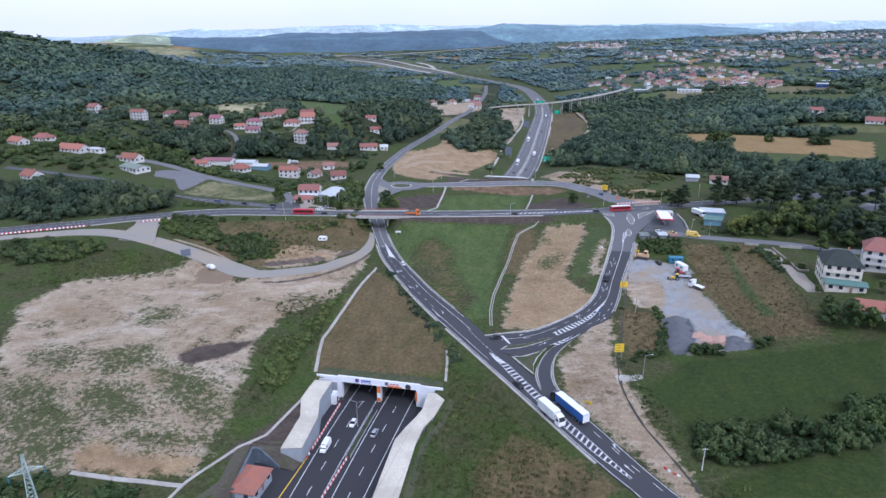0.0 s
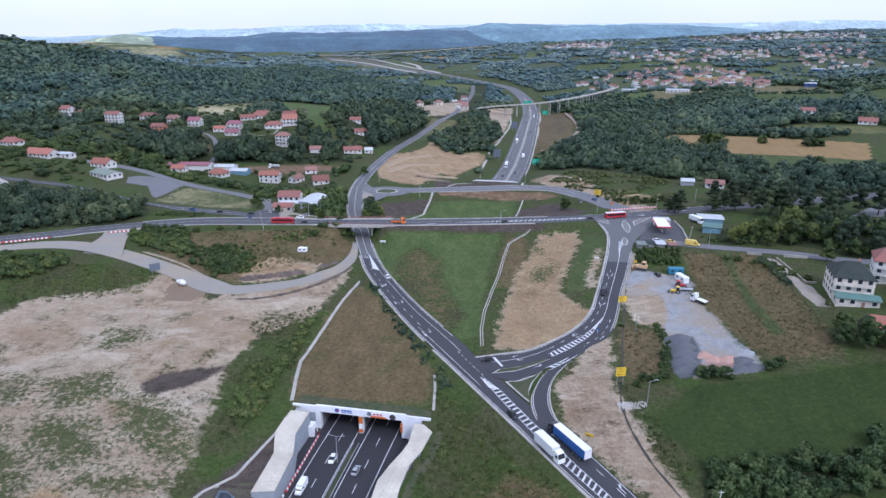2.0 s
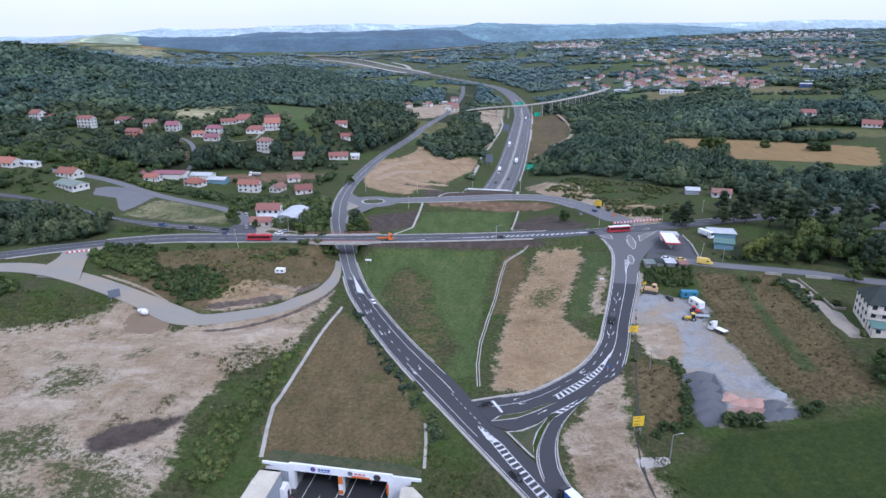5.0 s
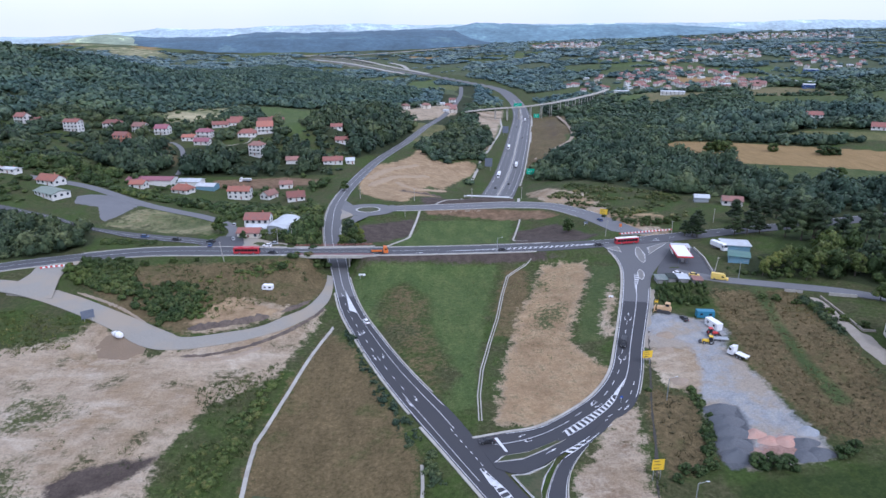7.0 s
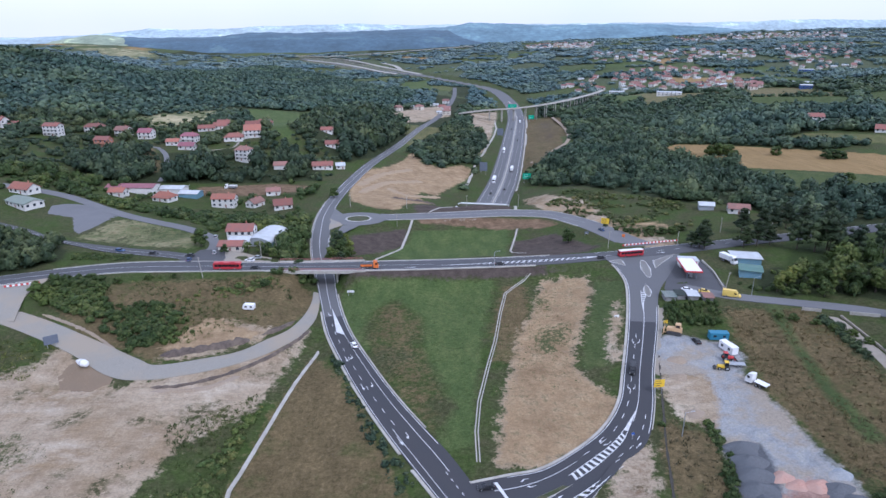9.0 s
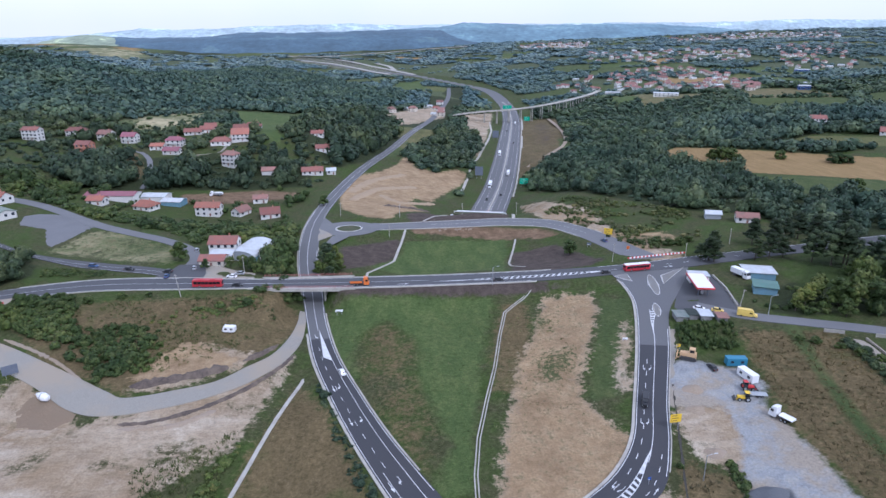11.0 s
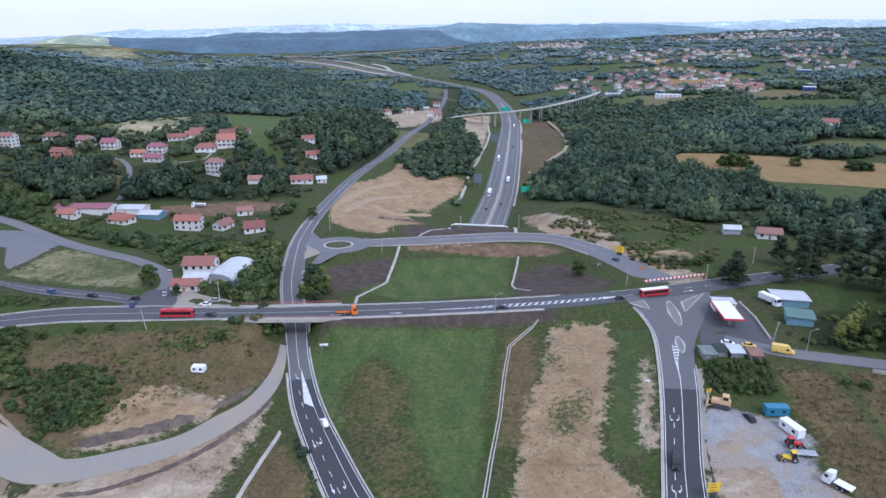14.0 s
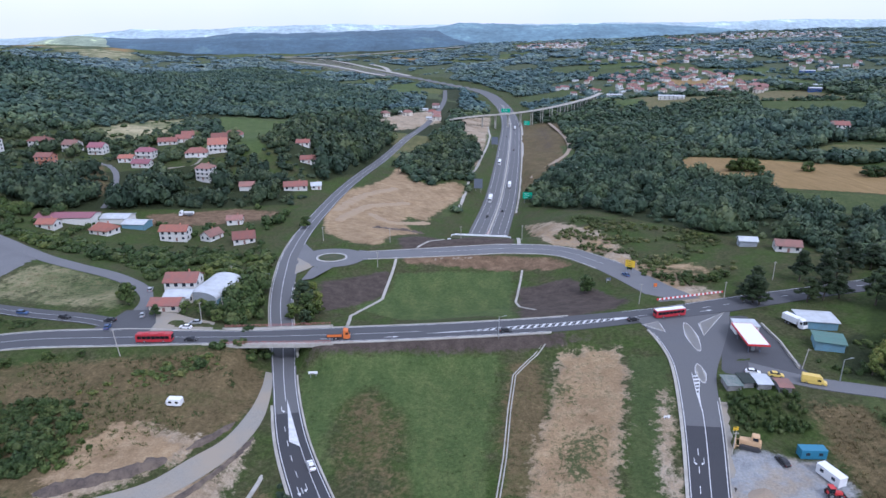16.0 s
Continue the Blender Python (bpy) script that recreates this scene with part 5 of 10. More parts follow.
# ---------------------------------------------------------------- the bridge
def bridge():
    base = thing("bridge", "plain concrete road bridge with reddish railings over the ramp road", "bridge", kind="structure")
    s0, s1 = bridge_road.near(-57, 353), bridge_road.near(-20, 352)
    bridge_road.ribbon("deck", (0, -1.6), (1, -1.6), -.37, CONCRETE_DARK, base, s0, s1, 3, .75)
    for v, name in (((0, -1.85), "fascia"), ((1, -1.85), "fascia")):
        w = (v[0], v[1] + .3)
        lo, hi = (v, w) if v[0] == 0 else (w, v)
        bridge_road.ribbon(name, lo, hi, .35, CONCRETE, base, s0 - 1, s1 + 1, 3, 1.35)
    for v, mat in (((0, -1.55), CONCRETE), ((1, -1.55), CONCRETE)):
        w = (v[0], -.05)
        lo, hi = (v, w) if v[0] == 0 else (w, v)
        bridge_road.ribbon("footway", lo, hi, .16, mat, base, s0, s1, 3, .5)
    for side in (0, 1):
        n = 15
        pts = [bridge_road.at(s0 + (s1 - s0) * k / n, (side, -1.7), .35) for k in range(n + 1)]
        rail = bmesh.new()
        for a, b in zip(pts, pts[1:]):
            for h in (.45, .8, 1.1):
                rod(rail, (a[0], a[1], a[2] + h), (b[0], b[1], b[2] + h), .05, None, 5)
        part("railing", rail, RAIL_RED, base, "faded red steel railing")
        for p in pts:
            post = bmesh.new()
            box(post, p[0] - .06, p[0] + .06, p[1] - .06, p[1] + .06, p[2], p[2] + 1.15)
            part("post", post, RAIL_RED, base)
    for x in (-46.2, -31.3):
        for y in (349.5, 353, 356.5):
            bm = bmesh.new()
            rod(bm, (x, y, -4.2), (x, y, 3.9), .45, .45, 12)
            part("column", bm, CONCRETE, base)
        bm = bmesh.new()
        box(bm, x - .6, x + .6, 347.6, 358.4, 3.35, 4.0, bevel=.08)
        part("crossbeam", bm, CONCRETE_DARK, base)
    for x0, x1 in ((-58.5, -56.2), (-20.8, -18.5)):
        bm = bmesh.new()
        box(bm, x0, x1, 346.9, 358.9, -1.5, 4.2, bevel=.05)
        part("abutment", bm, CONCRETE_DARK, base)
    return base


RAIL_RED = surface("faded_red_rail", (0.28, 0.1, 0.09), (0.38, 0.16, 0.14), 3, 0.6)
bridge()


# ---------------------------------------------------------------- the tunnel's mouth
AXIS = -12.1                          # the motorway's heading
MOUTH = (-21.7, 191.4, -16.3)


def walls(name, outline, label, low=-17.0, side_mat=CONCRETE_GREY, top_mat=None):
    """A broad-topped retaining wall: outline of (x, y, z of the top)."""
    base = thing(name, label, "retaining wall", kind="structure")
    n = len(outline)
    verts = [(x, y, z) for x, y, z in outline] + [(x, y, low) for x, y, z in outline]
    link_mesh("body", verts, [(i, i + n, (i + 1) % n + n, (i + 1) % n) for i in range(n)], side_mat, base)
    c = np.mean(np.array(outline), 0)
    link_mesh("coping", [(x, y, z + .12) for x, y, z in outline] + [(x, y, z - .15) for x, y, z in outline], [tuple(range(n))[::-1]] + [(i, (i + 1) % n, (i + 1) % n + n, i + n) for i in range(n)], top_mat or SLAB_TOP, base, "pale worn concrete top")
    return base


walls("retaining_wall_west", [(-43.6, 192.4, -8.6), (-37.6, 191.2, -8.6), (-39.9, 181, -9.2), (-38.9, 172, -9.9), (-41.2, 158.4, -11.2), (-47.3, 157.8, -11), (-45.4, 167.4, -10.1), (-44.6, 172.7, -9.9), (-46.2, 182, -9.2)],
      "broad pale concrete retaining wall beside the tunnel mouth")
walls("retaining_wall_east", [(-4.9, 184.6, -8.8), (-2, 184.2, -8.8), (.6, 180.5, -8.9), (-2.6, 171.8, -9.4), (-5.8, 166.5, -9.8), (-8, 158.4, -10.3), (-11.5, 136.5, -10.8), (-16, 121, -11), (-28, 80, -12.5), (-34.5, 82, -12.5), (-22.5, 122, -11), (-18.3, 137, -10.8), (-14.2, 161, -10.3), (-11.2, 167, -9.9), (-8.2, 171.9, -9.5), (-6.3, 176, -9.2)],
      "long broad pale concrete retaining wall along the motorway")


def portal(name, at, turn, half, opening, label, front=True, deep=90):
    """Two mouths under a long white beam, with a pillar between."""
    base = thing(name, label, "tunnel portal", at, turn, kind="structure")
    H = opening

    def solid(part_name, mat, *boxes, note=""):
        bm = bmesh.new()
        for b in boxes:
            box(bm, *b)
        return part(part_name, bm, mat, base, note)

    solid("beam", WHITE_WALL, (-14.6, 14.6, -.5, .15, H, H + 2.25))
    solid("wing", WHITE_WALL, (-half, -14.6, -.35, .2, H - .6, H + 1.75), (14.6, half, -.35, .2, H - .6, H + 1.75))
    solid("jamb", WHITE_WALL, (-14.9, -13.2, -.4, 1.2, 0, H))
    solid("jamb", WHITE_WALL, (13.2, 14.9, -.4, 1.2, 0, H))
    solid("side_wall", CONCRETE_GREY, (-17.5, -14.9, -.3, 1.0, -.3, H - .6))
    solid("side_wall", WHITE_WALL, (14.9, 18.5, -.3, 1.0, -.3, H - .6))
    solid("pillar", WHITE_WALL, (-.65, .65, -.4, 1.4, 0, H))
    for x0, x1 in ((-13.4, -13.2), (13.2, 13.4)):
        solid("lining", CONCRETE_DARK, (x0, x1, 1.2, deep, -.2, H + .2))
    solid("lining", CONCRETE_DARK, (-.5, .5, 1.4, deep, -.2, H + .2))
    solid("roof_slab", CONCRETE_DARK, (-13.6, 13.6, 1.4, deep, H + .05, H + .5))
    # added dark sheet across the bore, standing for the darkness deeper in
    solid("dark_backing", DARK_METAL, (-13.6, 13.6, deep, deep + .3, -.3, H + .3))
    solid("backfill", GRASS_STRIP, (-half + .5, half - .5, .15, 5.5, H + .5, H + 1.5), note="turf behind the parapet")
    if front:
        solid("tunnel_floor", ASPHALT, (-15, 15, .5, deep, -.9, -.45))
        for x0, x1, z0, z1, mat in ((-.62, .62, 3.6, 6.0, ORANGE), (-.62, .62, .3, 1.6, ORANGE), (12.6, 13.25, 2.0, 5.4, ORANGE), (3.2, 8.2, H + .02, H + .5, ORANGE)):
            solid("warning_panel", mat, (x0 * 1.02, x1 * 1.02, -.47 if z1 < 6.2 else -.56, -.41 if z1 < 6.2 else -.5, z0, z1), note="orange warning panel")
        disc = bmesh.new()
        bmesh.ops.create_cone(disc, cap_ends=True, segments=20, radius1=.75, radius2=.75, depth=.06, matrix=pose(-7.6, -.53, H + 1.15, 90))
        part("emblem", disc, BLUE_SIGN, base, "round blue emblem")
        dot = bmesh.new()
        bmesh.ops.create_cone(dot, cap_ends=True, segments=16, radius1=.32, radius2=.32, depth=.06, matrix=pose(-7.3, -.58, H + 1.25, 90))
        part("emblem_mark", dot, RED_PAINT, base, "red mark on the emblem")
        for k in range(4):
            solid("letter_bar", BLUE_SIGN, (-6.2 + k * .9, -5.5 + k * .9, -.54, -.5, H + .95, H + 1.6))
        solid("letter_bar", BLUE_SIGN, (-6.2, -2.7, -.54, -.5, H + .55, H + .75))
        disc = bmesh.new()
        bmesh.ops.create_cone(disc, cap_ends=True, segments=20, radius1=.7, radius2=.7, depth=.06, matrix=pose(2.9, -.53, H + 1.2, 90))
        part("emblem", disc, SIGN_GREY, base, "round greyish emblem")
        for k in range(3):
            solid("letter_bar", RED_PAINT, (4.1 + k * 1.1, 4.9 + k * 1.1, -.54, -.5, H + 1.0, H + 1.45))
        solid("letter_bar", RED_PAINT, (2.2, 7.4, -.54, -.5, H + .6, H + .72))
        arch = bmesh.new()
        bmesh.ops.create_cone(arch, cap_ends=True, segments=20, radius1=1.0, radius2=1.0, depth=.05, matrix=pose(10.4, -.52, H + .85, 90))
        part("emblem", arch, DARK_METAL, base, "dark arched emblem")
    return base


portal("tunnel_portal", MOUTH, AXIS, 22.4, 6.3, "long white concrete portal of a twin tunnel")
portal("tunnel_portal_north", (48.8, 486.6, -19.2), AXIS + 180, 16.5, 6.3 + 7.6, "white concrete far portal of the twin tunnel", False, 4)


def hollow_sides(name, rows, label):
    base = thing(name, label, "retaining wall", kind="structure")
    for a, b in zip(rows, rows[1:]):
        link_mesh("panel", [(a[0], a[1], a[2]), (b[0], b[1], b[2]), (b[0], b[1], b[3]), (a[0], a[1], a[3]), (a[0] + a[4], a[1], a[3]), (b[0] + b[4], b[1], b[3])], [(0, 1, 2, 3), (3, 2, 5, 4)], CONCRETE, base)
    return base


hollow_sides("wing_wall_north_west", [(34, 491.5, -20, -5.5, -1.2), (36.5, 503, -21, -11, -1.2), (39, 514, -22, -19, -1.2)], "pale concrete wing wall of the far portal")
hollow_sides("wing_wall_north_east", [(63.6, 485, -20, -4.5, 1.6), (66.5, 497, -21, -10, 1.6), (69, 508, -22, -19, 1.6)], "pale concrete wing wall of the far portal")

# motorway lines, median and barriers
mw1 = motorway.near(-23, 185)
for a, b in ((0, mw1 + 60), (motorway.near(52, 512), motorway.near(200, 1500))):
    for v in (.09, .44, .56, .91):
        line(motorway, motorway_ob, a, b, v, .22)
    for v in (.265, .735):
        s = a
        while s < min(b, a + 700):
            line(motorway, motorway_ob, s, s + 4, v, .22, "lane_dash")
            s += 11
s_green = motorway.near(-27.5, 160)
motorway.ribbon("median_strip", .476, .524, .18, GRASS_STRIP, motorway_ob, s_green, mw1 - 2, 4, .25, "green grass median strip")
motorway.ribbon("median_strip", .475, .525, .12, CONCRETE, motorway_ob, motorway.near(52, 512), motorway.near(200, 1500), 8, .25)
motorway.ribbon("verge", 1.02, 1.12, .05, CONCRETE, motorway_ob, motorway.near(75, 600), motorway.near(190, 1200), 10, .2)


def guard_rail(course, s0, s1, v, group):
    base = thing("guard_rail", "galvanised steel guard rail along the motorway median", "guard rail", kind="structure")
    n = max(2, int((s1 - s0) / 6))
    for k in range(n):
        a, b = course.at(s0 + (s1 - s0) * k / n, v), course.at(s0 + (s1 - s0) * (k + 1) / n, v)
        bm = bmesh.new()
        rod(bm, (a[0], a[1], a[2] - .1), (a[0], a[1], a[2] + .75), .07, .07, 6)
        part("post", bm, STEEL, base)
        bm = bmesh.new()
        for h in (.5, .62, .74):
            rod(bm, (a[0], a[1], a[2] + h), (b[0], b[1], b[2] + h), .08, .08, 5)
        part("rail", bm, STEEL, base)
    return base


guard_rail(motorway, s_green, mw1, .468, "")
guard_rail(motorway, s_green, mw1, .532, "")


def barrier_block(red):
    bm = bmesh.new()
    prof = [(-.22, 0), (.22, 0), (.22, .1), (.1, .3), (.07, .7), (-.07, .7), (-.1, .3), (-.22, .1)]
    low = [bm.verts.new((x, -.42, z)) for x, z in prof]
    top = [bm.verts.new((x, .42, z)) for x, z in prof]
    bm.faces.new(low)
    bm.faces.new(top[::-1])
    for i in range(len(prof)):
        j = (i + 1) % len(prof)
        bm.faces.new((low[i], top[i], top[j], low[j]))
    base = thing("barrier_block", "red plastic barrier block in a striped row" if red else "white plastic barrier block in a striped row", "barrier", group="plastic barrier blocks")
    part("body", bm, RED_PAINT if red else CAR_WHITE, base)
    return base


def barrier_row(a, b, za, zb):
    n = int(math.hypot(b[0] - a[0], b[1] - a[1]) / .92)
    turn = math.degrees(math.atan2(-(b[0] - a[0]), b[1] - a[1]))
    for k in range(n):
        t = (k + .5) / n
        copy_thing(BLOCKS[k % 2], pose(a[0] + (b[0] - a[0]) * t, a[1] + (b[1] - a[1]) * t, za + (zb - za) * t, 0, 0, turn))


BLOCKS = [barrier_block(True), barrier_block(False)]
BLOCKS[0].matrix_basis, BLOCKS[1].matrix_basis = pose(-40.4, 160.6, -16.08, 0, 0, AXIS), pose(-40.1, 162, -16.08, 0, 0, AXIS)
barrier_row((-39.8, 163.6), (-34.9, 190.2), -16.08, -16.3)
barrier_row((-34, 138), (-28.3, 160.5), -15.9, -16.05)
barrier_row((-222.5, 306), (-205, 314.8), 7.0, 6.65)
barrier_row((-205, 314.8), (-187.5, 323), 6.65, 6.3)
barrier_row((-163, 331.5), (-151, 335.8), 6.15, 6.05)
barrier_row((104, 373.5), (133, 378.5), 5.05, 5.5)
barrier_row((51, 510), (62, 548), -19.6, -20.3)
barrier_row((58.4, 141.4), (59.8, 139.4), -4.9, -4.85)
barrier_row((60, 138.8), (61.6, 137.6), -4.85, -4.8)
link_mesh("yellow_line", [(-47.5, 131, -15.78), (-47.2, 131, -15.78), (-40.3, 160.2, -16.02), (-40.6, 160.2, -16.02)], [(0, 1, 2, 3)], YELLOW, motorway_ob)
link_mesh("hard_shoulder", [(-72, 100, -15.6), (-62, 130, -15.8), (-56, 160, -16.0), (-39.5, 158.5, -16.15), (-38.8, 191, -16.42), (-33.8, 192.6, -16.42), (-46.2, 130, -15.9), (-53, 98, -15.6)], [(0, 7, 6, 1), (1, 6, 5, 3, 2), (3, 5, 4)], ASPHALT_FRESH, motorway_ob)
link_mesh("hard_shoulder", [(-9.3, 187.5, -16.32), (-5, 186, -16.32), (-9, 172, -16.2), (-20, 130, -15.9), (-23.6, 124.6, -15.85)], [(0, 4, 3, 2, 1)], ASPHALT_FRESH, motorway_ob)


# ---------------------------------------------------------------- drains and paths
def drain(name, pts, width, label, lift=.12, deep=.04):
    base = thing(name, label, "drain channel", kind="structure")
    p = np.vstack([np.column_stack([np.linspace(a[0], b[0], n, endpoint=False), np.linspace(a[1], b[1], n, endpoint=False)]) for a, b in zip(pts, pts[1:]) for n in [max(2, int(math.hypot(b[0] - a[0], b[1] - a[1]) / 2.5))]] + [[pts[-1]]])
    z = height(p[:, 0], p[:, 1])
    d = np.gradient(p[:, :2], axis=0)
    d /= np.hypot(*d.T)[:, None]
    nrm = np.column_stack([-d[:, 1], d[:, 0]])
    prof = [(-width / 2, lift), (-width * .26, lift), (-width * .14, lift - deep), (width * .14, lift - deep), (width * .26, lift), (width / 2, lift)]
    verts = []
    for i in range(len(p)):
        for u, h in [(-width / 2, lift - .6)] + prof + [(width / 2, lift - .6)]:
            verts.append((p[i, 0] + nrm[i, 0] * u, p[i, 1] + nrm[i, 1] * u, z[i] + h + .05))
    w = 8
    for i0 in range(0, len(p) - 1, 2):
        i1 = min(i0 + 2, len(p) - 1)
        sub = verts[i0 * w:(i1 + 1) * w]
        faces = [(r * w + k, (r + 1) * w + k, (r + 1) * w + k + 1, r * w + k + 1) for r in range(i1 - i0) for k in range(w - 1)]
        link_mesh("channel_slab", sub, faces, CONCRETE, base)
    return base


drain("drain_west", [(-32.1, 291.6), (-36.5, 269), (-42.5, 239.2), (-46, 221.9), (-45.3, 210), (-44.4, 197.8)], 1.2, "pale concrete drain channel down the bank to the tunnel")
drain("drain_loop", [(53.3, 344.2), (47, 337), (40.6, 329.1), (36, 311), (31.4, 290.1), (26, 270), (21.9, 253.2), (19.5, 238), (18.8, 225.5)], 1.2, "pale concrete drain channel across the grass", deep=.3)
drain("drain_north", [(-16.8, 368), (-16.3, 391.4), (-10, 402), (-3.9, 410.9), (-1, 430), (2.1, 450)], 1.3, "pale concrete drain channel beside dark soil")
drain("drain_north_east", [(57, 376), (53, 388), (53.5, 400), (57, 413), (60, 424), (62.5, 434)], 1.0, "narrow stone drain channel in the field")
drain("drain_mouth", [(1.5, 208), (1.6, 200), (1.0, 191)], .9, "short concrete drain chute beside the portal")
drain("drain_portal_north", [(13, 466), (20, 480), (33, 489.5)], 1.2, "pale concrete drain channel above the far portal")
drain("drain_motorway", [(66, 463), (67.5, 472), (69, 484)], 1.8, "wide pale concrete channel beside the far portal")
drain("drain_far_west", [(138, 1130), (124, 1000), (104, 890), (70, 720), (46, 600)], 2.6, "long pale concrete channel beside the far motorway")
drain("drain_far_east", [(262, 1075), (238, 940), (214, 850)], 2.6, "pale concrete channel on the far slope")
drain("path_west", [(-44.5, 190), (-45.8, 183.6), (-53.2, 164.3), (-59.4, 157), (-64.7, 146.5), (-67.9, 140.6), (-70, 134)], .9, "narrow pale concrete channel down the bank")
drain("path_south", [(-68, 139), (-77, 139.2), (-86.4, 139.3), (-98, 140.5)], 1.6, "pale worn gravel path at the foot of the bank", .06)

# ---------------------------------------------------------------- vehicles
def wheel(parent, x, y, r=.33, w=.22):
    bm = bmesh.new()
    rod(bm, (x - w / 2, y, r), (x + w / 2, y, r), r, r, 14)
    ty = part("wheel", bm, RUBBER, parent)
    bm = bmesh.new()
    rod(bm, (x - w / 2 - .01, y, r), (x + w / 2 + .01, y, r), r * .55, r * .55, 10)
    part("rim", bm, STEEL, ty, "grey rim")


def loft(bm, sections, close=True):
    """A skin through closed sections of equal length."""
    rows = [[bm.verts.new(p) for p in s] for s in sections]
    n = len(rows[0])
    for a, b in zip(rows, rows[1:]):
        for i in range(n):
            j = (i + 1) % n
            bm.faces.new((a[i], a[j], b[j], b[i]))
    if close:
        bm.faces.new(rows[0][::-1])
        bm.faces.new(rows[-1])
    bmesh.ops.recalc_face_normals(bm, faces=bm.faces)


def slab(half, y, z0, z1, inset=0.0):
    return [(-half, y, z0), (half, y, z0), (half, y, (z0 + z1) / 2), (half - inset, y, z1), (-half + inset, y, z1), (-half, y, (z0 + z1) / 2)]


def car(label, at, turn, mat, long=4.4, wide=1.78, tall=1.45, estate=False, group="cars", kind="car"):
    """A car that heads along +y, with bonnet, glazed cabin, roof, lamps and wheels."""
    base = thing("car", label, kind, at, turn, group)
    h, f = wide / 2, long / 2
    bm = bmesh.new()
    loft(bm, [slab(h * .82, -f, .35, .75, .06), slab(h * .97, -f + .25, .25, .92, .08), slab(h, -f * .4, .22, .95, .06), slab(h, f * .3, .22, .93, .08), slab(h * .96, f - .5, .24, .82, .1), slab(h * .8, f, .32, .64, .1)])
    part("body", bm, mat, base)
    back = -f + (.12 if estate else .55)
    bm = bmesh.new()
    loft(bm, [slab(h * .9, back, .88, .98, .05), slab(h * .8, back + .35, .9, tall - .03, .12), slab(h * .8, f * .12, .9, tall - .03, .12), slab(h * .88, f * .52, .86, .95, .05)])
    part("cabin_glass", bm, GLASS_DARK, base, "dark tinted windows")
    bm = bmesh.new()
    loft(bm, [slab(h * .7, back + .36, tall - .06, tall, .06), slab(h * .72, 0, tall - .05, tall + .02, .08), slab(h * .68, f * .14, tall - .06, tall - .01, .06)])
    part("roof", bm, mat, base)
    for x in (-h + .08, h - .08):
        for y in (-f * .6, f * .62):
            wheel(base, x, y)
    for x in (-h * .62, h * .62):
        bm = bmesh.new()
        box(bm, x - .2, x + .2, f - .14, f - .02, .5, .66, bevel=.03)
        part("headlight", bm, LAMP_CLEAR, base)
        bm = bmesh.new()
        box(bm, x - .2, x + .2, -f + .0, -f + .1, .6, .78, bevel=.03)
        part("tail_light", bm, LAMP_RED, base)
    return base


def van(label, at, turn, mat, long=5.6, wide=2.0, tall=2.4, group="vans"):
    base = thing("van", label, "van", at, turn, group)
    h, f = wide / 2, long / 2
    bm = bmesh.new()
    loft(bm, [slab(h * .95, -f, .35, tall * .96, .12), slab(h, -f + .15, .3, tall, .15), slab(h, f * .38, .3, tall, .16), slab(h * .98, f * .62, .3, tall * .75, .14), slab(h * .95, f * .7, .3, 1.25, .1), slab(h * .85, f, .35, .95, .1)])
    part("body", bm, mat, base)
    bm = bmesh.new()
    loft(bm, [slab(h * .84, f * .44, tall * .72, tall * .95, .1), slab(h * .86, f * .72, 1.2, 1.3, .05)])
    part("windscreen", bm, GLASS_DARK, base)
    for x in (-h - .005, h - .03):
        bm = bmesh.new()
        box(bm, x, x + .035, f * .2, f * .5, 1.3, 1.85, bevel=.01)
        part("side_window", bm, GLASS_DARK, base)
    for x in (-h + .1, h - .1):
        for y in (-f * .6, f * .65):
            wheel(base, x, y, .35)
    for x in (-h * .65, h * .65):
        bm = bmesh.new()
        box(bm, x - .18, x + .18, f - .1, f + .02, .62, .8, bevel=.03)
        part("headlight", bm, LAMP_CLEAR, base)
    return base


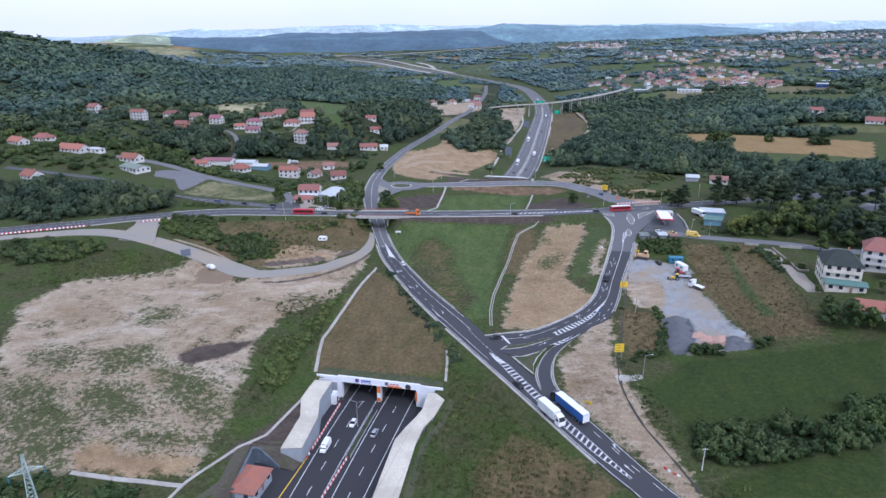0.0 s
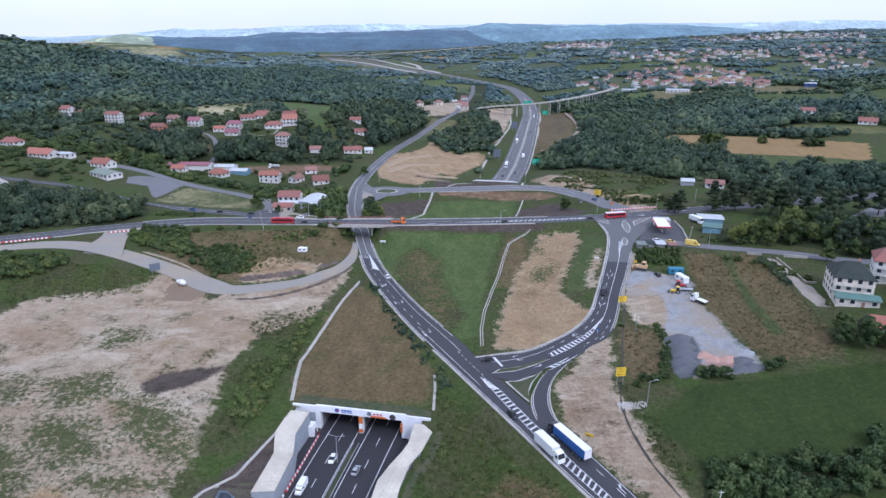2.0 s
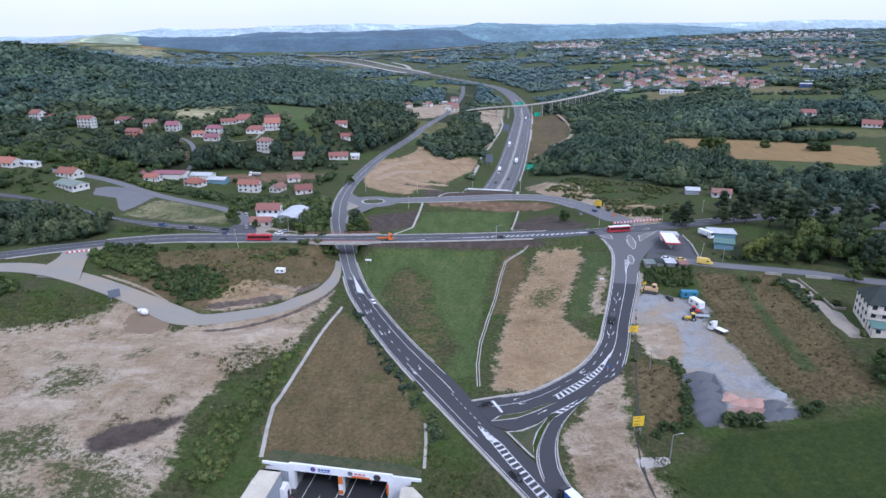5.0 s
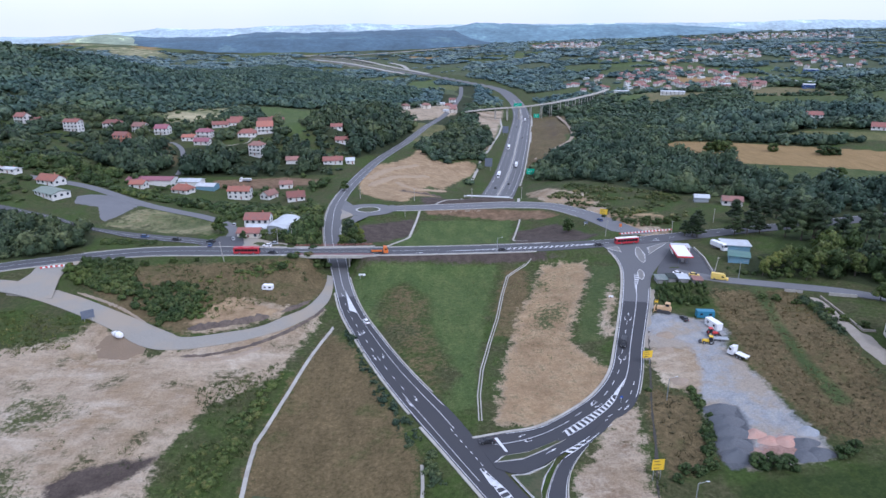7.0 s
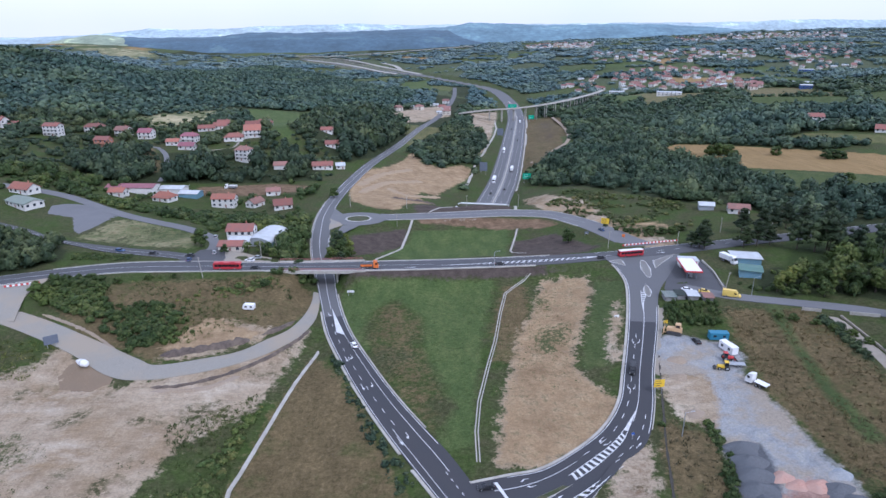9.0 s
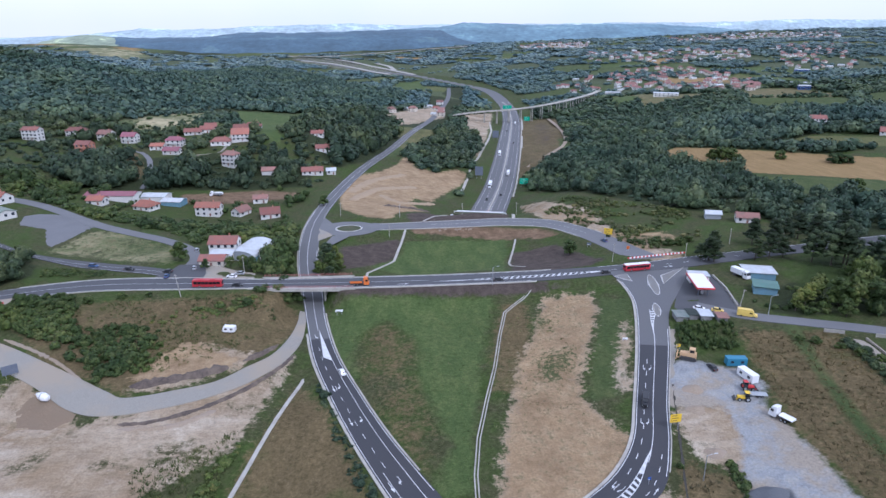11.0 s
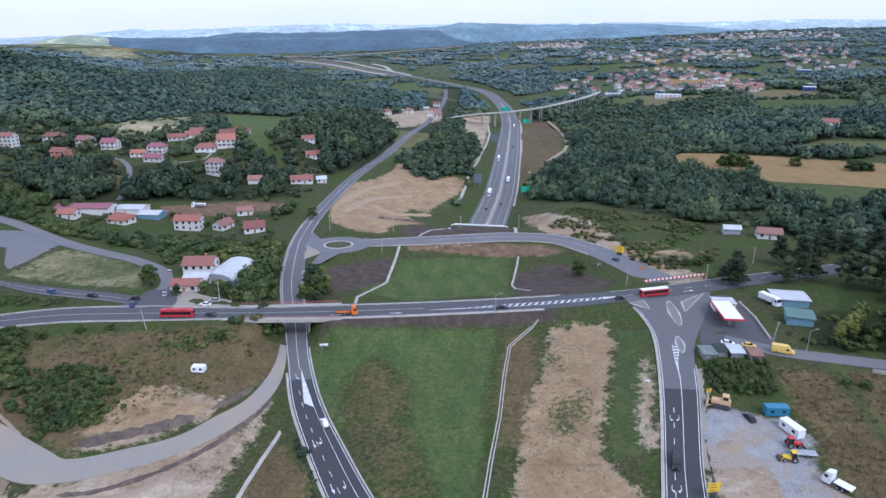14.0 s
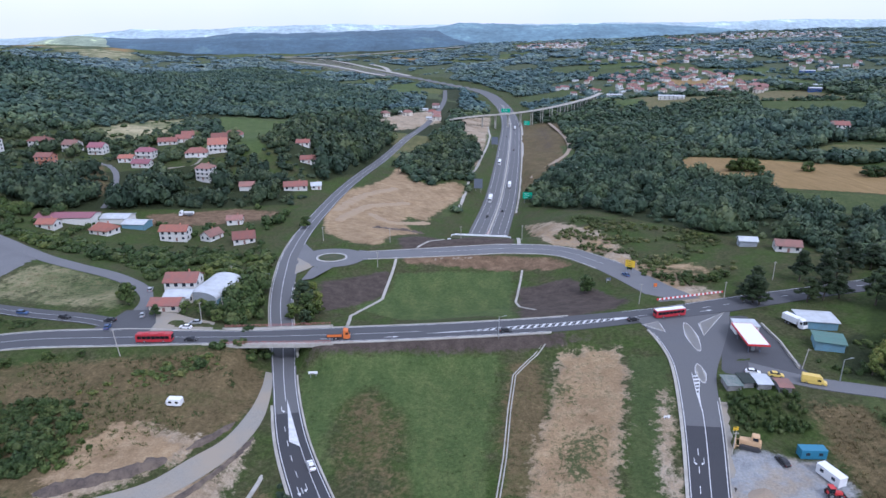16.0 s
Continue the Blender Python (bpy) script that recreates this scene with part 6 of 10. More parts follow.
def truck(label, at, turn, cab_mat, box_mat, roof_mat, long=13.6, cab_front=True, group="lorries", tall=4.0):
    """A lorry heading along +y: cab, long box body on a chassis, axles."""
    base = thing("truck", label, "lorry", at, turn, group)
    y1 = long / 2
    bm = bmesh.new()
    box(bm, -1.25, 1.25, -y1, y1, 1.15, tall - .12, bevel=.04)
    body = part("box_body", bm, box_mat, base)
    bm = bmesh.new()
    box(bm, -1.27, 1.27, -y1 - .02, y1 + .02, tall - .12, tall, bevel=.04)
    part("roof", bm, roof_mat, body, "pale roof")
    bm = bmesh.new()
    box(bm, -1.22, 1.22, -y1 - .05, -y1, 1.2, tall - .2, bevel=.02)
    part("rear_door", bm, roof_mat, body, "pale rear doors")
    bm = bmesh.new()
    box(bm, -.5, .5, -y1 + .3, y1 + 2.4, .75, 1.1)
    part("chassis", bm, DARK_METAL, base)
    bm = bmesh.new()
    c0 = y1 + .55
    loft(bm, [slab(1.2, c0, .6, 3.5, .12), slab(1.24, c0 + .3, .45, 3.55, .15), slab(1.24, c0 + 1.6, .45, 3.2, .2), slab(1.2, c0 + 2.1, .45, 2.0, .12), slab(1.16, c0 + 2.25, .45, 1.3, .1)])
    cab = part("cab", bm, cab_mat, base)
    bm = bmesh.new()
    loft(bm, [slab(1.05, c0 + 1.67, 2.9, 3.05, .1), slab(1.1, c0 + 2.14, 1.85, 1.95, .05)])
    part("windscreen", bm, GLASS_DARK, cab)
    for x in (-1.27, 1.22):
        bm = bmesh.new()
        box(bm, x, x + .05, c0 + .8, c0 + 1.7, 1.9, 2.7, bevel=.02)
        part("side_window", bm, GLASS_DARK, cab)
    ys = ([c0 + 1.3, y1 - 1.2, -y1 + 4.4, -y1 + 3.1, -y1 + 1.8] if long > 9 else [c0 + 1.3, -y1 + 1.8, -y1 + 3.0])
    for y in ys:
        for x in (-1.05, 1.05):
            wheel(base, x, y, .5, .32)
    for x in (-.9, .9):
        bm = bmesh.new()
        box(bm, x - .2, x + .2, c0 + 2.2, c0 + 2.3, .75, .95, bevel=.03)
        part("headlight", bm, LAMP_CLEAR, cab)
    return base


def bus(label, at, turn, mat, roof_mat, long=12.0, group="buses"):
    base = thing("bus", label, "bus", at, turn, group)
    f = long / 2
    bm = bmesh.new()
    loft(bm, [slab(1.18, -f, .4, 2.85, .15), slab(1.26, -f + .2, .35, 2.95, .18), slab(1.26, f - .3, .35, 2.95, .18), slab(1.16, f, .4, 2.8, .15)])
    body = part("body", bm, mat, base)
    bm = bmesh.new()
    box(bm, -1.15, 1.15, -f + .2, f - .2, 2.93, 3.08, bevel=.05)
    part("roof", bm, roof_mat, body)
    for y in (-2.6, 2.4):
        bm = bmesh.new()
        box(bm, -.75, .75, y - 1.1, y + 1.1, 3.06, 3.3, bevel=.06)
        part("roof_unit", bm, roof_mat, body)
    for side in (-1, 1):
        for k in range(7):
            y = -f + .6 + k * (long - 1.2) / 7
            bm = bmesh.new()
            box(bm, side * 1.255 - .02, side * 1.255 + .02, y + .05, y + (long - 1.2) / 7 - .05, 1.35, 2.45, bevel=.01)
            part("window", bm, GLASS_DARK, body)
    for y, z0 in ((f - .02, 1.1), (-f - .02, 1.6)):
        bm = bmesh.new()
        box(bm, -1.05, 1.05, y, y + .05, z0, 2.55, bevel=.01)
        part("windscreen", bm, GLASS_DARK, body)
    for x in (-1.12, 1.12):
        for y in (-f * .52, f * .55):
            wheel(base, x, y, .48, .3)
    return base


def along(course, s, v, back=False):
    """Place and heading on a road."""
    a, b = course.at(s - 1, v), course.at(s + 1, v)
    turn = math.degrees(math.atan2(-(b[0] - a[0]), b[1] - a[1]))
    c = course.at(s, v)
    return (c[0], c[1], c[2] + .03), turn + (180 if back else 0)


def on_road(maker, course, x, y, v, back, *a, **k):
    at, turn = along(course, course.near(x, y), v, back)
    return maker(a[0], at, turn, *a[1:], **k)


on_road(truck, ramp_road, 37.5, 166, .72, False, "articulated lorry with blue curtain sides and a white roof", CAR_BLACK, TRUCK_BLUE, CAR_WHITE)
on_road(truck, ramp_road, 30.5, 165, .1, True, "white box lorry driving down the ramp road", CAR_WHITE, CAR_WHITE, CAR_WHITE, 8.2)
on_road(car, ramp_road, 23.4, 181, .2, True, "black saloon car on the ramp road", CAR_BLACK)
on_road(car, ramp_road, -20, 292, .8, False, "white hatchback car driving up the ramp road", CAR_WHITE)
on_road(car, loop_road, 21, 217, .18, True, "black saloon car waiting at the stop line", CAR_BLACK)
on_road(van, loop_road, 74, 263, .28, True, "black pickup van with a white load", CAR_BLACK)
on_road(car, bridge_road, 42, 351, .2, False, "dark saloon car on the bridge road", CAR_BLACK)
on_road(bus, bridge_road, -80, 352, .22, False, "red city bus on the bridge road", CAR_RED, CAR_RED)
on_road(bus, bridge_road, 103, 361, .22, False, "dark red city bus with a white roof on the main road", CAR_RED, CAR_WHITE)
on_road(truck, bridge_road, -19, 352, .22, False, "orange municipal lorry on the main road", ORANGE, ORANGE, DARK_METAL, 5.0, tall=2.2)
on_road(car, bridge_road, -67, 352, .25, False, "black saloon car on the main road", CAR_BLACK)
on_road(car, bridge_road, 90, 355, .2, False, "black saloon car near the junction", CAR_BLACK)
on_road(car, road_west, -119, 374, .3, True, "black saloon car on the side road", CAR_BLACK)
on_road(car, road_west, -136, 379, .3, True, "dark blue estate car on the side road", CAR_BLUE, estate=True)
car("black saloon car turning at the side road junction", (-101, 368.5, 5.15), 80, CAR_BLACK)
car("dark blue hatchback waiting at the side road junction", (-99.5, 362.8, 5.12), 5, CAR_BLUE)
car("silver estate car parked beside the houses", (-97.8, 399.5, ground_z(-97.8, 399.5) + .02), 10, CAR_SILVER, estate=True)
car("white hatchback parked in the gravel yard", (-71.8, 361, 5.0), 80, CAR_WHITE)
car("dark grey car parked in the gravel yard", (-69.5, 365, 4.8), 85, CAR_SILVER)
car("silver car parked in front of the red lean-to roof", (-91, 372.6, 4.92), 15, CAR_SILVER)
car("silver car parked on the road verge", (-56.8, 430, ground_z(-56.8, 430) + .02), 10, CAR_SILVER)
car("dark blue car on the pale upper road", upper_road.at(upper_road.near(100, 406), .4, .01), 15, CAR_BLUE)
on_road(van, motorway, -33.5, 165, .17, True, "white panel van driving out of the tunnel", CAR_WHITE)
on_road(car, motorway, -28.5, 178, .33, True, "white saloon car driving out of the tunnel", CAR_WHITE)
on_road(car, motorway, -23.5, 172, .66, False, "silver hatchback driving into the tunnel", CAR_SILVER)
for x, y, v, back, kind in ((78, 640, .2, True, "t"), (95, 690, .7, False, "t"), (90, 600, .66, False, "c"), (70, 585, .3, True, "c"), (110, 800, .2, True, "t"), (150, 880, .7, False, "c"), (160, 1000, .3, True, "c"), (195, 1090, .7, False, "t")):
    if kind == "t":
        on_road(truck, motorway, x, y, v, back, "white lorry far along the motorway", CAR_WHITE, CAR_WHITE, CAR_WHITE, 11.0)
    else:
        on_road(car, motorway, x, y, v, back, "dark car far along the motorway", CAR_BLACK)


# ---------------------------------------------------------------- houses
def gable(bm, w, d, z0, z1, over=.5, hip=0.0, thick=.22):
    """Roof with its ridge along x; hip: how far the ridge stops short of each end."""
    a, b = w / 2 + over, d / 2 + over
    r = w / 2 + over - hip
    drop = (z1 - z0) * over / (d / 2)
    for dz in (0.0,):
        top = [(-a, -b, z0 - drop), (a, -b, z0 - drop), (a, b, z0 - drop), (-a, b, z0 - drop), (-r, 0, z1), (r, 0, z1)]
        up = [bm.verts.new((x, y, z + thick)) for x, y, z in top]
        lo = [bm.verts.new(p) for p in top]
        for f in ((0, 1, 5, 4), (2, 3, 4, 5), (1, 2, 5), (3, 0, 4)):
            if hip or len(f) == 4:
                bm.faces.new([up[i] for i in f])
                bm.faces.new([lo[i] for i in reversed(f)])
        for i, j in ((0, 1), (1, 2), (2, 3), (3, 0)) if hip else ((0, 1), (1, 5), (5, 2), (2, 3), (3, 4), (4, 0)):
            bm.faces.new((up[j], up[i], lo[i], lo[j]))


def walls_of(bm, w, d, h, rise, hip):
    low = [bm.verts.new(p) for p in ((-w / 2, -d / 2, -2.5), (w / 2, -d / 2, -2.5), (w / 2, d / 2, -2.5), (-w / 2, d / 2, -2.5))]
    top = [bm.verts.new((v.co.x, v.co.y, h)) for v in low]
    for i in range(4):
        j = (i + 1) % 4
        bm.faces.new((low[i], low[j], top[j], top[i]))
    if not hip:
        l, r = bm.verts.new((-w / 2, 0, h + rise)), bm.verts.new((w / 2, 0, h + rise))
        bm.faces.new((top[1], top[2], r))
        bm.faces.new((top[3], top[0], l))


def house(label, at, turn, w=11, d=9, storeys=2, rise=2.4, hip=0.0, wall=None, roof=None, windows=True, chimney=True, balcony=False, name="house", category="house", door=True, bays=None):
    base = thing(name, label, category, at, turn, "village houses" if name == "house" else "")
    h = storeys * 2.85 + .3
    bm = bmesh.new()
    walls_of(bm, w, d, h, rise, hip)
    wl_ob = part("wall", bm, wall or PLASTER, base)
    bm = bmesh.new()
    gable(bm, w, d, h, h + rise, .55, hip)
    rf = part("roof", bm, roof or ROOF_RED, base)
    if chimney:
        bm = bmesh.new()
        box(bm, w * .18 - .3, w * .18 + .3, d * .12 - .3, d * .12 + .3, h + rise * .4, h + rise + .9, bevel=.03)
        part("chimney", bm, BRICK_WALL, rf)
    if windows:
        n = bays or max(2, int(w / 3.4))
        m = max(1, int(d / 3.6))
        for s in range(storeys):
            z = s * 2.85 + 1.2
            for k in range(n):
                x = -w / 2 + w * (k + .5) / n
                if s == 0 and door and k == n // 2:
                    bm = bmesh.new()
                    box(bm, x - .55, x + .55, -d / 2 - .05, -d / 2 + .05, .1, 2.2, bevel=.02)
                    part("door", bm, ROOF_BROWN, base)
                else:
                    window(base, x, -d / 2, z, 0)
            for k in range(m):
                y = -d / 2 + d * (k + .5) / m
                window(base, -w / 2, y, z, 1)
                window(base, w / 2, y, z, 1)
    if balcony:
        for s in range(1, storeys):
            bm = bmesh.new()
            box(bm, -w * .4, w * .4, -d / 2 - 1.2, -d / 2, s * 2.85 + .1, s * 2.85 + .28)
            for y0, y1, x0, x1 in ((-d / 2 - 1.2, -d / 2 - 1.12, -w * .4, w * .4),):
                box(bm, x0, x1, y0, y1, s * 2.85 + .28, s * 2.85 + 1.15)
            part("balcony", bm, wall or PLASTER, base)
    return base


def window(base, x, y, z, side, w=1.5, h=1.5):
    """A window with frame and pane on a front (0) or side (1) wall."""
    for name, g, out, mat in (("window", .08, .05, PLASTER), ("pane", -.02, .075, WINDOW)):
        bm = bmesh.new()
        if side == 0:
            box(bm, x - w / 2 - g, x + w / 2 + g, y - out, y + .02, z - g, z + h + g)
        else:
            s = 1 if x > 0 else -1
            lo, hi = sorted((x - .02 * s, x + out * s))
            box(bm, lo, hi, y - w / 2 - g, y + w / 2 + g, z - g, z + h + g)
        if name == "window":
            frame_ob = part(name, bm, mat, base)
        else:
            part(name, bm, mat, frame_ob)


def put_house(label, x, y, turn, **k):
    HOUSES.append((x, y))
    if y > 600 and k.get("storeys", 2) > 1:
        k["balcony"] = True
    return house(label, (x, y, ground_z(x, y) - .1), turn, **k)


HOUSES = []
R, O, B, PU = ROOF_RED, ROOF_ORANGE, ROOF_BROWN, ROOF_PURPLE
put_house("white two-storey house with an orange-red tiled roof", -122, 503, -4, w=15, d=8.5, storeys=2, rise=2.4, roof=O, bays=4)
put_house("small pale blue house with a brown tiled roof", -102, 502, 60, w=10, d=7.5, storeys=1, rise=2.6, roof=B, wall=PLASTER)
put_house("house with a patchy red tiled roof", -82, 493, 14, w=11.5, d=10, storeys=1, rise=3, roof=R)
put_house("white house with an orange hipped roof", -161, 504, -20, w=12, d=10, storeys=1, rise=3, hip=3, roof=O)
put_house("low house with an orange tiled roof", -191, 505, -6, w=10, d=8, storeys=1, rise=2, roof=O)
put_house("long low shed with a plum sheet roof", -188, 521, -4, w=32, d=12, storeys=1, rise=1.5, roof=PU, chimney=False, name="shed", category="shed", windows=False)
put_house("long white shed with a pale sheet roof", -163, 527, -6, w=16, d=11, storeys=1, rise=1.2, roof=ROOF_PALE, chimney=False, name="shed", category="shed", windows=False)
put_house("pale blue shed with a light sheet roof", -149, 519, -8, w=13, d=10, storeys=1, rise=1.2, roof=ROOF_PALE, wall=SHED_TEAL, chimney=False, name="shed", category="shed", windows=False)
put_house("small house with a brown tiled roof", -95, 528, 5, w=9, d=7, storeys=1, rise=2, roof=B)
put_house("tall white house with a red tiled roof", -291, 699, -5, w=16, d=10, storeys=2, rise=2.6, hip=2.5, roof=R, balcony=True)
put_house("unfinished red block house with open storeys", -258, 640, -8, w=12, d=9, storeys=2, rise=2.4, roof=R, wall=BRICK_WALL, chimney=False)
put_house("house with a faded red roof and white walls", -261, 688, -12, w=12, d=10, storeys=2, rise=3, roof=B, balcony=True)
put_house("house with a plum roof and balcony", -237, 679, -6, w=12, d=10, storeys=2, rise=3, roof=PU, balcony=True)
put_house("low house with a bright orange roof", -203, 649, -5, w=11, d=8, storeys=1, rise=2, roof=O)
put_house("white house with a plum hipped roof", -191, 656, -8, w=13, d=9, storeys=2, rise=2.4, hip=2.5, roof=PU)
put_house("white house with a red roof and veranda", -187, 635, -6, w=13, d=8, storeys=1, rise=2.4, roof=PU)
put_house("house with a long red tiled roof", -191, 706, 8, w=15, d=8, storeys=1, rise=2.6, roof=R)
put_house("house with a red tiled roof among trees", -181, 716, 14, w=12, d=9, storeys=1, rise=3, roof=R)
put_house("house with a red tiled roof below the meadow", -186, 748, 5, w=13, d=9, storeys=1, rise=3, roof=R)
put_house("house with a hipped dusky red roof", -153, 657, 4, w=16, d=10, storeys=1, rise=3, hip=4, roof=R)
put_house("large white house with a broad orange roof", -139, 667, 10, w=14, d=13, storeys=2, rise=4, roof=O)
put_house("house with a red roof behind the large white house", -146, 702, 10, w=14, d=10, storeys=1, rise=3.4, roof=R)
put_house("house with a red hipped roof at the meadow's edge", -142, 731, 6, w=15, d=10, storeys=1, rise=3, hip=3, roof=R)
put_house("tall white three-storey house with a faded red hipped roof", -136, 618, -16, w=11, d=10, storeys=3, rise=2.6, hip=3, roof=B, balcony=True)
put_house("barn with a dark brown roof", -103, 599, 4, w=10, d=7, storeys=1, rise=2.4, roof=B, windows=False, chimney=False, name="barn", category="barn")
put_house("long house with a red tiled roof by the road", -70, 602, 8, w=16, d=9, storeys=1, rise=2.6, roof=R)
put_house("small white house by the road", -56, 606, 8, w=7, d=6, storeys=1, rise=1.8, roof=ROOF_PALE)
put_house("small house with a red roof in the wood", -78, 705, -4, w=11, d=7, storeys=1, rise=2.4, roof=R)
put_house("white house with a red roof in the wood", -68, 663, 4, w=13, d=8, storeys=1, rise=2.6, roof=R)
put_house("tall white house with a red roof on the slope", -363, 679, -20, w=11, d=9, storeys=2, rise=3, roof=R)
put_house("house with a red roof and pink walls", -350, 679, -24, w=12, d=9, storeys=1, rise=3, roof=R, wall=PLASTER_CREAM)
put_house("white house with balconies and a red roof", -312, 667, -8, w=14, d=9, storeys=3, rise=2.2, roof=R, balcony=True)
put_house("house with an orange tiled roof by the road", -339, 512, -30, w=16, d=9, storeys=1, rise=2.8, roof=O)
put_house("grey house with a red hipped roof", -330, 532, -20, w=14, d=10, storeys=1, rise=3, hip=3, roof=R)
put_house("long house with a red tiled roof and gables", -288, 498, -18, w=22, d=10, storeys=1, rise=3.2, roof=O)
put_house("small white annexe with a flat pale roof", -271, 499, -18, w=12, d=6, storeys=1, rise=.8, roof=ROOF_PALE)
put_house("white house with a red tiled roof", -233, 476, -22, w=15, d=9, storeys=1, rise=3, roof=O)
put_house("white warehouse with a long green sheet roof", -219.5, 451, -34, w=20, d=11, storeys=1, rise=1.6, roof=ROOF_SAGE, chimney=False, name="warehouse", category="warehouse", bays=5)
put_house("house with a red gabled roof by the west road", -268, 411, -30, w=12, d=9, storeys=1, rise=3, roof=O)
put_house("hillside house with a pinkish red roof", 424, 741, -14, w=15, d=11, storeys=2, rise=3, roof=R)
put_house("white house with a red tiled roof on the east slope", 431, 646, -35, w=16, d=10, storeys=1, rise=3.4, roof=R)
put_house("shed with a rusty brown roof among shrubs", 186, 424, -18, w=11, d=7, storeys=1, rise=2, roof=B, chimney=False, name="shed", category="shed")
put_house("small grey shed among shrubs", 172, 434, -14, w=8, d=5, storeys=1, rise=1.4, roof=ROOF_PALE, wall=CONCRETE_GREY, chimney=False, name="shed", category="shed", windows=False)

# by the gravel yard: white house, arched hall, red lean-to
put_house("white two-storey house with a red tiled roof beside the hall", -86, 405, -2, w=13, d=9.5, storeys=2, rise=2.6, roof=R, bays=4)


def arched_hall():
    x0, y0 = -72.5, 401
    base = thing("arched_hall", "low arched hall with a pale sheet roof and grey front", "hall", (x0, y0, ground_z(x0, y0) - .1), -14)
    w, d, h, rise = 6.8, 11, 3.6, 3.0
    n = 14
    arc = [(-w * math.cos(math.pi * k / n), h + rise * math.sin(math.pi * k / n)) for k in range(n + 1)]
    bm = bmesh.new()
    outer = [(x * 1.03, z + .15) for x, z in arc]
    loft(bm, [[(x, y, z) for x, z in arc + outer[::-1]] for y in (-d - .2, d + .2)])
    part("roof", bm, ROOF_PALE, base)
    for y, nm in ((-d + .05, "front_wall"), (d - .05, "rear_wall")):
        bm = bmesh.new()
        bm.faces.new([bm.verts.new((x, y, z)) for x, z in [(-w, -2)] + arc + [(w, -2)]])
        part(nm, bm, CONCRETE_GREY, base)
    for x in (-w, w):
        bm = bmesh.new()
        box(bm, x - .1, x + .1, -d, d, -2, h)
        part("side_wall", bm, SHED_TEAL, base)
    bm = bmesh.new()
    box(bm, -1.8, 1.8, -d - .06, -d + .04, 0, 3.2, bevel=.02)
    part("gate", bm, STEEL, base)
    return base


arched_hall()
put_house("small hall with a low pale sheet roof", -83.5, 392, -4, w=10, d=9, storeys=1, rise=1.4, roof=ROOF_PALE, wall=PLASTER_CREAM, chimney=False, name="hall", category="hall")
put_house("open lean-to with a rusty red tiled roof", -84.8, 381, -3, w=11, d=7.5, storeys=1, rise=1.6, roof=R, wall=PLASTER_CREAM, chimney=False, name="lean_to", category="shed")

# the houses in the east
put_house("tall cream house with a dark green hipped roof", 161.7, 244.8, -20, w=13.5, d=15, storeys=3, rise=4.2, hip=5, roof=ROOF_DARK, wall=PLASTER_CREAM, balcony=True, bays=4)
put_house("low annexe with a green sheet roof", 158.2, 234, -20, w=14, d=6, storeys=1, rise=.8, roof=ROOF_GREEN, wall=PLASTER_CREAM, chimney=False, name="annexe", category="annexe")
put_house("white three-storey house with a red roof and arched gables", 186, 254, -30, w=16, d=13, storeys=3, rise=4, hip=4, roof=R, balcony=True, bays=4)
put_house("low garage with a red tiled roof", 186.5, 237, -34, w=16, d=6, storeys=1, rise=1.6, roof=R, chimney=False, name="garage", category="garage")
put_house("white cottage with a red tiled roof behind bushes", 157, 211, -20, w=15, d=8, storeys=1, rise=2.4, roof=O)


# ---------------------------------------------------------------- fuel station and yard
def fuel_station():
    z = ground_z(120, 334) + .15
    base = thing("fuel_station", "small fuel station with a white canopy edged in red", "fuel station", (120.2, 334.6, z), -9)
    bm = bmesh.new()
    box(bm, -3.5, 3.5, -8.2, 8.2, 3.6, 4.15)
    roof = part("canopy", bm, RED_PAINT, base, "red-edged canopy")
    bm = bmesh.new()
    box(bm, -3.2, 3.2, -7.8, 7.8, 4.15, 4.23)
    part("canopy_top", bm, CAR_WHITE, roof, "white canopy top")
    for x in (-1.8, 1.8):
        for y in (-5, 5):
            bm = bmesh.new()
            rod(bm, (x, y, -.3), (x, y, 3.6), .18, .18, 10)
            part("column", bm, SIGN_GREY, base)
    for y in (-4, 0, 4):
        bm = bmesh.new()
        box(bm, -.5, .5, y - .35, y + .35, 0, 1.8, bevel=.06)
        part("fuel_pump", bm, STEEL, base)
    kiosk = thing("kiosk", "white flat-roofed kiosk behind the fuel canopy", "kiosk", (124, 344.5, z), -9)
    bm = bmesh.new()
    box(bm, -3.8, 3.8, -2.4, 3.0, -.3, 3.0, bevel=.05)
    part("wall", bm, PLASTER, kiosk)
    bm = bmesh.new()
    box(bm, -4.1, 4.1, -2.8, 3.4, 3.0, 3.25, bevel=.05)
    part("roof", bm, ROOF_PALE, kiosk)
    bm = bmesh.new()
    box(bm, -3.2, 3.2, -2.48, -2.38, .5, 2.5)
    part("window", bm, WINDOW, kiosk)
    return base




def low_wall(label, pts, tall, thick, mat, name="low_wall"):
    base = thing(name, label, "wall", kind="structure")
    for (xa, ya), (xb, yb) in zip(pts, pts[1:]):
        za, zb = ground_z(xa, ya), ground_z(xb, yb)
        d = math.hypot(xb - xa, yb - ya)
        nx, ny = -(yb - ya) / d * thick / 2, (xb - xa) / d * thick / 2
        vs = [(xa + nx, ya + ny), (xb + nx, yb + ny), (xb - nx, yb - ny), (xa - nx, ya - ny)]
        zs = [za, zb, zb, za]
        verts = [(*p, q - .4) for p, q in zip(vs, zs)] + [(*p, q + tall) for p, q in zip(vs, zs)]
        link_mesh("section", verts, [(4, 5, 6, 7), (0, 1, 5, 4), (1, 2, 6, 5), (2, 3, 7, 6), (3, 0, 4, 7)][0:5], mat, base)
    return base


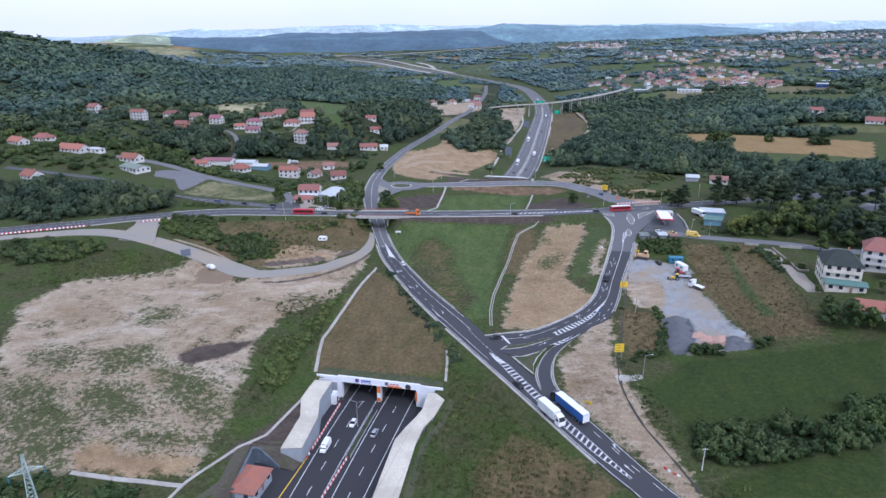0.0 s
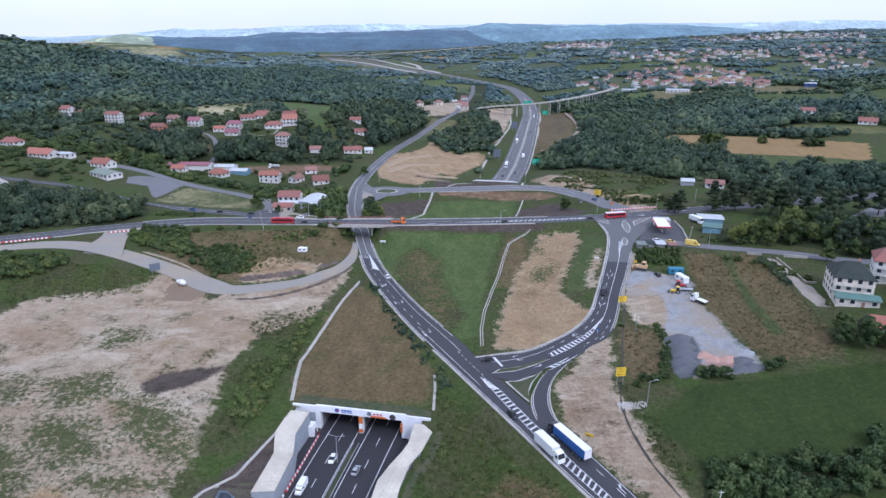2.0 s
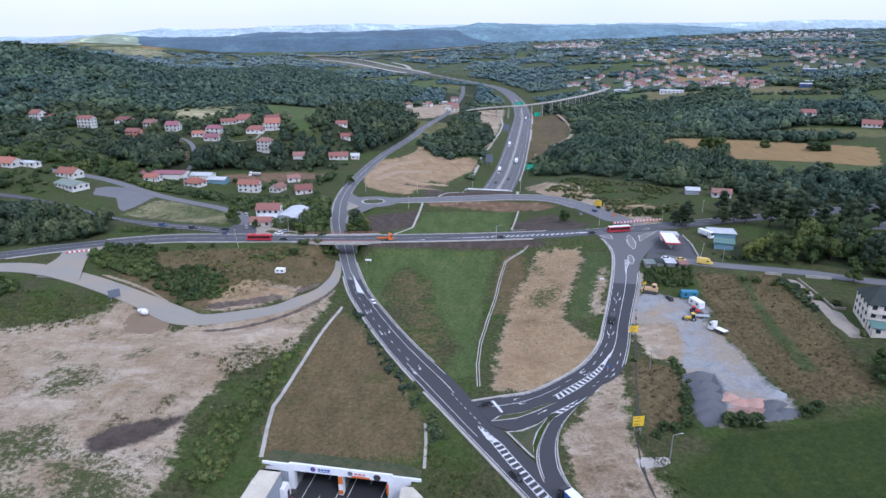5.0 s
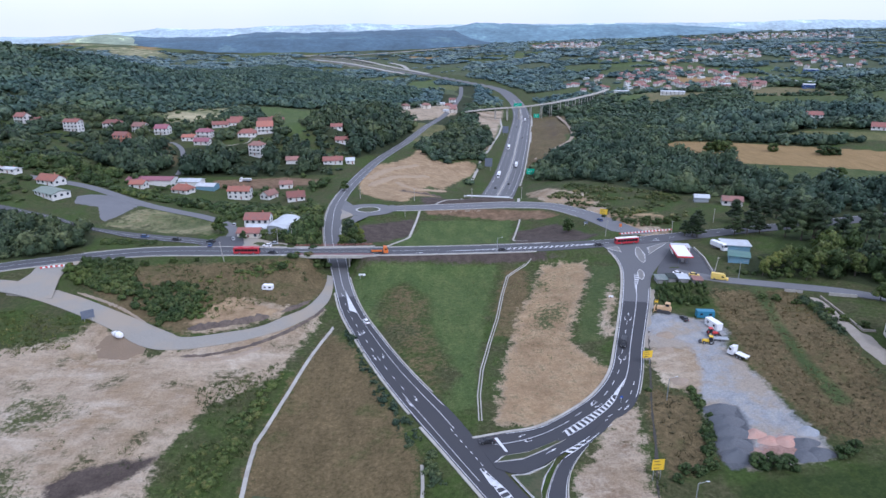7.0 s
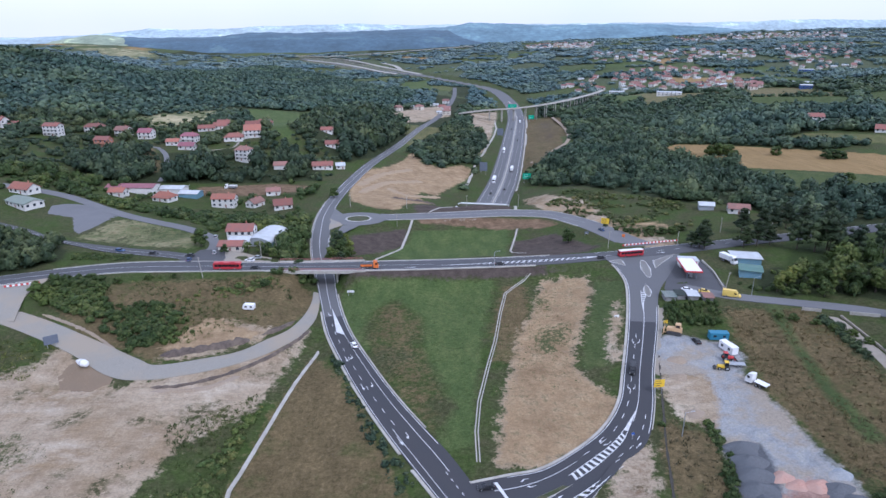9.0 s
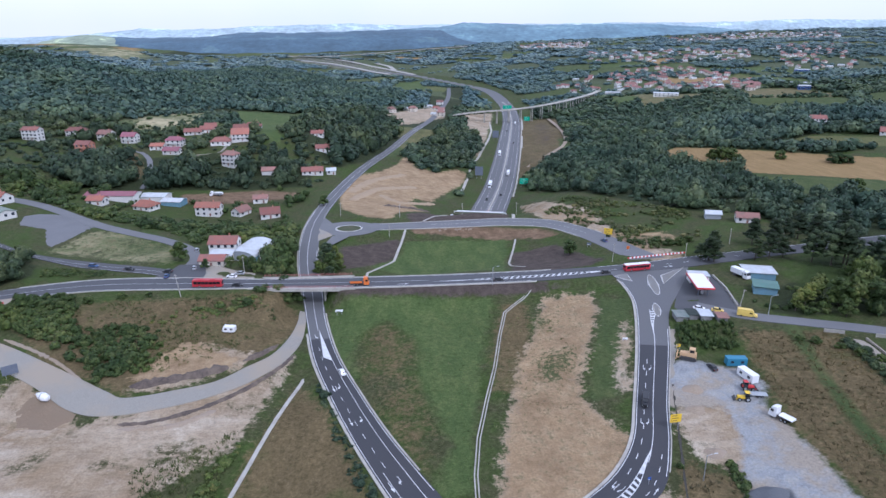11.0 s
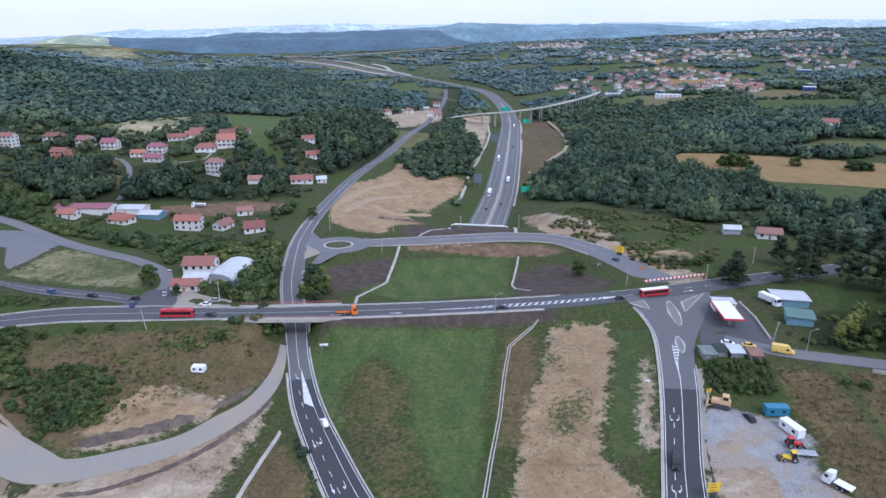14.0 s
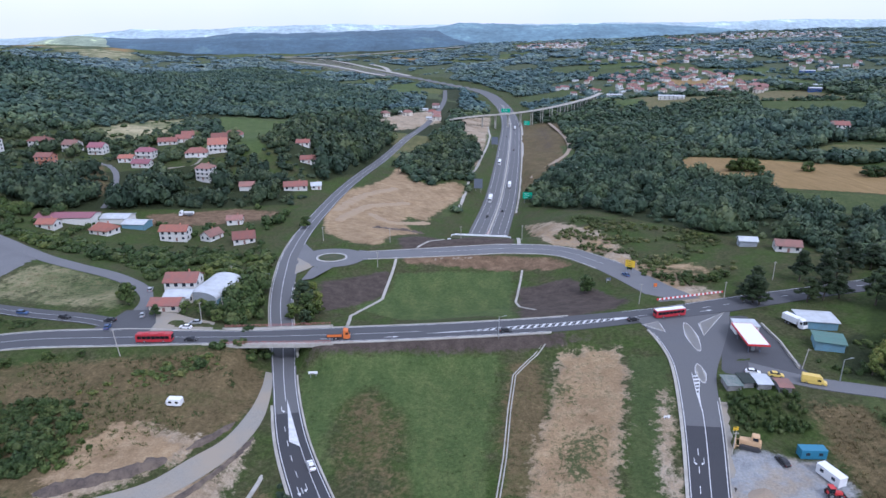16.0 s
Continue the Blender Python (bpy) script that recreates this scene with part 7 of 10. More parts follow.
low_wall("pale concrete wall behind the fuel station", [(132.5, 349), (131.5, 335), (128, 318.5)], .9, .5, CONCRETE)
put_house("blue-grey warehouse with a pale flat roof", 151.5, 348, -14, w=12, d=9, storeys=1, rise=.2, roof=ROOF_PALE, wall=SHED_TEAL, chimney=False, name="warehouse", category="warehouse", windows=False)
put_house("teal sheet annexe with a green roof", 145.5, 331.5, -24, w=8.5, d=8, storeys=1, rise=.25, roof=ROOF_GREEN, wall=SHED_TEAL, chimney=False, name="annexe", category="annexe", windows=False)
truck("white box lorry parked beside the warehouse", (143.4, 349, 5.5), 200, CAR_WHITE, CAR_WHITE, CAR_WHITE, 6.0, tall=3.4)
van("pale yellow delivery van parked on the lane", (127, 309.6, 5.35), 244, VAN_YELLOW, 6.8, 2.2, 2.7)
car("yellow car parked behind the sheds", (118.5, 315, 4.95), 250, VAN_YELLOW)
car("white and green car parked behind the sheds", (112.5, 317.3, 4.85), 250, CAR_WHITE)
SHED_GREEN = surface("torn_green_netting", (0.09, 0.13, 0.12), (0.16, 0.2, 0.18), 2.0, 0.8, (0.2, 0.21, 0.2), 0.5, 0.3)
for x, y, turn, w, d, mat, note in ((103, 312, -6, 4.4, 6, SHED_GREEN, "market shed with a torn green sheet roof"), (107.6, 312.5, -6, 3.4, 5.5, ROOF_DARK, "market shed with a dark netting roof"), (111.8, 311.2, -8, 4.2, 6, ROOF_PALE, "market shed with a pale sheet roof"), (116.6, 308, -10, 3.6, 5, B, "open pergola shed with brown slats")):
    put_house(note, x, y, turn, w=w, d=d, storeys=1, rise=.3, roof=mat, wall=CONCRETE_DARK, chimney=False, windows=False, name="market_shed", category="shed").scale = (.92, .92, .62)


def container(label, at, turn, mat, size=(2.5, 6.1, 2.6), name="container"):
    base = thing(name, label, "container", at, turn)
    w, l, h = size
    bm = bmesh.new()
    box(bm, -w / 2, w / 2, -l / 2, l / 2, .15, h, bevel=.04)
    part("body", bm, mat, base)
    for side in (-1, 1):
        for k in range(12):
            y = -l / 2 + .3 + k * (l - .6) / 11
            bm = bmesh.new()
            box(bm, side * w / 2 - .03, side * w / 2 + .05, y - .1, y + .1, .25, h - .12)
            part("rib", bm, mat, base)
    bm = bmesh.new()
    box(bm, -w / 2 - .04, w / 2 + .04, -l / 2 - .04, l / 2 + .04, h - .06, h + .06, bevel=.03)
    part("roof", bm, mat, base)
    for y in (-l / 4, l / 4):
        bm = bmesh.new()
        box(bm, -w / 2 - .06, -w / 2 + .02, y - .5, y + .5, 1.2, 2.0)
        part("window", bm, WINDOW, base)
    return base


def on_ground(x, y, up=0.0):
    return (x, y, ground_z(x, y) + up)


container("turquoise blue site container on the gravel lot", on_ground(108.5, 280.5), 84, CONTAINER_BLUE, (2.6, 6.4, 2.7))
container("white site cabin with a red base on the gravel lot", on_ground(108.2, 272.2), 14, CAR_WHITE, (2.5, 6.6, 2.7), "site_cabin")
car("black car parked on the gravel lot", on_ground(100, 278.8), 8, CAR_BLACK)
truck("white flatbed lorry parked at the edge of the lot", on_ground(108, 250), 30, CAR_WHITE, DARK_METAL, CAR_WHITE, 4.0, tall=1.6)


def caravan(label, at, turn):
    base = thing("caravan", label, "caravan", at, turn)
    bm = bmesh.new()
    loft(bm, [slab(1.1, -2.2, .5, 2.2, .1), slab(1.15, -2.0, .45, 2.5, .15), slab(1.15, 1.9, .45, 2.5, .15), slab(1.05, 2.3, .6, 1.9, .1)])
    part("body", bm, CAR_WHITE, base)
    for y in (-1.1, 1.0):
        for x in (-1.17, 1.13):
            bm = bmesh.new()
            box(bm, x, x + .04, y - .5, y + .5, 1.3, 1.95, bevel=.01)
            part("window", bm, GLASS_DARK, base)
    for x in (-1.0, 1.0):
        wheel(base, x, -.2, .32)
    rodb = bmesh.new()
    rod(rodb, (0, 2.2, .5), (0, 3.3, .45), .05)
    part("drawbar", rodb, STEEL, base)
    return base


caravan("white caravan standing in rough grass", on_ground(-63, 320), 82)


def mixer_drum():
    base = thing("concrete_mixer_drum", "white concrete mixer drum lying on a sandy heap", "mixer drum", on_ground(-106, 274.5, .6), 60)
    bm = bmesh.new()
    prof = [(-2.4, .5), (-2.1, .95), (-.6, 1.25), (.8, 1.15), (2.2, .6), (2.6, .5)]
    loft(bm, [[(r * math.cos(a), y, 1.1 + r * math.sin(a)) for a in np.linspace(0, 2 * math.pi, 14, endpoint=False)] for y, r in prof])
    part("drum", bm, CAR_WHITE, base)
    bm = bmesh.new()
    loft(bm, [[(r * math.cos(a), y, 1.1 + r * math.sin(a)) for a in np.linspace(0, 2 * math.pi, 14, endpoint=False)] for y, r in ((-.3, 1.3), (0, 1.32), (.1, 1.25))])
    part("hoop", bm, STEEL, base)
    return base


mixer_drum()


DOZER_TAN = paint("faded_tan_yellow", (0.56, 0.37, 0.2), 0.6)


def bulldozer(label, at, turn):
    base = thing("bulldozer", label, "bulldozer", at, turn)
    for x in (-1.05, 1.05):
        bm = bmesh.new()
        loft(bm, [[(x - .28, y, z) for y, z in ((-2, .4), (-1.6, 0), (1.6, 0), (2, .4), (1.6, .85), (-1.6, .85))], [(x + .28, y, z) for y, z in ((-2, .4), (-1.6, 0), (1.6, 0), (2, .4), (1.6, .85), (-1.6, .85))]])
        part("track", bm, DARK_METAL, base)
    bm = bmesh.new()
    loft(bm, [slab(.75, -1.9, .6, 1.7, .1), slab(.8, -.6, .6, 1.8, .1), slab(.7, 1.9, .6, 1.6, .12)])
    part("body", bm, DOZER_TAN, base)
    bm = bmesh.new()
    box(bm, -.75, .75, -1.5, -.1, 1.7, 2.9, bevel=.1)
    cab = part("cab", bm, DOZER_TAN, base)
    bm = bmesh.new()
    box(bm, -.78, .78, -1.3, -.3, 2.0, 2.65)
    part("window", bm, GLASS_DARK, cab)
    bm = bmesh.new()
    loft(bm, [[(-1.8, 2.6, .1), (1.8, 2.6, .1), (1.8, 2.75, .1), (-1.8, 2.75, .1)], [(-1.8, 2.4, .7), (1.8, 2.4, .7), (1.8, 2.5, .7), (-1.8, 2.5, .7)], [(-1.8, 2.6, 1.3), (1.8, 2.6, 1.3), (1.8, 2.7, 1.3), (-1.8, 2.7, 1.3)]])
    part("blade", bm, DOZER_TAN, base)
    bm = bmesh.new()
    for x in (-1.2, 1.2):
        rod(bm, (x, 0, .5), (x, 2.5, .5), .1)
    part("push_arm", bm, DOZER_TAN, base)
    return base


def loader(label, at, turn, mat, big=True):
    """A tractor or loader: engine hood, cab, wheels, front bucket."""
    base = thing("loader" if big else "tractor", label, "loader" if big else "tractor", at, turn)
    bm = bmesh.new()
    loft(bm, [slab(.6, -1.6, .7, 1.5, .1), slab(.65, -.4, .7, 1.55, .1), slab(.5, 1.7, .7, 1.4, .12)])
    part("hood", bm, mat, base)
    bm = bmesh.new()
    loft(bm, [slab(.75, -1.5, 1.4, 2.7, .15), slab(.78, -.3, 1.4, 2.75, .15)])
    part("cab", bm, GLASS_DARK, base)
    bm = bmesh.new()
    box(bm, -.85, .85, -1.6, -.2, 2.72, 2.85, bevel=.04)
    part("cab_roof", bm, mat, base)
    for x in (-.95, .95):
        wheel(base, x, -1.1, .8, .45)
        wheel(base, x, 1.2, .55, .35)
    bm = bmesh.new()
    for x in (-.7, .7):
        rod(bm, (x, .2, 1.3), (x, 2.4, .5), .09)
    part("lift_arm", bm, mat, base)
    bm = bmesh.new()
    loft(bm, [[(-1.1, 2.3, .2), (-1.1, 3.0, .15), (-1.1, 2.35, .9), (-1.1, 2.25, .9)], [(1.1, 2.3, .2), (1.1, 3.0, .15), (1.1, 2.35, .9), (1.1, 2.25, .9)]])
    part("bucket", bm, DARK_METAL, base)
    return base


bulldozer("worn tan-yellow bulldozer parked by the garden", on_ground(94.6, 284.9), 62).scale = (1.35, 1.35, 1.35)
loader("red tractor with black wheels on the gravel lot", on_ground(105.6, 266.8), -98, RED_PAINT, False)
loader("small yellow loader on the gravel lot", on_ground(101.8, 262.1), 75, YELLOW)


def trailer(label, at, turn):
    base = thing("flat_trailer", label, "trailer", at, turn)
    bm = bmesh.new()
    box(bm, -1.1, 1.1, -3, 3, .8, 1.0, bevel=.03)
    part("bed", bm, STEEL, base)
    for x in (-1.0, 1.0):
        for y in (-1.4, -.5):
            wheel(base, x, y, .4)
    return base


trailer("flat steel trailer parked beside the tractor", on_ground(106.4, 263.2), 80)


# ---------------------------------------------------------------- the lot's gravel and heaps
def patch(name, outline, material, label, lift=.1, category="gravel", edge=.6):
    """A sheet of loose ground laid on the land, with a ragged edge that thins out to it."""
    p = np.array(outline, float)
    lo, hi = p.min(0) - 1, p.max(0) + 1
    g = 1.6
    xs, ys = np.arange(lo[0], hi[0], g), np.arange(lo[1], hi[1], g)
    xx, yy = np.meshgrid(xs, ys)
    x, y = xx.ravel(), yy.ravel()
    wob = 1.2 * np.sin(x * .9 + 2 * np.sin(y * .7)) + .8 * np.sin(y * 1.3 + x * .4)
    d = edge_distance(x, y, outline) * np.where(inside(x, y, outline), 1, -1) + wob * edge
    z = height(x, y) + np.clip(d * .12, -.35, lift)
    n = len(xs)
    faces = []
    for j in range(len(ys) - 1):
        for i in range(n - 1):
            q = (j * n + i, j * n + i + 1, (j + 1) * n + i + 1, (j + 1) * n + i)
            if max(d[k] for k in q) > -.2:
                faces.append(q)
    ob = link_mesh(name, np.column_stack([x, y, z]), faces, material, smooth=True)
    return tagged(ob, label, category, kind="structure")


patch("forecourt", [(104, 320), (111, 314.5), (122, 311), (129, 315), (133.5, 341), (132, 358), (124, 358), (112, 336)], ASPHALT_MID, "grey asphalt forecourt of the fuel station", .12, "forecourt", .1)
patch("concrete_crossing", [(56.8, 187.3), (66.2, 187.2), (65.1, 183.6), (57.1, 182.4)], CONCRETE, "pale concrete slab over the ditch", .2, "slab", .1)
patch("paved_yard", [(151, 288), (149, 270), (148, 256), (145.5, 246.4), (145, 235), (150, 232.5), (151.5, 246), (153.3, 253), (152, 257), (154.6, 286)], PAVED, "pale paved drive beside the cream house", .35, "yard", .1)
patch("car_park", [(226, 345), (262, 372), (300, 385), (300, 350), (262, 330)], ASPHALT_OLD, "worn asphalt car park among the trees", .2, "car park", .2)
patch("yard_west", [(-206, 452), (-196, 457), (-187, 461), (-174, 449), (-163, 440), (-164, 424), (-167, 412), (-169, 405), (-174, 411), (-179, 422), (-184, 431), (-200, 437)], ASPHALT_OLD, "worn asphalt yard beside the warehouse", .2, "yard", .3)

SAND_BROWN = surface("brown_sand", (0.15, 0.11, 0.07), (0.23, 0.17, 0.115), 2.5, 0.95, (0.18, 0.135, 0.09), 0.2, 0.5)
patch("sand_heap", [(-115, 275), (-107, 278), (-98, 271), (-93, 267), (-99, 262), (-109, 265)], SAND_BROWN, "brown sandy heap under the mixer drum", 1.2, "heap", .3)


def earth_mound(label, pts, wide, tall, mat, seed):
    """A long uneven heap of tipped earth."""
    p = smooth_rows([(x, y, 0) for x, y in pts], 1.2)[:, :2]
    rnd = random.Random(seed)
    n, m = len(p), 9
    verts, faces = [], []
    for i, (x, y) in enumerate(p):
        q = p[min(i + 1, n - 1)] - p[max(i - 1, 0)]
        q = q / np.hypot(*q)
        f = min(1, i / 3, (n - 1 - i) / 3)
        w = wide * (.75 + .5 * rnd.random()) * (.4 + .6 * f)
        h = tall * (.55 + .8 * rnd.random()) * f
        for k in range(m):
            u = k / (m - 1) * 2 - 1
            a, b = x - q[1] * u * w, y + q[0] * u * w
            verts.append((a, b, ground_z(a, b) - .12 + max(0, h * (1 - u * u)) * (.8 + .4 * rnd.random())))
    for i in range(n - 1):
        for k in range(m - 1):
            c = i * m + k
            faces.append((c, c + m, c + m + 1, c + 1))
    return tagged(link_mesh("earth_mound", verts, faces, mat, smooth=True), label, "earth mound")


EARTH = surface("dark_earth", (0.05, 0.04, 0.035), (0.11, 0.085, 0.07), 1.5, 0.95, (0.14, 0.11, 0.085), 0.3, 0.6)
def heap(label, x, y, wide, tall, mat, seed):
    """A tipped heap of loose chippings with a soft, uneven crown."""
    rnd = random.Random(seed)
    rings, sides = 6, 18
    verts, faces = [(x, y, ground_z(x, y) + tall)], []
    for r in range(1, rings + 1):
        u = r / rings
        for k in range(sides):
            a = 6.2832 * k / sides
            q = wide * u * (1 + .12 * math.sin(3 * a + seed) + .07 * math.sin(5 * a + 2 * seed))
            px, py = x + q * math.cos(a), y + q * .8 * math.sin(a)
            verts.append((px, py, ground_z(px, py) - .1 + (tall + .1) * (1 - u) ** .85 * (1 + rnd.uniform(-.1, .1)) * (1 if u < 1 else 0)))
    for k in range(sides):
        faces.append((0, 1 + k, 1 + (k + 1) % sides))
        for r in range(rings - 1):
            a, b = 1 + r * sides + k, 1 + r * sides + (k + 1) % sides
            faces.append((a, a + sides, b + sides, b))
    return tagged(link_mesh("gravel_mound", verts, faces, mat, smooth=True), label, "mound", group="heaps on the lot")


for k, (x, y, w, t) in enumerate(((89, 223.4, 5, 1.6), (88.2, 218, 5, 1.8), (87.2, 213.2, 5.2, 1.8), (85.6, 208, 5, 1.6), (84.6, 203.4, 4.6, 1.5))):
    heap("dark grey heap of chippings on the gravel lot", x, y, w, t * 1.6, GRAVEL_DARK, k)
for k, (x, y, w, t) in enumerate(((93.6, 211.8, 3.2, .8), (95.6, 208.6, 3, .7), (99.6, 207.4, 3.4, .9))):
    heap("reddish heap of crushed brick on the gravel lot", x, y, w, t * 1.7, GRAVEL_RED, 10 + k)
for k, (x, y, w, t) in enumerate(((103.6, 205.4, 3.8, 1.1), (105.2, 201, 3.6, 1.0), (101, 200.6, 3.4, .8), (107, 210, 3, .7))):
    heap("blue-grey heap of gravel on the lot", x, y, w, t * 1.7, GRAVEL_DARK if k < 3 else GRAVEL_BLUE, 20 + k)
for k, (x, y, w, t) in enumerate(((89.4, 268.5, 3.4, 1.0), (86, 258.5, 3, .8), (83.5, 240.5, 3, 1.2))):
    heap("tan heap of sandy gravel at the lot's edge", x, y, w, t, SAND, 30 + k)
earth_mound("long dark mound of tipped earth beside the site road", [(-84, 281.5), (-74, 286), (-65, 290), (-57, 295.5)], 2.2, 1.5, EARTH, 1)
earth_mound("low ridge of dug earth beside the site road", [(-54, 299), (-48, 306), (-44, 314)], 1.1, .8, EARTH, 2)
earth_mound("ragged ridge of earth along the edge of the site road", [(-82, 263), (-72, 264.5), (-60, 271.5), (-50, 281), (-41.5, 294), (-36.8, 306)], .9, .55, EARTH, 5)
earth_mound("ragged bank of earth between site road and slope", [(-100, 285.5), (-112, 295.5), (-126, 304.5), (-138, 311)], .8, .6, SAND, 6)
for k, line_of in enumerate(([(-34, 524), (-17, 572), (11, 604)], [(-16, 555), (-1, 538), (24, 558)], [(-37, 548), (-22, 602), (2, 643)])):
    earth_mound("smooth ridge of graded sand beside the roundabout", line_of, 3.6, 0.9, SAND_WARM, 40 + k)
earth_mound("dark edge of dug earth at the foot of the sand", [(-13, 514), (1, 516), (20, 523)], 2.0, 1.2, EARTH, 44)
earth_mound("low ridge of pale earth along the bare site", [(-80, 261), (-66, 263), (-54, 272)], 1.0, .7, SAND, 3)

fuel_station()


def ditch(name, pts, label):
    p = smooth_rows([(x, y, 0) for x, y in pts], 3)
    z = height(p[:, 0], p[:, 1])
    verts = []
    for (x, y, _), h in zip(p, z):
        w = .34 + .16 * math.sin(x * 1.3 + y * .9) + .1 * math.sin(y * 2.1)
        verts += [(x - w, y, h + .1), (x, y, h + .05), (x + w, y, h + .1)]
    faces = [(3 * i + k, 3 * i + k + 1, 3 * i + k + 4, 3 * i + k + 3) for i in range(len(p) - 1) for k in (0, 1)]
    return tagged(link_mesh(name, verts, faces, DITCH), label, "ditch", kind="structure")


ditch("ditch_east", [(84.5, 272), (76.5, 247), (70, 226.7), (65.4, 210.5), (59.2, 190.8), (57.3, 176.2), (58.3, 161.4), (61.5, 146), (64.5, 132)], "narrow dark muddy ditch beside the dirt track")


# ---------------------------------------------------------------- signs, poles, pylon
def big_sign(label, at, turn, w=3.6, h=2.6, up=2.2, mat=None, back=None, rows=3, name="direction_sign", legs=2):
    base = thing(name, label, "road sign", at, turn)
    for x in ([-w * .3, w * .3] if legs == 2 else [0]):
        bm = bmesh.new()
        rod(bm, (x, 0, -.3), (x, 0, up + h * .9), .09, .09, 8)
        part("post", bm, STEEL, base)
    bm = bmesh.new()
    box(bm, -w / 2, w / 2, -.16, -.09, up, up + h, bevel=.03)
    board = part("board", bm, mat or YELLOW, base)
    for k in range(rows):
        bm = bmesh.new()
        z = up + h * (.2 + .62 * k / max(rows - 1, 1))
        box(bm, -w * .36, w * (.1 + .1 * (k % 2)), -.175, -.16, z - .09, z + .09)
        part("letter_bar", bm, back or DARK_METAL, board)
    return base


big_sign("yellow direction sign on two steel posts beside the ditch", on_ground(60.5, 196.5), 4, 3.2, 3.2, 3.2)
big_sign("yellow direction sign on two steel posts beside the gravel lot", on_ground(76.5, 251), 6, 3.4, 2.6, 2.6)
big_sign("yellow direction sign at the upper road", on_ground(106, 410), -30, 4.2, 3.2, 3.0)
big_sign("low yellow construction sign on bare ground", on_ground(45, 171.5), -30, 2.4, 1.0, .5, rows=1)
big_sign("small yellow and black warning sign by the junction", on_ground(93.5, 290.5), 0, 1.5, 1.2, 1.2, rows=2)
big_sign("large blank grey direction sign seen from behind", on_ground(-122, 287), 35, 4.4, 3.2, 1.2, SIGN_GREY, SIGN_GREY, 1)
big_sign("small white town sign beside the ramp road", on_ground(-24.5, 337), 0, 3.0, 1.0, 1.2, CAR_WHITE, DARK_METAL, 1)
big_sign("blue arrow sign on a post at the slip lane", on_ground(62, 231), 0, .8, .8, 1.6, BLUE_SIGN, CAR_WHITE, 1, legs=1)
big_sign("small white sign board at the edge of the grass", on_ground(78.2, 299), 0, 1.8, .8, .5, CAR_WHITE, DARK_METAL, 1)
big_sign("orange temporary sign beside the upper road", on_ground(109, 388), 0, 1.4, 1.6, 1.0, ORANGE, DARK_METAL, 1)
big_sign("dark sign beside the upper road", on_ground(94, 402), 0, 2.2, 1.2, 1.0, SIGN_GREY, CAR_WHITE, 1)
big_sign("red and white notice board on the lawn", on_ground(190, 341), -10, 2.2, 2.4, .8, RED_PAINT, CAR_WHITE, 3)
for x, y, turn, w, h, mat, note in ((101, 620, -10, 7, 5, GREEN_SIGN, "large green motorway sign on posts"), (198, 1130, -10, 9, 6.5, GREEN_SIGN, "large green motorway sign on posts"), (196, 1320, -10, 16, 7, GREEN_SIGN, "wide green gantry sign over the motorway"), (68, 660, -10, 7, 8, SIGN_GREY, "tall grey motorway sign seen from behind"), (118, 915, -10, 8, 9, SIGN_GREY, "tall grey motorway sign seen from behind")):
    big_sign(note, on_ground(x, y), turn, w, h, 3.5, mat, CAR_WHITE if mat is GREEN_SIGN else SIGN_GREY, 3, "motorway_sign")


def pole(label, at, tall=9.0, lean=(0, 0), lamp=False, mat=None, name="utility_pole", arms=0, turn=0.0):
    base = thing(name, label, "pole", at, turn, "poles")
    bm = bmesh.new()
    rod(bm, (0, 0, -.5), (lean[0], lean[1], tall), .16, .1, 8)
    part("mast", bm, mat or WOOD_POLE, base)
    if arms:
        for k in range(arms):
            s = 1 if k == 0 else -1
            bm = bmesh.new()
            rod(bm, (0, 0, tall), (s * 2.2, 0, tall + .5), .06, .05, 6)
            part("arm", bm, STEEL, base)
            bm = bmesh.new()
            box(bm, s * 2.2 - .45, s * 2.2 + .45, -.16, .16, tall + .45, tall + .58, bevel=.04)
            part("lamp_head", bm, STEEL, base)
    else:
        bm = bmesh.new()
        box(bm, -.7 + lean[0], .7 + lean[0], -.06 + lean[1], .06 + lean[1], tall - .5, tall - .38)
        part("crossarm", bm, mat or WOOD_POLE, base)
    return base


for x, y, tall, lean in ((-87.6, 343.5, 9.5, (-1.2, .3)), (-6.8, 443, 8, (0, 0)), (96, 371, 8.5, (.4, 0)), (131, 373.5, 7, (0, 0)), (128.7, 318.2, 7, (1.1, .2)), (-62.5, 377, 10, (-.8, 0)), (-67.7, 366, 8, (0, 0)), (37.4, 483, 7, (0, 0)), (-1.2, 476, 8, (0, 0)), (-37, 480, 8, (0, 0)), (69.5, 474, 8, (0, 0)), (160, 390, 8, (0, 0)), (190, 395, 9, (0, 0)), (-73, 430, 6, (0, 0)), (89, 283, 7, (.2, 0))):
    pole("pale weathered utility pole", on_ground(x, y), tall, lean)
for x, y in ((135, 309.5), (76, 231), (66, 186), (38, 347)):
    pole("slim steel street lamp on a tall pole", on_ground(x, y), 7.5, mat=STEEL, name="street_lamp", arms=1)
pole("plain white post at the end of the hedge", on_ground(68, 140), 7.0, mat=PLASTER)
pole("double-armed steel street lamp on the motorway median", (-27.3, 176.5, -16.2), 9, mat=STEEL, name="street_lamp", arms=2, turn=AXIS)


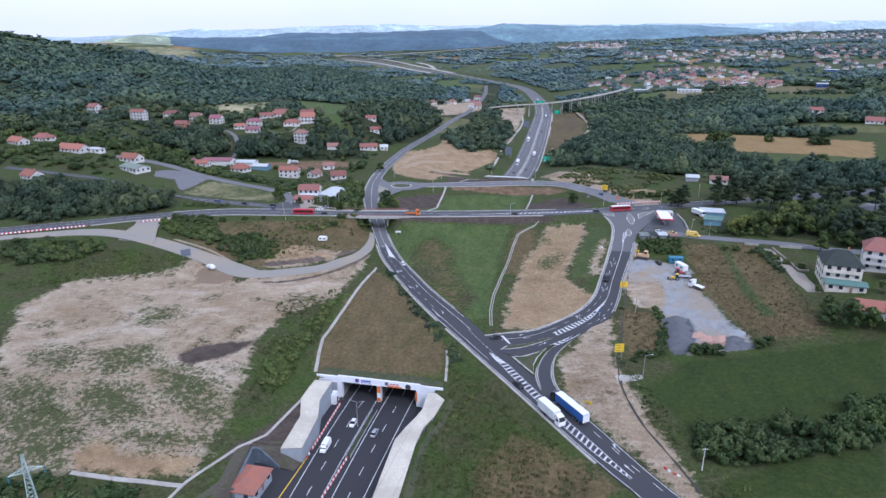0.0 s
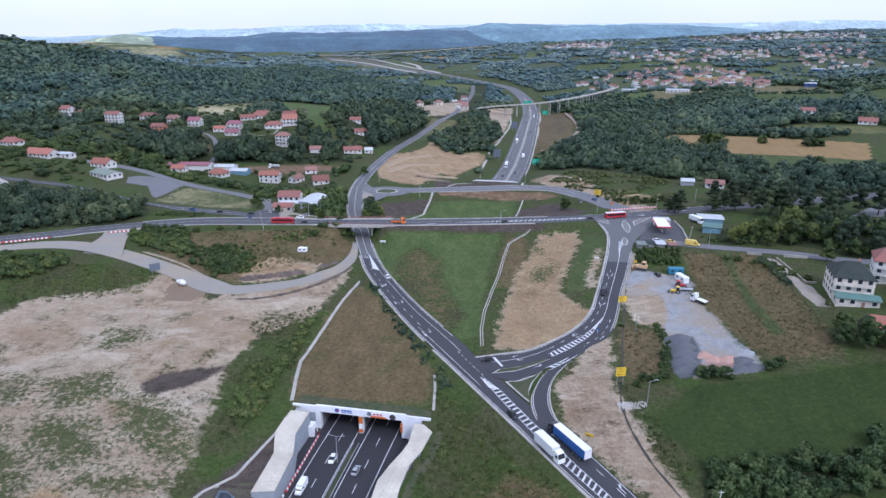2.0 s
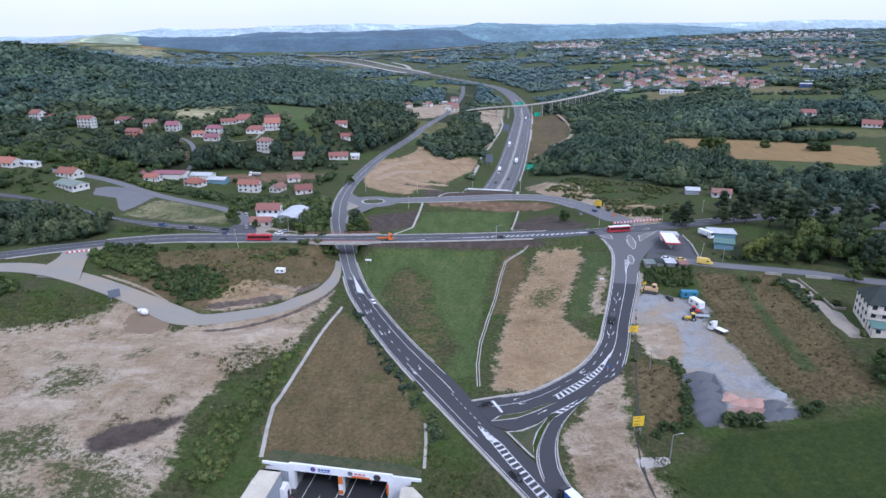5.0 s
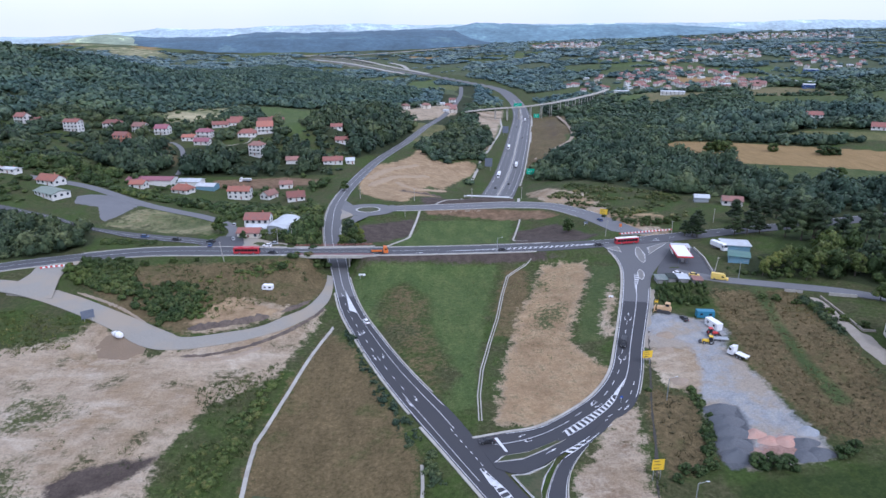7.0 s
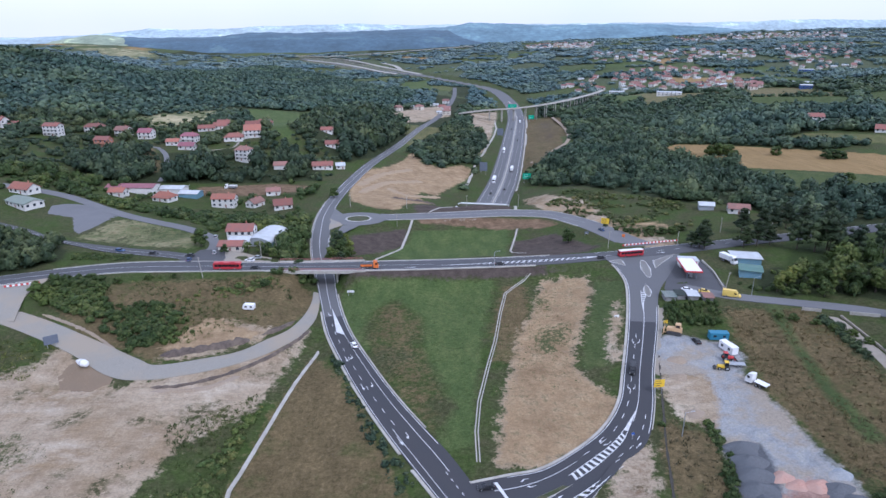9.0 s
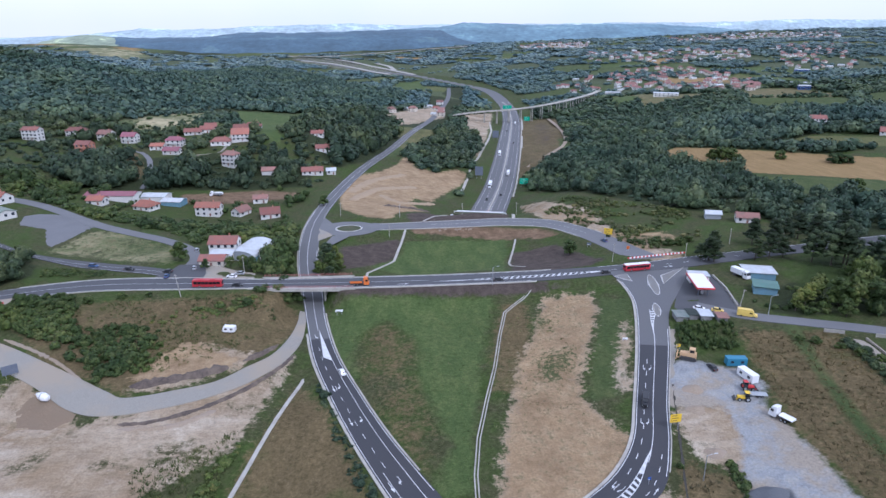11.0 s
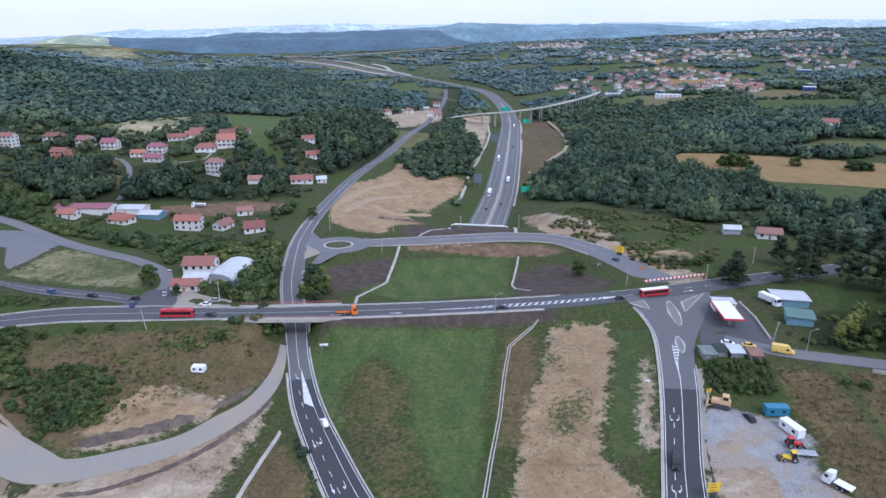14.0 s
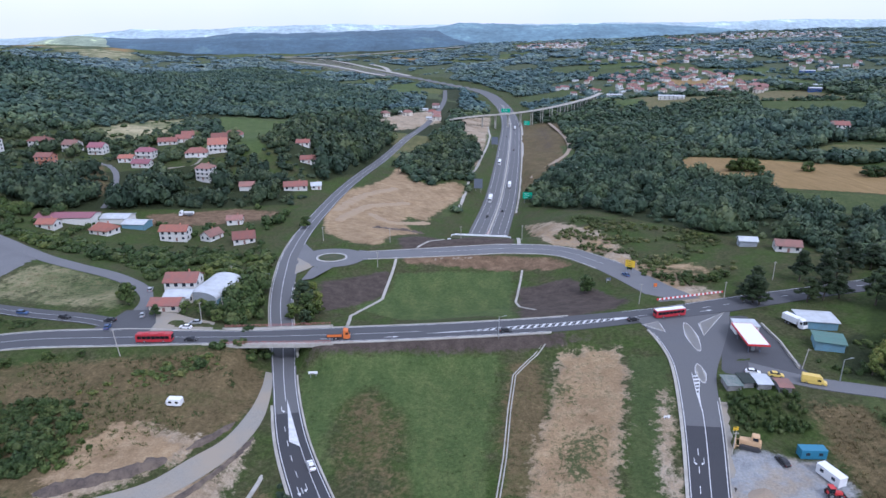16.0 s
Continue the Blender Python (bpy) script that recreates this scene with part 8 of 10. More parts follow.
def pylon():
    base = thing("pylon", "lattice steel power pylon with wide crossarms", "pylon", on_ground(-100, 128), 34)
    H = 16.3

    def strut(bm, a, b, r=.07):
        rod(bm, a, b, r, r, 4, False)

    legs = [(1, 1), (1, -1), (-1, -1), (-1, 1)]
    for sx, sy in legs:
        bm = bmesh.new()
        strut(bm, (sx * 1.2, sy * 1.2, -.3), (sx * .28, sy * .28, H - 2), .1)
        part("leg", bm, PYLON_STEEL, base)
    bm = bmesh.new()
    for k in range(12):
        z0, z1 = H * k / 12, H * (k + 1) / 12
        w0, w1 = 1.2 - .92 * z0 / H, 1.2 - .92 * z1 / H
        for i in range(4):
            a, b = legs[i], legs[(i + 1) % 4]
            strut(bm, (a[0] * w0, a[1] * w0, z0), (b[0] * w1, b[1] * w1, z1), .05)
            strut(bm, (b[0] * w0, b[1] * w0, z0), (a[0] * w1, a[1] * w1, z1), .05)
    part("bracing", bm, PYLON_STEEL, base)
    for z, half in ((H - 5.0, 3.7),):
        for s in (-1, 1):
            bm = bmesh.new()
            for y in (-.4, .4):
                strut(bm, (0, y, z), (s * half, 0, z + .2))
                strut(bm, (0, y, z + 1.4), (s * half, 0, z + .2))
                for k in range(6):
                    x0, x1 = s * half * k / 6, s * half * (k + 1) / 6
                    h0 = 1.4 * (1 - k / 6)
                    strut(bm, (x0, y * (1 - k / 6), z), (x1, y * (1 - (k + 1) / 6), z + h0 * .8), .05)
            arm = part("crossarm", bm, PYLON_STEEL, base)
            bm = bmesh.new()
            rod(bm, (s * half, 0, z - 1.6), (s * half, 0, z + .2), .12, .12, 6)
            part("insulator", bm, CONTAINER_BLUE, arm)
    bm = bmesh.new()
    rod(bm, (0, 0, H - 2.2), (0, 0, H), .35, .05, 4)
    part("peak", bm, PYLON_STEEL, base)
    return base


PYLON_STEEL = surface("pale_green_steel", (0.34, 0.42, 0.4), (0.46, 0.55, 0.52), 3, 0.6, None, 0.2, 0.05, metal=0.2)
pylon()
SLATE_WALL = surface("slate_blue_panels", (0.09, 0.115, 0.15), (0.14, 0.17, 0.21), 1.2, 0.8, (0.08, 0.1, 0.12), 0.2, 0.15)
house("small service hut with an orange tiled roof beside the motorway", (-53.5, 146, -15.3), AXIS + 90, w=10.5, d=8.5, storeys=1, rise=1.7, hip=2.4, wall=CONCRETE_GREY, roof=ROOF_ORANGE, chimney=False, name="service_hut", category="hut")
walls("retaining_wall_hut", [(-56.5, 141, -11.5), (-56, 159, -11.2), (-53.6, 158.8, -11.3), (-47.1, 156.2, -15.5), (-47.3, 155.2, -15.5), (-53.5, 158.0, -11.3), (-55.3, 158, -11.2), (-55.8, 141, -11.5)], "blue-grey concrete retaining wall behind the service hut", -16.5, SLATE_WALL, SLATE_WALL)


BANK_EARTH = surface("bank_earth", (0.05, 0.042, 0.034), (0.095, 0.08, 0.064), 1.2, 0.95, (0.07, 0.072, 0.04), 0.25, 0.5, depth=0.1)


def cutting_edge(name, pts, label, material):
    """The lip of the cutting: a strip of ground that turns down into it."""
    p = np.array(pts, float)
    d = np.gradient(p, axis=0)
    d /= np.hypot(*d.T)[:, None]
    out = np.column_stack([-d[:, 1], d[:, 0]])
    verts = []
    for off, drop in ((4.2, -.15), (3.2, .05), (1.6, .05), (.1, -.1), (-.2, -6.5)):
        q = p + out * off
        verts += [(x, y, z + drop) for (x, y), z in zip(q, height(q[:, 0], q[:, 1]))]
    n = len(p)
    faces = [(r * n + i, r * n + i + 1, (r + 1) * n + i + 1, (r + 1) * n + i) for r in range(4) for i in range(n - 1)]
    return tagged(link_mesh(name, verts, faces, material, smooth=True), label, "bank", kind="structure")


def along_line(pts, step=2.0):
    return [(a[0] + (b[0] - a[0]) * k / n, a[1] + (b[1] - a[1]) * k / n) for a, b in zip(pts, pts[1:]) for n in [max(1, int(math.hypot(b[0] - a[0], b[1] - a[1]) / step))] for k in range(n)] + [pts[-1]]


cutting_edge("bank_west", along_line([(-74, 76), (-64, 128), (-56.6, 141), (-56.2, 159)]), "dark earth bank behind the service hut", BANK_EARTH)
cutting_edge("bank_east", along_line([(.8, 181), (-2, 171), (-7.6, 160), (-11.4, 137), (-15.6, 121), (-28, 80)]), "grassy bank behind the long retaining wall", GRASS_STRIP)
link_mesh("bank_portal", [(x, y, ground_z(x, y) + .06) for x, y in ((-57, 161.4), (-52, 161.4), (-47.4, 162.2))] + [(-56, 158.9, -11.2), (-53.5, 158.6, -11.4), (-47.5, 157.9, -12.2), (-47.2, 155.4, -15.7), (-43.2, 154.4, -16.12), (-41.4, 157.8, -16.0)], [(0, 3, 4, 1), (1, 4, 5, 2), (4, 6, 5), (5, 6, 7), (5, 7, 8)], BANK_EARTH)
tagged(bpy.data.objects["bank_portal"], "bare dark earth slope at the end of the retaining wall", "bank", kind="structure")


def booth():
    base = thing("service_booth", "white service booth at the tunnel mouth", "booth", (-37.2, 191, -16.3), AXIS)
    bm = bmesh.new()
    loft(bm, [slab(1.3, -1.6, 0, 3.6, .5), slab(1.3, 1.6, 0, 3.6, .5)])
    part("shell", bm, WHITE_WALL, base)
    bm = bmesh.new()
    box(bm, 1.28, 1.34, -.6, .6, .1, 2.3)
    part("door", bm, DARK_METAL, base)
    return base


booth()
low_wall("low reddish boundary wall along the paved yard", [(155.6, 286), (153, 257), (156.5, 256)], .8, .5, PAVED)
low_wall("white boundary wall along the lane", [(151.5, 291), (146, 294)], 1.2, .3, CONCRETE)
low_wall("white boundary wall along the lane", [(159.4, 287), (167.8, 283)], 1.2, .3, CONCRETE)


def masonry_bank():
    """The stone-faced bank under the upper road."""
    rng = random.Random(5)
    base = thing("stone_bank", "rough pale stone facing of the bank below the upper road", "stone bank", kind="structure")
    for k in range(70):
        x = 18 + rng.random() * 22
        y = 446.5 + rng.random() * 3.5
        z = -6.6 + (y - 446.5) * 1.0
        s = rng.uniform(.5, 1.1)
        bm = bmesh.new()
        bmesh.ops.create_icosphere(bm, subdivisions=1, radius=s, matrix=pose(x, y, z, rng.uniform(0, 90), 0, rng.uniform(0, 90)) @ Matrix.Diagonal((1.3, .7, .8, 1)))
        part("stone", bm, SAND, base)
    return base


masonry_bank()

# ---------------------------------------------------------------- woods
def crown_template(seed, leaves_n=95, leaf=0.2, lobes=7):
    """A crown: a lobed body with many small leaf sprays lying round it. Gives points, triangles and each point's tone shift."""
    rnd = np.random.RandomState(seed)
    knobs = rnd.normal(size=(lobes, 3))
    knobs[:, 2] = np.abs(knobs[:, 2]) * 1.1 - .25
    knobs /= np.linalg.norm(knobs, axis=1)[:, None]
    swell = rnd.uniform(.16, .42, lobes)

    def reach(d):
        return .66 + (swell * np.clip((d @ knobs.T - .55) / .45, 0, 1) ** 1.4).max(-1)

    bm = bmesh.new()
    bmesh.ops.create_icosphere(bm, subdivisions=1, radius=1.0)
    ball = np.array([tuple(q.co) for q in bm.verts])
    faces = [[q.index for q in p.verts] for p in bm.faces]
    bm.free()
    ball /= np.linalg.norm(ball, axis=1)[:, None]
    body = ball * (reach(ball) * rnd.uniform(.74, 1.0, len(ball)))[:, None]
    body[:, 2] = np.where(body[:, 2] < -.35, -.35 + (body[:, 2] + .35) * .7, body[:, 2])
    # lobes lighter, hollows between them darker: shade put into the tone
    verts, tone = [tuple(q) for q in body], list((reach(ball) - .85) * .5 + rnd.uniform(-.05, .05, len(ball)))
    for _ in range(leaves_n):
        d = rnd.normal(size=3)
        d[2] = abs(d[2]) * 1.2 - .4
        d /= np.linalg.norm(d)
        c = d * reach(d) * rnd.uniform(.84, 1.14)
        u = np.cross(d, rnd.normal(size=3))
        u /= np.linalg.norm(u)
        w = np.cross(d, u) + d * rnd.uniform(-.9, .9)
        k = leaf * rnd.uniform(.6, 1.3)
        at = len(verts)
        verts += [tuple(c + u * k), tuple(c - u * k * .6 + w * k * .8), tuple(c - u * k * .5 - w * k * .8)]
        faces.append([at, at + 1, at + 2])
        # sprays on top get a lighter tone, skylight put into the colour
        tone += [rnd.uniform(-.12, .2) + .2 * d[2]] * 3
    return np.array(verts), np.array(faces), np.array(tone)


def tuft_template(seed, blades=16):
    """A tuft of upright blades."""
    rnd = np.random.RandomState(seed)
    verts, faces, tone = [], [], []
    for _ in range(blades):
        d = rnd.normal(size=3) * (.8, .8, 1)
        d[2] = abs(d[2]) + .5
        d /= np.linalg.norm(d)
        c = np.array([rnd.uniform(-.75, .75), rnd.uniform(-.75, .75), -.75])
        side = np.cross(d, rnd.normal(size=3))
        side *= .15 / np.linalg.norm(side)
        at = len(verts)
        verts += [tuple(c - side), tuple(c + side), tuple(c + d * rnd.uniform(.6, 1.5))]
        faces.append([at, at + 1, at + 2])
        tone += [rnd.uniform(-.2, .2)] * 3
    return np.array(verts), np.array(faces), np.array(tone)


TEMPLATES = [crown_template(k) for k in range(10)]
FAR_CROWNS = [crown_template(20 + k, 44, .27, 5) for k in range(8)]
DIM_CROWNS = [crown_template(60 + k, 17, .36, 4) for k in range(8)]
TUFT_CLUMPS = [tuft_template(40 + k) for k in range(8)]
LEAVES_DARK = leaves("leaves_dark", (0.017, 0.032, 0.021), (0.042, 0.067, 0.038), (0.09, 0.114, 0.06))
LEAVES_MID = leaves("leaves_mid", (0.02, 0.038, 0.012), (0.05, 0.08, 0.025), (0.1, 0.122, 0.043))
LEAVES_LIGHT = leaves("leaves_light", (0.05, 0.08, 0.022), (0.09, 0.125, 0.036), (0.16, 0.155, 0.05))
# from valley to horizon ever bluer and paler: haze put into the leaf colours
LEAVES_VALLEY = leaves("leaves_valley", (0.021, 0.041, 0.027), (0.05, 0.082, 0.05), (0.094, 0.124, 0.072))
LEAVES_SLOPE_HAZE = leaves("leaves_slope_haze", (0.032, 0.061, 0.052), (0.06, 0.1, 0.078), (0.104, 0.146, 0.102))
LEAVES_FAR_HAZE = leaves("leaves_far_haze", (0.058, 0.1, 0.104), (0.09, 0.142, 0.142), (0.13, 0.18, 0.168))
LEAVES_HORIZON_HAZE = leaves("leaves_horizon_haze", (0.09, 0.145, 0.165), (0.125, 0.185, 0.2), (0.17, 0.225, 0.22))


def stuff_of(name, places, material, label, category="woodland", kinds=None):
    """places: rows of x, y, z, width, height. One mesh of crowns, each turned at chance and of its own tone."""
    rng = np.random.RandomState(len(places))
    kinds = kinds or TEMPLATES
    verts, faces, tones, at = [], [], [], 0
    for x, y, z, w, h in places:
        v, f, tone = kinds[rng.randint(len(kinds))]
        a = rng.uniform(0, 6.28)
        c, s = math.cos(a), math.sin(a)
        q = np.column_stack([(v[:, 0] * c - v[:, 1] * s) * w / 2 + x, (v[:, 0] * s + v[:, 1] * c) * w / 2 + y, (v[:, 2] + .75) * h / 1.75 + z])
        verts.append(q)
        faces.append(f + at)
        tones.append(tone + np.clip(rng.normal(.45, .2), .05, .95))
        at += len(v)
    return foliage_mesh(name, verts, faces, tones, material, label, category)


def foliage_mesh(name, verts, faces, tones, material, label="", category="", parent=None):
    verts, faces, tones = np.vstack(verts).astype(np.float32), np.vstack(faces).astype(np.int32), np.concatenate(tones).astype(np.float32)
    me = bpy.data.meshes.new(name)
    me.vertices.add(len(verts))
    me.vertices.foreach_set("co", verts.ravel())
    me.loops.add(len(faces) * 3)
    me.loops.foreach_set("vertex_index", faces.ravel())
    me.polygons.add(len(faces))
    me.polygons.foreach_set("loop_start", np.arange(0, len(faces) * 3, 3, dtype=np.int32))
    me.update(calc_edges=True)
    me.attributes.new("tone", "FLOAT", "POINT").data.foreach_set("value", tones)
    me.materials.append(material)
    ob = new(name, me)
    if parent is not None:
        ob.parent = parent
        return ob
    return tagged(ob, label, category, kind="stuff")


def scatter(poly, gap, rng):
    """Points in the outline about a gap apart."""
    p = np.array(poly, float)
    lo, hi = p.min(0), p.max(0)
    gx, gy = np.meshgrid(np.arange(lo[0], hi[0], gap), np.arange(lo[1], hi[1], gap))
    x = gx.ravel() + rng.uniform(-.45, .45, gx.size) * gap
    y = gy.ravel() + rng.uniform(-.45, .45, gx.size) * gap
    k = inside(x, y, poly)
    return x[k], y[k]


def clear_of_roads(x, y, gap=2.0):
    d = np.full(len(x), 1e9)
    for i in range(0, len(x), 4000):
        e = np.hypot(x[i:i + 4000, None] - ROAD_SAMPLES[None, :, 0], y[i:i + 4000, None] - ROAD_SAMPLES[None, :, 1]) - ROAD_SAMPLES[None, :, 3]
        d[i:i + 4000] = e.min(1)
    return d > gap


def drift(x, y, size, seed=0):
    """A slow uneven field between 0 and 1, with lumps about a size across."""
    k = 2.2 / size
    v = np.sin(x * k + 1.7 * np.sin(y * k * .7 + seed) + seed) * np.sin(y * k * 1.1 + 1.9 * np.sin(x * k * .6 - seed)) + .5 * np.sin(x * k * 2.3 + y * k * 1.4 + 2 * np.sin(y * k * 1.9 + seed))
    return np.clip(.5 + v / 2.6, 0, 1)


def away_from_houses(x, y, front=6.0, side=8.5):
    """Outside the houses and their yards."""
    ok = np.ones(len(x), bool)
    for hx, hy in HOUSES:
        ok &= ~((np.abs(x - hx) < side) & (y - hy < side) & (y - hy > -front - side))
    return ok


def garden_height(x, y):
    """How tall the plants in the gardens on the houses' south side grow: low by the house, taller down the slope."""
    top = np.full(len(x), 99.0)
    for hx, hy in HOUSES:
        k = (np.abs(x - hx) < 10) & (hy - y > 0) & (hy - y < 70)
        top[k] = np.minimum(top[k], .5 + .12 * (hy - y[k]))
    return top


def wood(poly, gap, size, tall, name, material, label, seed, keep=1.0, kinds=None, lump=45.0, gaps=.12, but=()):
    """Trees of uneven size and height, in tall stands, low scrub and small gaps."""
    rng = np.random.RandomState(seed)
    x, y = scatter(poly, gap, rng)
    stand = drift(x, y, lump, seed)
    k = clear_of_roads(x, y, size * .5) & (rng.uniform(size=len(x)) < keep) & (drift(x, y, lump * .6, seed + 9) > gaps * rng.uniform(.3, 1.7, len(x))) & away_from_houses(x, y)
    for other in but:
        k &= ~inside(x, y, other)
    x, y, stand = x[k], y[k], stand[k]
    z = height(x, y)
    rows = []
    for a, b, c, f, top in zip(x, y, z, stand, garden_height(x, y)):
        grow = (.38 + 1.05 * f) * math.exp(rng.normal(0, .24))
        w, h = size * min(1.9, .3 + .7 * grow * 1.25), tall * min(1.7, grow)
        if h * 1.3 > top:
            w, h = w * max(.4, top / h), top / 1.3
        rows.append((a, b, c - .5, w, h))
        for _ in range(1 if kinds else 2):
            rows.append((a + rng.uniform(-.42, .42) * w, b + rng.uniform(-.42, .42) * w, c + h * rng.uniform(-.05, .42), w * rng.uniform(.42, .7), h * rng.uniform(.45, .66)))
    return stuff_of(name, rows, material, label, kinds=kinds)


wood(WOOD_HILL, 8.5, 10, 8.5, "woodland", LEAVES_SLOPE_HAZE, "dense dark broadleaf wood covering the hillside", 1, kinds=DIM_CROWNS, lump=130.0, gaps=.06)
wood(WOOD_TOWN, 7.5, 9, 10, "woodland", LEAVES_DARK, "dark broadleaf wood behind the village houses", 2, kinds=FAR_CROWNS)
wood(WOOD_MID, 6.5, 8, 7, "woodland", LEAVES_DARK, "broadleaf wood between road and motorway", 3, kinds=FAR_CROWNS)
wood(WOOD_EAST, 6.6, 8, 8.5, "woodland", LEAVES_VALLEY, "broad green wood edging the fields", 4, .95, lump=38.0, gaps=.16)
wood(WOOD_FAR_E, 8.5, 9.5, 9, "woodland", LEAVES_SLOPE_HAZE, "dark belt of trees behind the wheat field", 5, kinds=FAR_CROWNS)
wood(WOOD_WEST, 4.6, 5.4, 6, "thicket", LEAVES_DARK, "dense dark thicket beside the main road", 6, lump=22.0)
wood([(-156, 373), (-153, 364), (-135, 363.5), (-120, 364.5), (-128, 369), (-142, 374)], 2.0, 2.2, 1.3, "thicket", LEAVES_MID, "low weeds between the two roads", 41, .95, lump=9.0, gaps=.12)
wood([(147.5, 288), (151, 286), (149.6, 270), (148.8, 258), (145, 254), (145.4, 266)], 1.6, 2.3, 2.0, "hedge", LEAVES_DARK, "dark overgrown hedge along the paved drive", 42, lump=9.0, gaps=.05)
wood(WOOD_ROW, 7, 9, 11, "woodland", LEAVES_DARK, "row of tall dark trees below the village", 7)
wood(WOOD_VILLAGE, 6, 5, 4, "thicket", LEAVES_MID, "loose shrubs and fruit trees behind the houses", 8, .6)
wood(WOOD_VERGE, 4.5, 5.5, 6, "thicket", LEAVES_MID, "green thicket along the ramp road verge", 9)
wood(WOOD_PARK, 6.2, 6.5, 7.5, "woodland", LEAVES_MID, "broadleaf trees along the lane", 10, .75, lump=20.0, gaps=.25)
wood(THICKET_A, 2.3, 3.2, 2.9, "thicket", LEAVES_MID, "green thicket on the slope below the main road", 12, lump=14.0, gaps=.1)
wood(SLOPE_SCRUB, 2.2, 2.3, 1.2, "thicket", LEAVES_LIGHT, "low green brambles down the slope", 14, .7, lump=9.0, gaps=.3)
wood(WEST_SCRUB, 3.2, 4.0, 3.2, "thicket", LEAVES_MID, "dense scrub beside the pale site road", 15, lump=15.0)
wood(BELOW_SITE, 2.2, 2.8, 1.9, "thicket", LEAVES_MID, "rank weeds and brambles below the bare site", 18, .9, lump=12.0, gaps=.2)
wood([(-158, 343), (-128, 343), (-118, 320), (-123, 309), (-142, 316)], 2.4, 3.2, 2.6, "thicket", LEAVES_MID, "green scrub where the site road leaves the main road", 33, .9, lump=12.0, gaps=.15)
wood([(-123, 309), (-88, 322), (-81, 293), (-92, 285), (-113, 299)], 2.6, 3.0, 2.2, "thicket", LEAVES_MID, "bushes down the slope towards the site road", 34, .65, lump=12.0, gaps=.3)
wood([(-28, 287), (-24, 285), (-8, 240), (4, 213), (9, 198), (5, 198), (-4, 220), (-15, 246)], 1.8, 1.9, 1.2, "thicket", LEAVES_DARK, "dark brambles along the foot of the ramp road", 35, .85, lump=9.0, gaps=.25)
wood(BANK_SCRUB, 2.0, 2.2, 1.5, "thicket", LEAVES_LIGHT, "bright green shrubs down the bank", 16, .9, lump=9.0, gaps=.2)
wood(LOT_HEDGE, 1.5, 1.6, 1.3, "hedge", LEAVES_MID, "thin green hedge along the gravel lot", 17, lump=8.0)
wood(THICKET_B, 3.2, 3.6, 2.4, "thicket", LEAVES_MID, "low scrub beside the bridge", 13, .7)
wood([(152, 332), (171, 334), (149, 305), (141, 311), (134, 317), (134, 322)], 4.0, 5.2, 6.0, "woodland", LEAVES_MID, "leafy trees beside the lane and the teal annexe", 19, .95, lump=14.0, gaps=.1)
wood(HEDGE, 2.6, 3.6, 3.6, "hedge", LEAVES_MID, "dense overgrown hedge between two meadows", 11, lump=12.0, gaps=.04)


